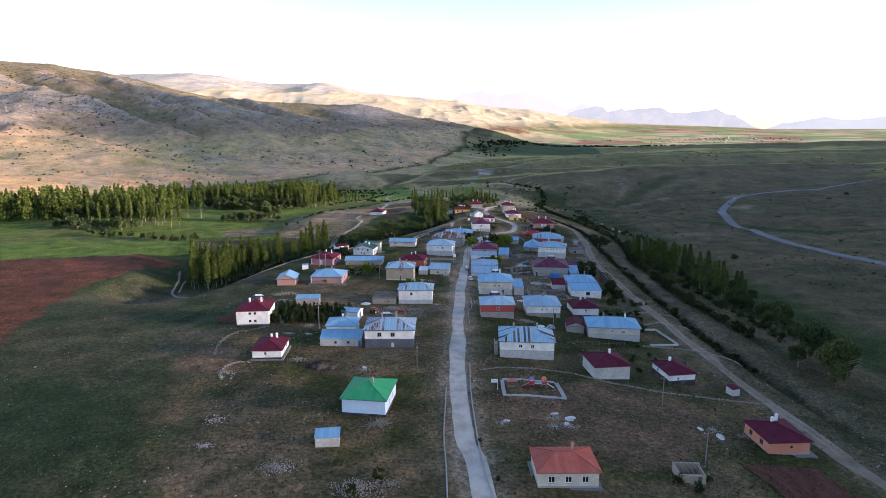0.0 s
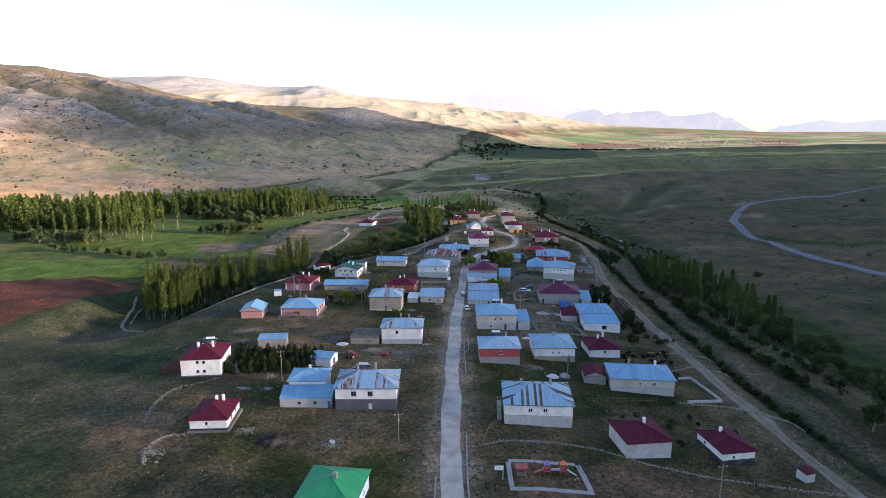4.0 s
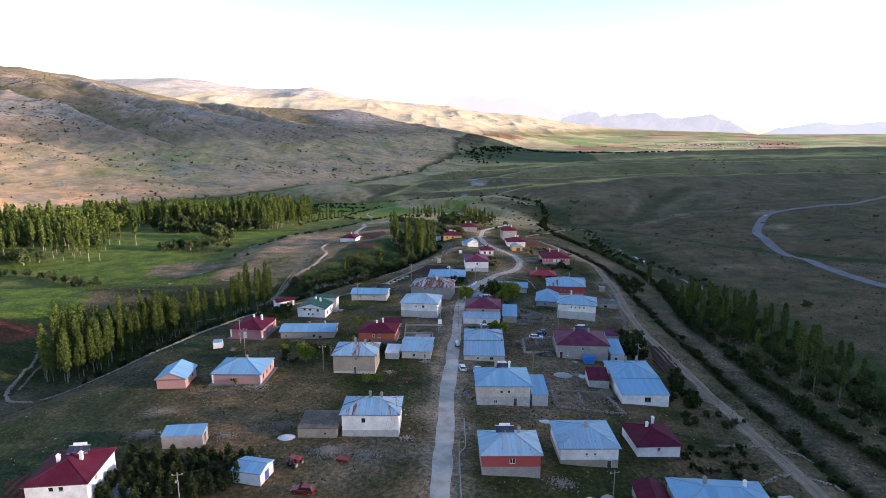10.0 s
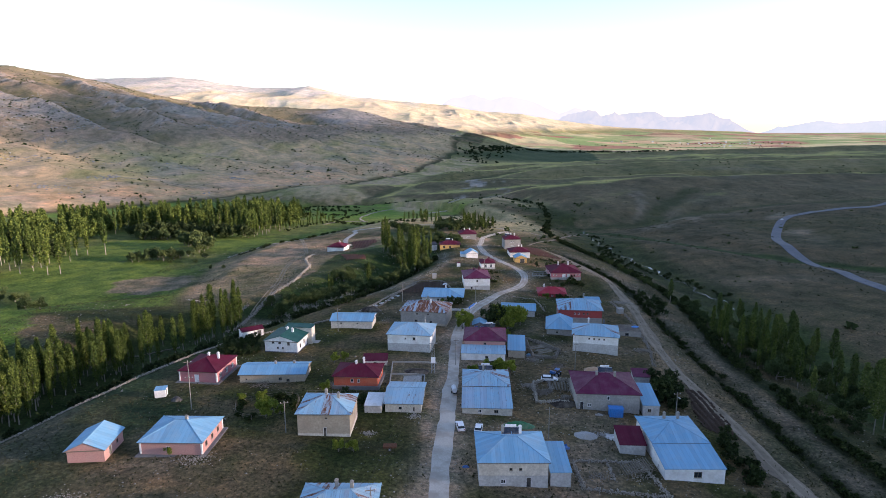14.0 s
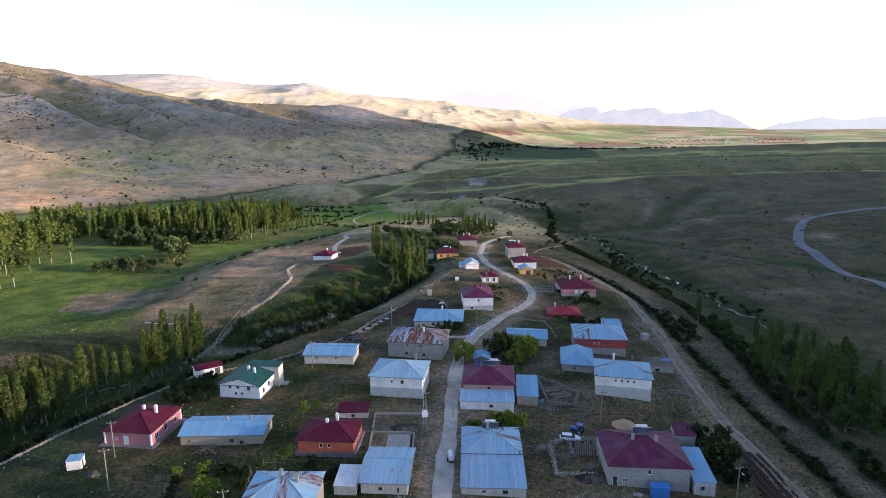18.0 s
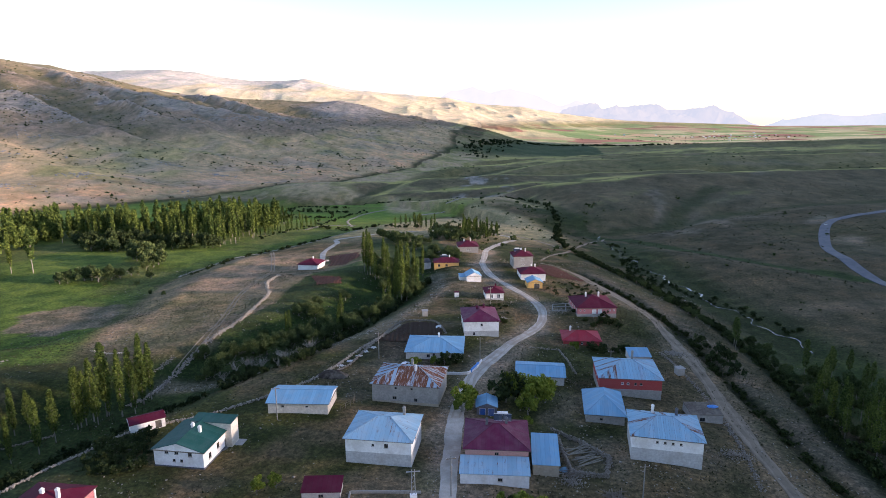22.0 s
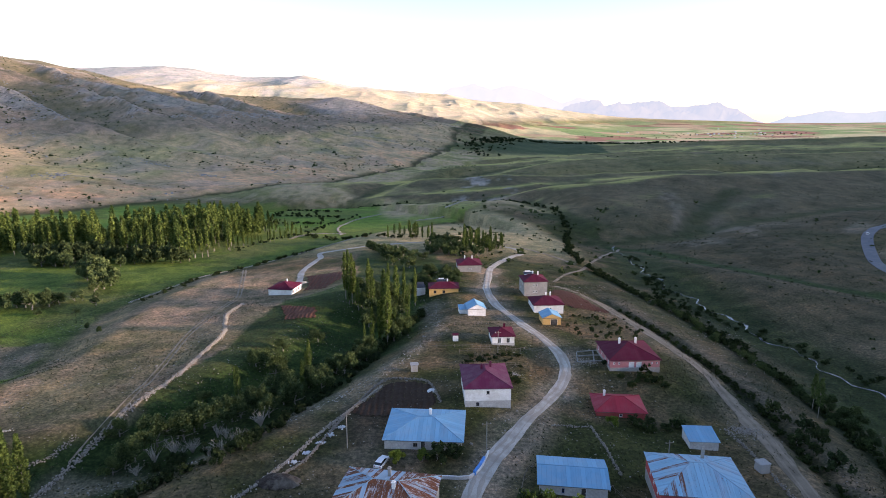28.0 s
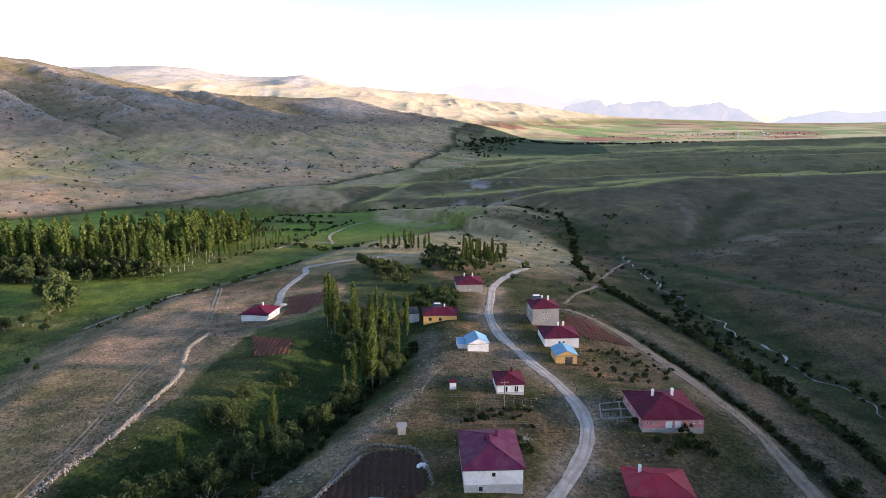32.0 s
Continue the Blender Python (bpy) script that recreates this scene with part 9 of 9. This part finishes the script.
for k in range(8):
    part("brace", bars(((-0.42 + 0.02 * k, -0.28, 0.6 + k), (0.40 - 0.02 * k, -0.28, 1.5 + k), 0.03, 0.03, 4)), M["steel"], tw)
part("transformer_box", boxes((-0.6, -0.55, 3.2, 0.6, 0.2, 4.6)), M["tank"], tw)
part("crossarm", boxes((-1.2, -0.06, 8.6, 1.2, 0.06, 8.75)), M["steel"], tw)
r8 = np.random.default_rng(81)
line = smooth_line(ROAD, 0.22)
p = line[:, :2] + np.sign(r8.normal(size=(len(line), 1))) * np.array((1.0, 0.1)) * (2.0 + np.abs(r8.normal(0, 1.1, (len(line), 1))))
p = p[(p[:, 1] > 88) & (p[:, 1] < 600)]
scattered("roadside_stones", "pale pebbles and rubble along the road edges", "stones", STONE, STONE_F, M["chalk"], p, r8.gamma(2.0, 0.06, len(p)) + 0.05, 0.6, 82)
line = smooth_line([(-66, 356), (-40, 358), (-18, 378), (-7, 390), (3, 409), (13, 434), (10, 469)], 0.16)
p = line + r8.normal(0, 1.5, line.shape)
scattered("washed_rubble", "pale washed-out rubble on an eroded strip", "stones", STONE, STONE_F, M["chalk"], p, r8.gamma(2.0, 0.085, len(p)) + 0.06, 0.6, 83)
for a, b in (((54, 413.5), (64, 416)), ((64.2, 416), (61.2, 407)), ((61, 407), (52.6, 406)), ((52.4, 406), (53.8, 413.3)), ((57.4, 406.8), (59, 414.6)), ((53.4, 410), (62, 411.4))):
    low_wall([a, b], 0.22, 0.3, "cement", "foundation_wall", "bare concrete foundation of an unbuilt house", square=True)
thicket([(21, 403), (28, 405), (34, 404)], 1.1, 0.9, 0.35, 0.7, "low green garden plants in a fenced plot", 160)
thicket([(21, 408), (28, 409.5), (35, 409)], 1.1, 0.9, 0.35, 0.7, "low green garden plants in a fenced plot", 160)
fence([(18.6, 400.6), (27, 401.4), (36.4, 402.4)], 1.1, 2.2, "weathered post and rail garden fence")
fence([(18.8, 411), (28, 411.8), (37, 413)], 1.1, 2.2, "weathered post and rail garden fence")
thicket([(61, 404), (68, 402), (70, 395)], 1.3, 1.0, 0.8, 1.5, "dark bushes beside the rose house", 160)
thicket([(62, 454), (72, 457), (82, 456)], 1.4, 1.4, 0.3, 0.7, "low dark crop rows behind the houses", 120)
thicket([(64, 447), (74, 448), (84, 446)], 1.4, 1.4, 0.3, 0.7, "low dark crop rows behind the houses", 120)
thicket([(63, 273), (66, 268), (68, 272)], 1.5, 1.0, 1.3, 2.0, "dense dark tree-high bushes beside the purple house", 420)
thicket([(66, 240), (70, 236), (72, 244), (71, 250)], 1.6, 1.2, 0.9, 1.6, "dark bushes beside the blue-roofed house", 260)
thicket([(57, 208), (63, 210), (70, 212)], 1.2, 1.4, 0.4, 0.8, "low green plants in a village garden", 150)
thicket([(57, 203), (63, 204), (69, 204)], 1.2, 1.4, 0.4, 0.8, "low green plants in a village garden", 150)
fence([(58, 219.5), (67, 217.5), (75, 215)], 0.8, 1.8, "rough log fence below the track")
# the roofless house by the purple one: walls, fallen stones and beams
stone_wall([(32.3, 280), (37, 282.5), (42.5, 281.5)], 1.2, 0.7, 27, "broken stone wall of a roofless house", square=True)
stone_wall([(42.5, 281), (41.6, 275), (41.8, 269)], 0.9, 0.7, 28, "broken stone wall of a roofless house", square=True)
stone_wall([(36.8, 282), (36.4, 275)], 0.8, 0.6, 29, "broken inner wall of a roofless house", square=True)
heap(34.5, 275, 2.4, 0.5, 240, 171, M["stone"], 0.24, "stone_heap", "fallen stones inside a roofless house", "stones")
heap(39.5, 271.5, 2.4, 0.5, 240, 172, M["stone"], 0.24, "stone_heap", "fallen stones inside a roofless house", "stones")
fallen = thing("fallen_roof", 39.2, 277.5, gz(39.2, 277.5), -12, "dark fallen roof beams inside a roofless house", "logs")
for k in range(11):
    part("log", bars(((-2.2 + 0.4 * k, -2.4 + 0.4 * math.sin(3 * k), 0.3 + 0.1 * (k % 3)), (-1.8 + 0.36 * k, 2.2 - 0.5 * math.sin(5 * k), 0.9 + 0.3 * math.sin(4 * k)), 0.1, 0.08)), M["bark"], fallen)
# fences and kerbs
fence([(9.5, 416), (13, 428), (18.3, 438), (30, 441), (40, 443)], label="pale post and wire fence round the small house")
fence([(9.5, 416), (20, 414.5), (28, 414.5), (38, 414), (46, 412.5)], label="pale post and wire fence round the small house")
fence([(-26, 270), (-16, 270.3), (-8, 270.4)], 1.2, 1.8, "dark slatted garden fence")
fence([(-12.5, 324.4), (-10.2, 329), (-10.7, 334)], 1.3, 1.4, "wooden animal pen beside the barn")
fence([(10.5, 152), (12.5, 160), (15, 163)], 1.1, 1.8, "wooden fence of the front yard")
fence([(38, 176), (48, 177), (56, 178)], 1.0, 2.4, "wooden rail fence behind the house")
fence([(27, 342), (31, 352), (41, 353.5), (46, 341)], 0.9, 2.4, "pale low fence round the barn yard")
low_wall([(0.8, 92), (0.6, 104), (0.2, 116), (0.5, 128), (0.8, 140)], 0.28, 0.25, "concrete", "kerb", "pale concrete kerb along the road", "kerb")
low_wall([(9.2, 92), (8, 101), (7.3, 112), (6.9, 126), (6.8, 140), (7.4, 158)], 0.28, 0.25, "concrete", "kerb", "pale concrete kerb along the road", "kerb")
low_wall([(8.6, 190), (9.0, 206), (10.2, 208), (10.6, 222)], 0.28, 0.2, "concrete", "kerb", "pale concrete kerb along the road", "kerb")
low_wall([(67.5, 194.4), (71.5, 195), (73.4, 180), (64, 178.5)], 0.7, 0.25, "palegrey", "garden_wall", "low white garden wall with an open end", square=True)
low_wall([(-53.2, 189.4), (-53.2, 197.4)], 0.3, 3.4, "concrete", "house_apron", "raised concrete platform beside the house", "apron", square=True)
low_wall([(-51.3, 190), (-51.3, 197)], 0.9, 0.22, "palegrey", "garden_wall", "low pale yard wall beside the house", square=True)
low_wall([(12, 347.2), (14.2, 347), (18, 346.8), (20.5, 350), (22.5, 356)], 0.7, 0.3, "plastic", "sheeted_fence", "yard fence hung with white and blue sheets")
low_wall([(19, 347.6), (20.4, 350.4), (21.4, 353)], 1.0, 0.5, "tarp_blue", "blue_sheet", "blue tarpaulin hung on the yard fence", "tarpaulin")
for i, (x, y) in enumerate(((-16.5, 352.5), (-14.5, 356.5), (-12.6, 360.2), (-10.8, 363.6), (-9.2, 366.8))):
    heap(x, y, 1.3, 0.3, 26, 170 + i, M["plastic"], 0.42, "plastic_litter", "heap of white plastic bags along the wall", "litter")
for run in ([(-5.8, 282.8), (3.0, 283.2)], [(3.15, 283.2), (3.0, 275.0)], [(-5.95, 282.8), (-5.9, 275.0)], [(-6.0, 292.4), (6.6, 292.6)], [(-6.15, 292.4), (-6.0, 284.4)]):
    low_wall(run, 0.5, 0.28, "cement", "yard_wall", "low cement wall of a roofless yard", square=True)
low_wall([(-1.4, 282.5), (-1.4, 275.4)], 0.07, 7.6, "chalk", "yard_floor", "pale worn floor of a roofless yard", "floor", square=True)
low_wall([(-33.2, 311.4), (-30.6, 311.0)], 0.1, 2.4, "concrete", "house_apron", "pale concrete step slab beside the house", "apron", square=True)
# blue tarpaulin shelters
sh = thing("tarpaulin_shelter", 49.6, 262.4, gz(49.6, 262.4), -5, "blue tarpaulin shelter against the grey house", "shelter")
part("sheet", boxes((-1.6, -0.9, 0.0, 1.6, 0.9, 2.1)), M["tarp_blue"], sh)
part("roof_sheet", boxes((-1.75, -1.05, 2.1, 1.75, 1.05, 2.2)), M["tarp_blue"], sh)
mound(75.5, 327.5, 1.4, 0.9, 0.35, "tarp_blue", "blue_sheet", "crumpled blue sheet on the shed roof", "tarpaulin", 31).location.z = -2.75
mound(34.5, 301.5, 1.1, 1.0, 0.9, "blue", "small_tent", "small pale blue sheeted hutch by the ruin", "hutch", 32)
# vehicles
car(11.6, 253.2, 96, "carwhite", "small white car parked by the road")
car(-20.2, 192.4, 172, "carred", "dark red car parked in the grass")
car(37.2, 282.2, -8, "carwhite", "white estate car parked in the yard", 4.5)
car(1.0, 352.0, 70, "carwhite", "white car parked before the blue-roofed house")
car(316, 659, 45, "carwhite", "white car standing on the hill road")
tractor(39.6, 285.2, 150, "tractor_blue", "blue tractor with a canopy in the yard")
tractor(-23.6, 201.0, 60, "carred", "red tractor beside the garden")
cart = thing("farm_trailer", 33.0, 244.5, gz(33, 244.5), 15, "small blue farm trailer", "trailer")
part("bed", boxes((-1.3, -0.7, 0.6, 1.3, 0.7, 0.7)), M["tractor_blue"], cart)
for q in ((-1.3, -0.7, 0.7, 1.3, -0.64, 1.1), (-1.3, 0.64, 0.7, 1.3, 0.7, 1.1), (-1.3, -0.64, 0.7, -1.24, 0.64, 1.1)):
    part("side_board", boxes(q), M["tractor_blue"], cart)
for sy in (-0.75, 0.75):
    wheel(cart, -0.2, sy, 0.36, 0.36, 0.18)
cart2 = thing("farm_trailer", -14.5, 202.5, gz(-14.5, 202.5), -10, "small red farm trailer", "trailer")
part("bed", boxes((-1.2, -0.6, 0.5, 1.2, 0.6, 0.95)), M["carred"], cart2)
for sy in (-0.68, 0.68):
    wheel(cart2, 0, sy, 0.33, 0.33, 0.16)
cart3 = thing("farm_trailer", -3.5, 243, gz(-3.5, 243), 0, "rusty farm trailer beside the road", "trailer")
part("bed", boxes((-1.4, -0.7, 0.6, 1.4, 0.7, 1.0)), M["rust_piece"], cart3)
for sy in (-0.78, 0.78):
    wheel(cart3, 0, sy, 0.36, 0.36, 0.18)
car(15.7, 252.4, 80, "carwhite", "small white car beside the yellow-walled house", 3.8)
# playground
pg = [(14.4, 136.2), (29.6, 135.6), (29.0, 145.4), (15.2, 146.2)]
low_wall([(14.4, 136.2), (22, 135.9), (29.6, 135.6)], 0.16, 1.0, "concrete", "playground_kerb", "broad concrete border of the playground", "kerb")
low_wall([(29.2, 136.2), (29.1, 141), (28.8, 145.4)], 0.165, 1.0, "concrete", "playground_kerb", "broad concrete border of the playground", "kerb")
low_wall([(28.3, 145.6), (22, 145.9), (15.2, 146.2)], 0.16, 0.9, "concrete", "playground_kerb", "broad concrete border of the playground", "kerb")
low_wall([(15.1, 145.7), (14.9, 141), (14.8, 136.8)], 0.165, 0.9, "concrete", "playground_kerb", "broad concrete border of the playground", "kerb")
px, py = 23.6, 141.5
pz = gz(px, py)
ply = thing("play_tower", px, py, pz, 0, "red play tower with violet and orange roofs and slides", "playground")
for ox, roofm in ((-1.6, "play_violet"), (1.5, "play_orange")):
    for sx in (-0.6, 0.6):
        for sy in (-0.6, 0.6):
            part("post", bars(((ox + sx, sy, -0.2), (ox + sx, sy, 2.3), 0.06)), M["play_red"], ply)
    part("platform", boxes((ox - 0.65, -0.65, 1.1, ox + 0.65, 0.65, 1.2)), M["steel"], ply)
    part("panel", boxes((ox - 0.6, -0.66, 1.2, ox + 0.6, -0.62, 1.9)), M["play_red"], ply)
    bm = bmesh.new()
    base = [bm.verts.new((ox + 0.85 * math.cos(a), 0.85 * math.sin(a), 2.3)) for a in [math.pi / 4 + math.pi / 2 * i for i in range(4)]]
    tip = bm.verts.new((ox, 0, 3.1))
    for i in range(4):
        bm.faces.new((base[i], base[(i + 1) % 4], tip))
    bm.faces.new(base[::-1])
    part("tower_roof", bm, M[roofm], ply)
part("bridge", boxes((-0.95, -0.4, 1.1, 0.85, 0.4, 1.18)), M["steel"], ply)
for a, b in (((2.1, 0, 1.2), (4.0, -0.6, 0.2)), ((-2.2, 0, 1.2), (-3.9, 0.5, 0.2))):
    bm = bmesh.new()
    a, b = Vector(a), Vector(b)
    solid(bm, [a + Vector((0, -0.3, 0)), b + Vector((0, -0.3, 0)), b + Vector((0, 0.3, 0)), a + Vector((0, 0.3, 0))], 0.06)
    part("slide", bm, M["steel" if a.x > 0 else "play_red"], ply)
hut = thing("garden_shelter", 17.0, 140.6, gz(17, 140.6), 0, "small red-roofed bench shelter", "shelter")
for sx in (-0.9, 0.9):
    for sy in (-0.7, 0.7):
        part("post", bars(((sx, sy, -0.2), (sx, sy, 2.0), 0.06)), M["wood"], hut)
part("shelter_roof", boxes((-1.2, -1.0, 2.0, 1.2, 1.0, 2.12)), M["play_red"], hut)
part("bench", boxes((-0.8, -0.5, 0.4, 0.8, -0.1, 0.48)), M["wood"], hut)
part("bench", boxes((-0.8, 0.2, 0.4, 0.8, 0.6, 0.48)), M["wood"], hut)
sg = thing("sign_board", 12.6, 139.4, gz(12.6, 139.4), 0, "white sign board on a pale post", "sign")
part("post", bars(((0.8, 0, -0.3), (0.8, 0, 3.0), 0.06)), M["pvc"], sg)
part("board", boxes((-0.8, -0.04, 2.0, 0.8, 0.04, 2.9)), M["pvc"], sg)
part("writing_bar", boxes((-0.5, -0.055, 2.4, 0.5, -0.042, 2.5)), M["tractor_blue"], sg)
# the roofless hut by the bottom of the village
ru = thing("ruined_hut", 46.2, 103.6, gz(46.2, 103.6), -4, "roofless stone hut with bare roof beams", "hut")
for q in ((-2.5, -2.0, -0.5, 2.5, -1.6, 1.7), (-2.5, 1.6, -0.5, 2.5, 2.0, 2.0), (-2.5, -1.6, -0.5, -2.1, 1.6, 1.9), (2.1, -1.6, -0.5, 2.5, 1.6, 1.6)):
    part("wall", boxes(q), M["tan"], ru)
for i in range(6):
    part("roof_beam", bars(((-2.2 + 0.85 * i, -1.9, 1.85), (-2.2 + 0.85 * i, 1.9, 2.05), 0.07)), M["wood"], ru)
part("door", boxes((1.1, -2.04, -0.2, 1.8, -1.98, 1.4)), M["door_dark"], ru)
for x, y, s in ((43.2, 101.4, 0.8), (49.5, 102.5, 0.7), (46, 98.5, 0.9), (-12, 100.5, 0.9), (-16, 96, 0.8), (7.5, 114, 0.4), (10, 100, 0.4)):
    bush(x, y, s, 30 * x, int(abs(x)))
# side stair of the striped-roof house
st = thing("outside_stair", 15.4, 167.5, gz(15.4, 167.5), -4, "grey outside stair on a steel frame", "stair")
for i in range(9):
    part("step", boxes((-0.5, -3.2 + 0.4 * i, 0.18 * i + 0.1, 0.45, -2.8 + 0.4 * i, 0.18 * i + 0.2)), M["concrete"], st)
part("landing", boxes((-0.5, 0.4, 1.75, 0.45, 3.2, 1.87)), M["concrete"], st)
for sy in (-3.0, -1.0, 0.6, 3.0):
    part("railing_post", bars(((-0.45, sy, 0), (-0.45, sy, 2.9), 0.035)), M["steel"], st)
part("railing", bars(((-0.45, -3.0, 1.1), (-0.45, 0.6, 2.8), 0.03), ((-0.45, 0.6, 2.8), (-0.45, 3.0, 2.85), 0.03)), M["steel"], st)
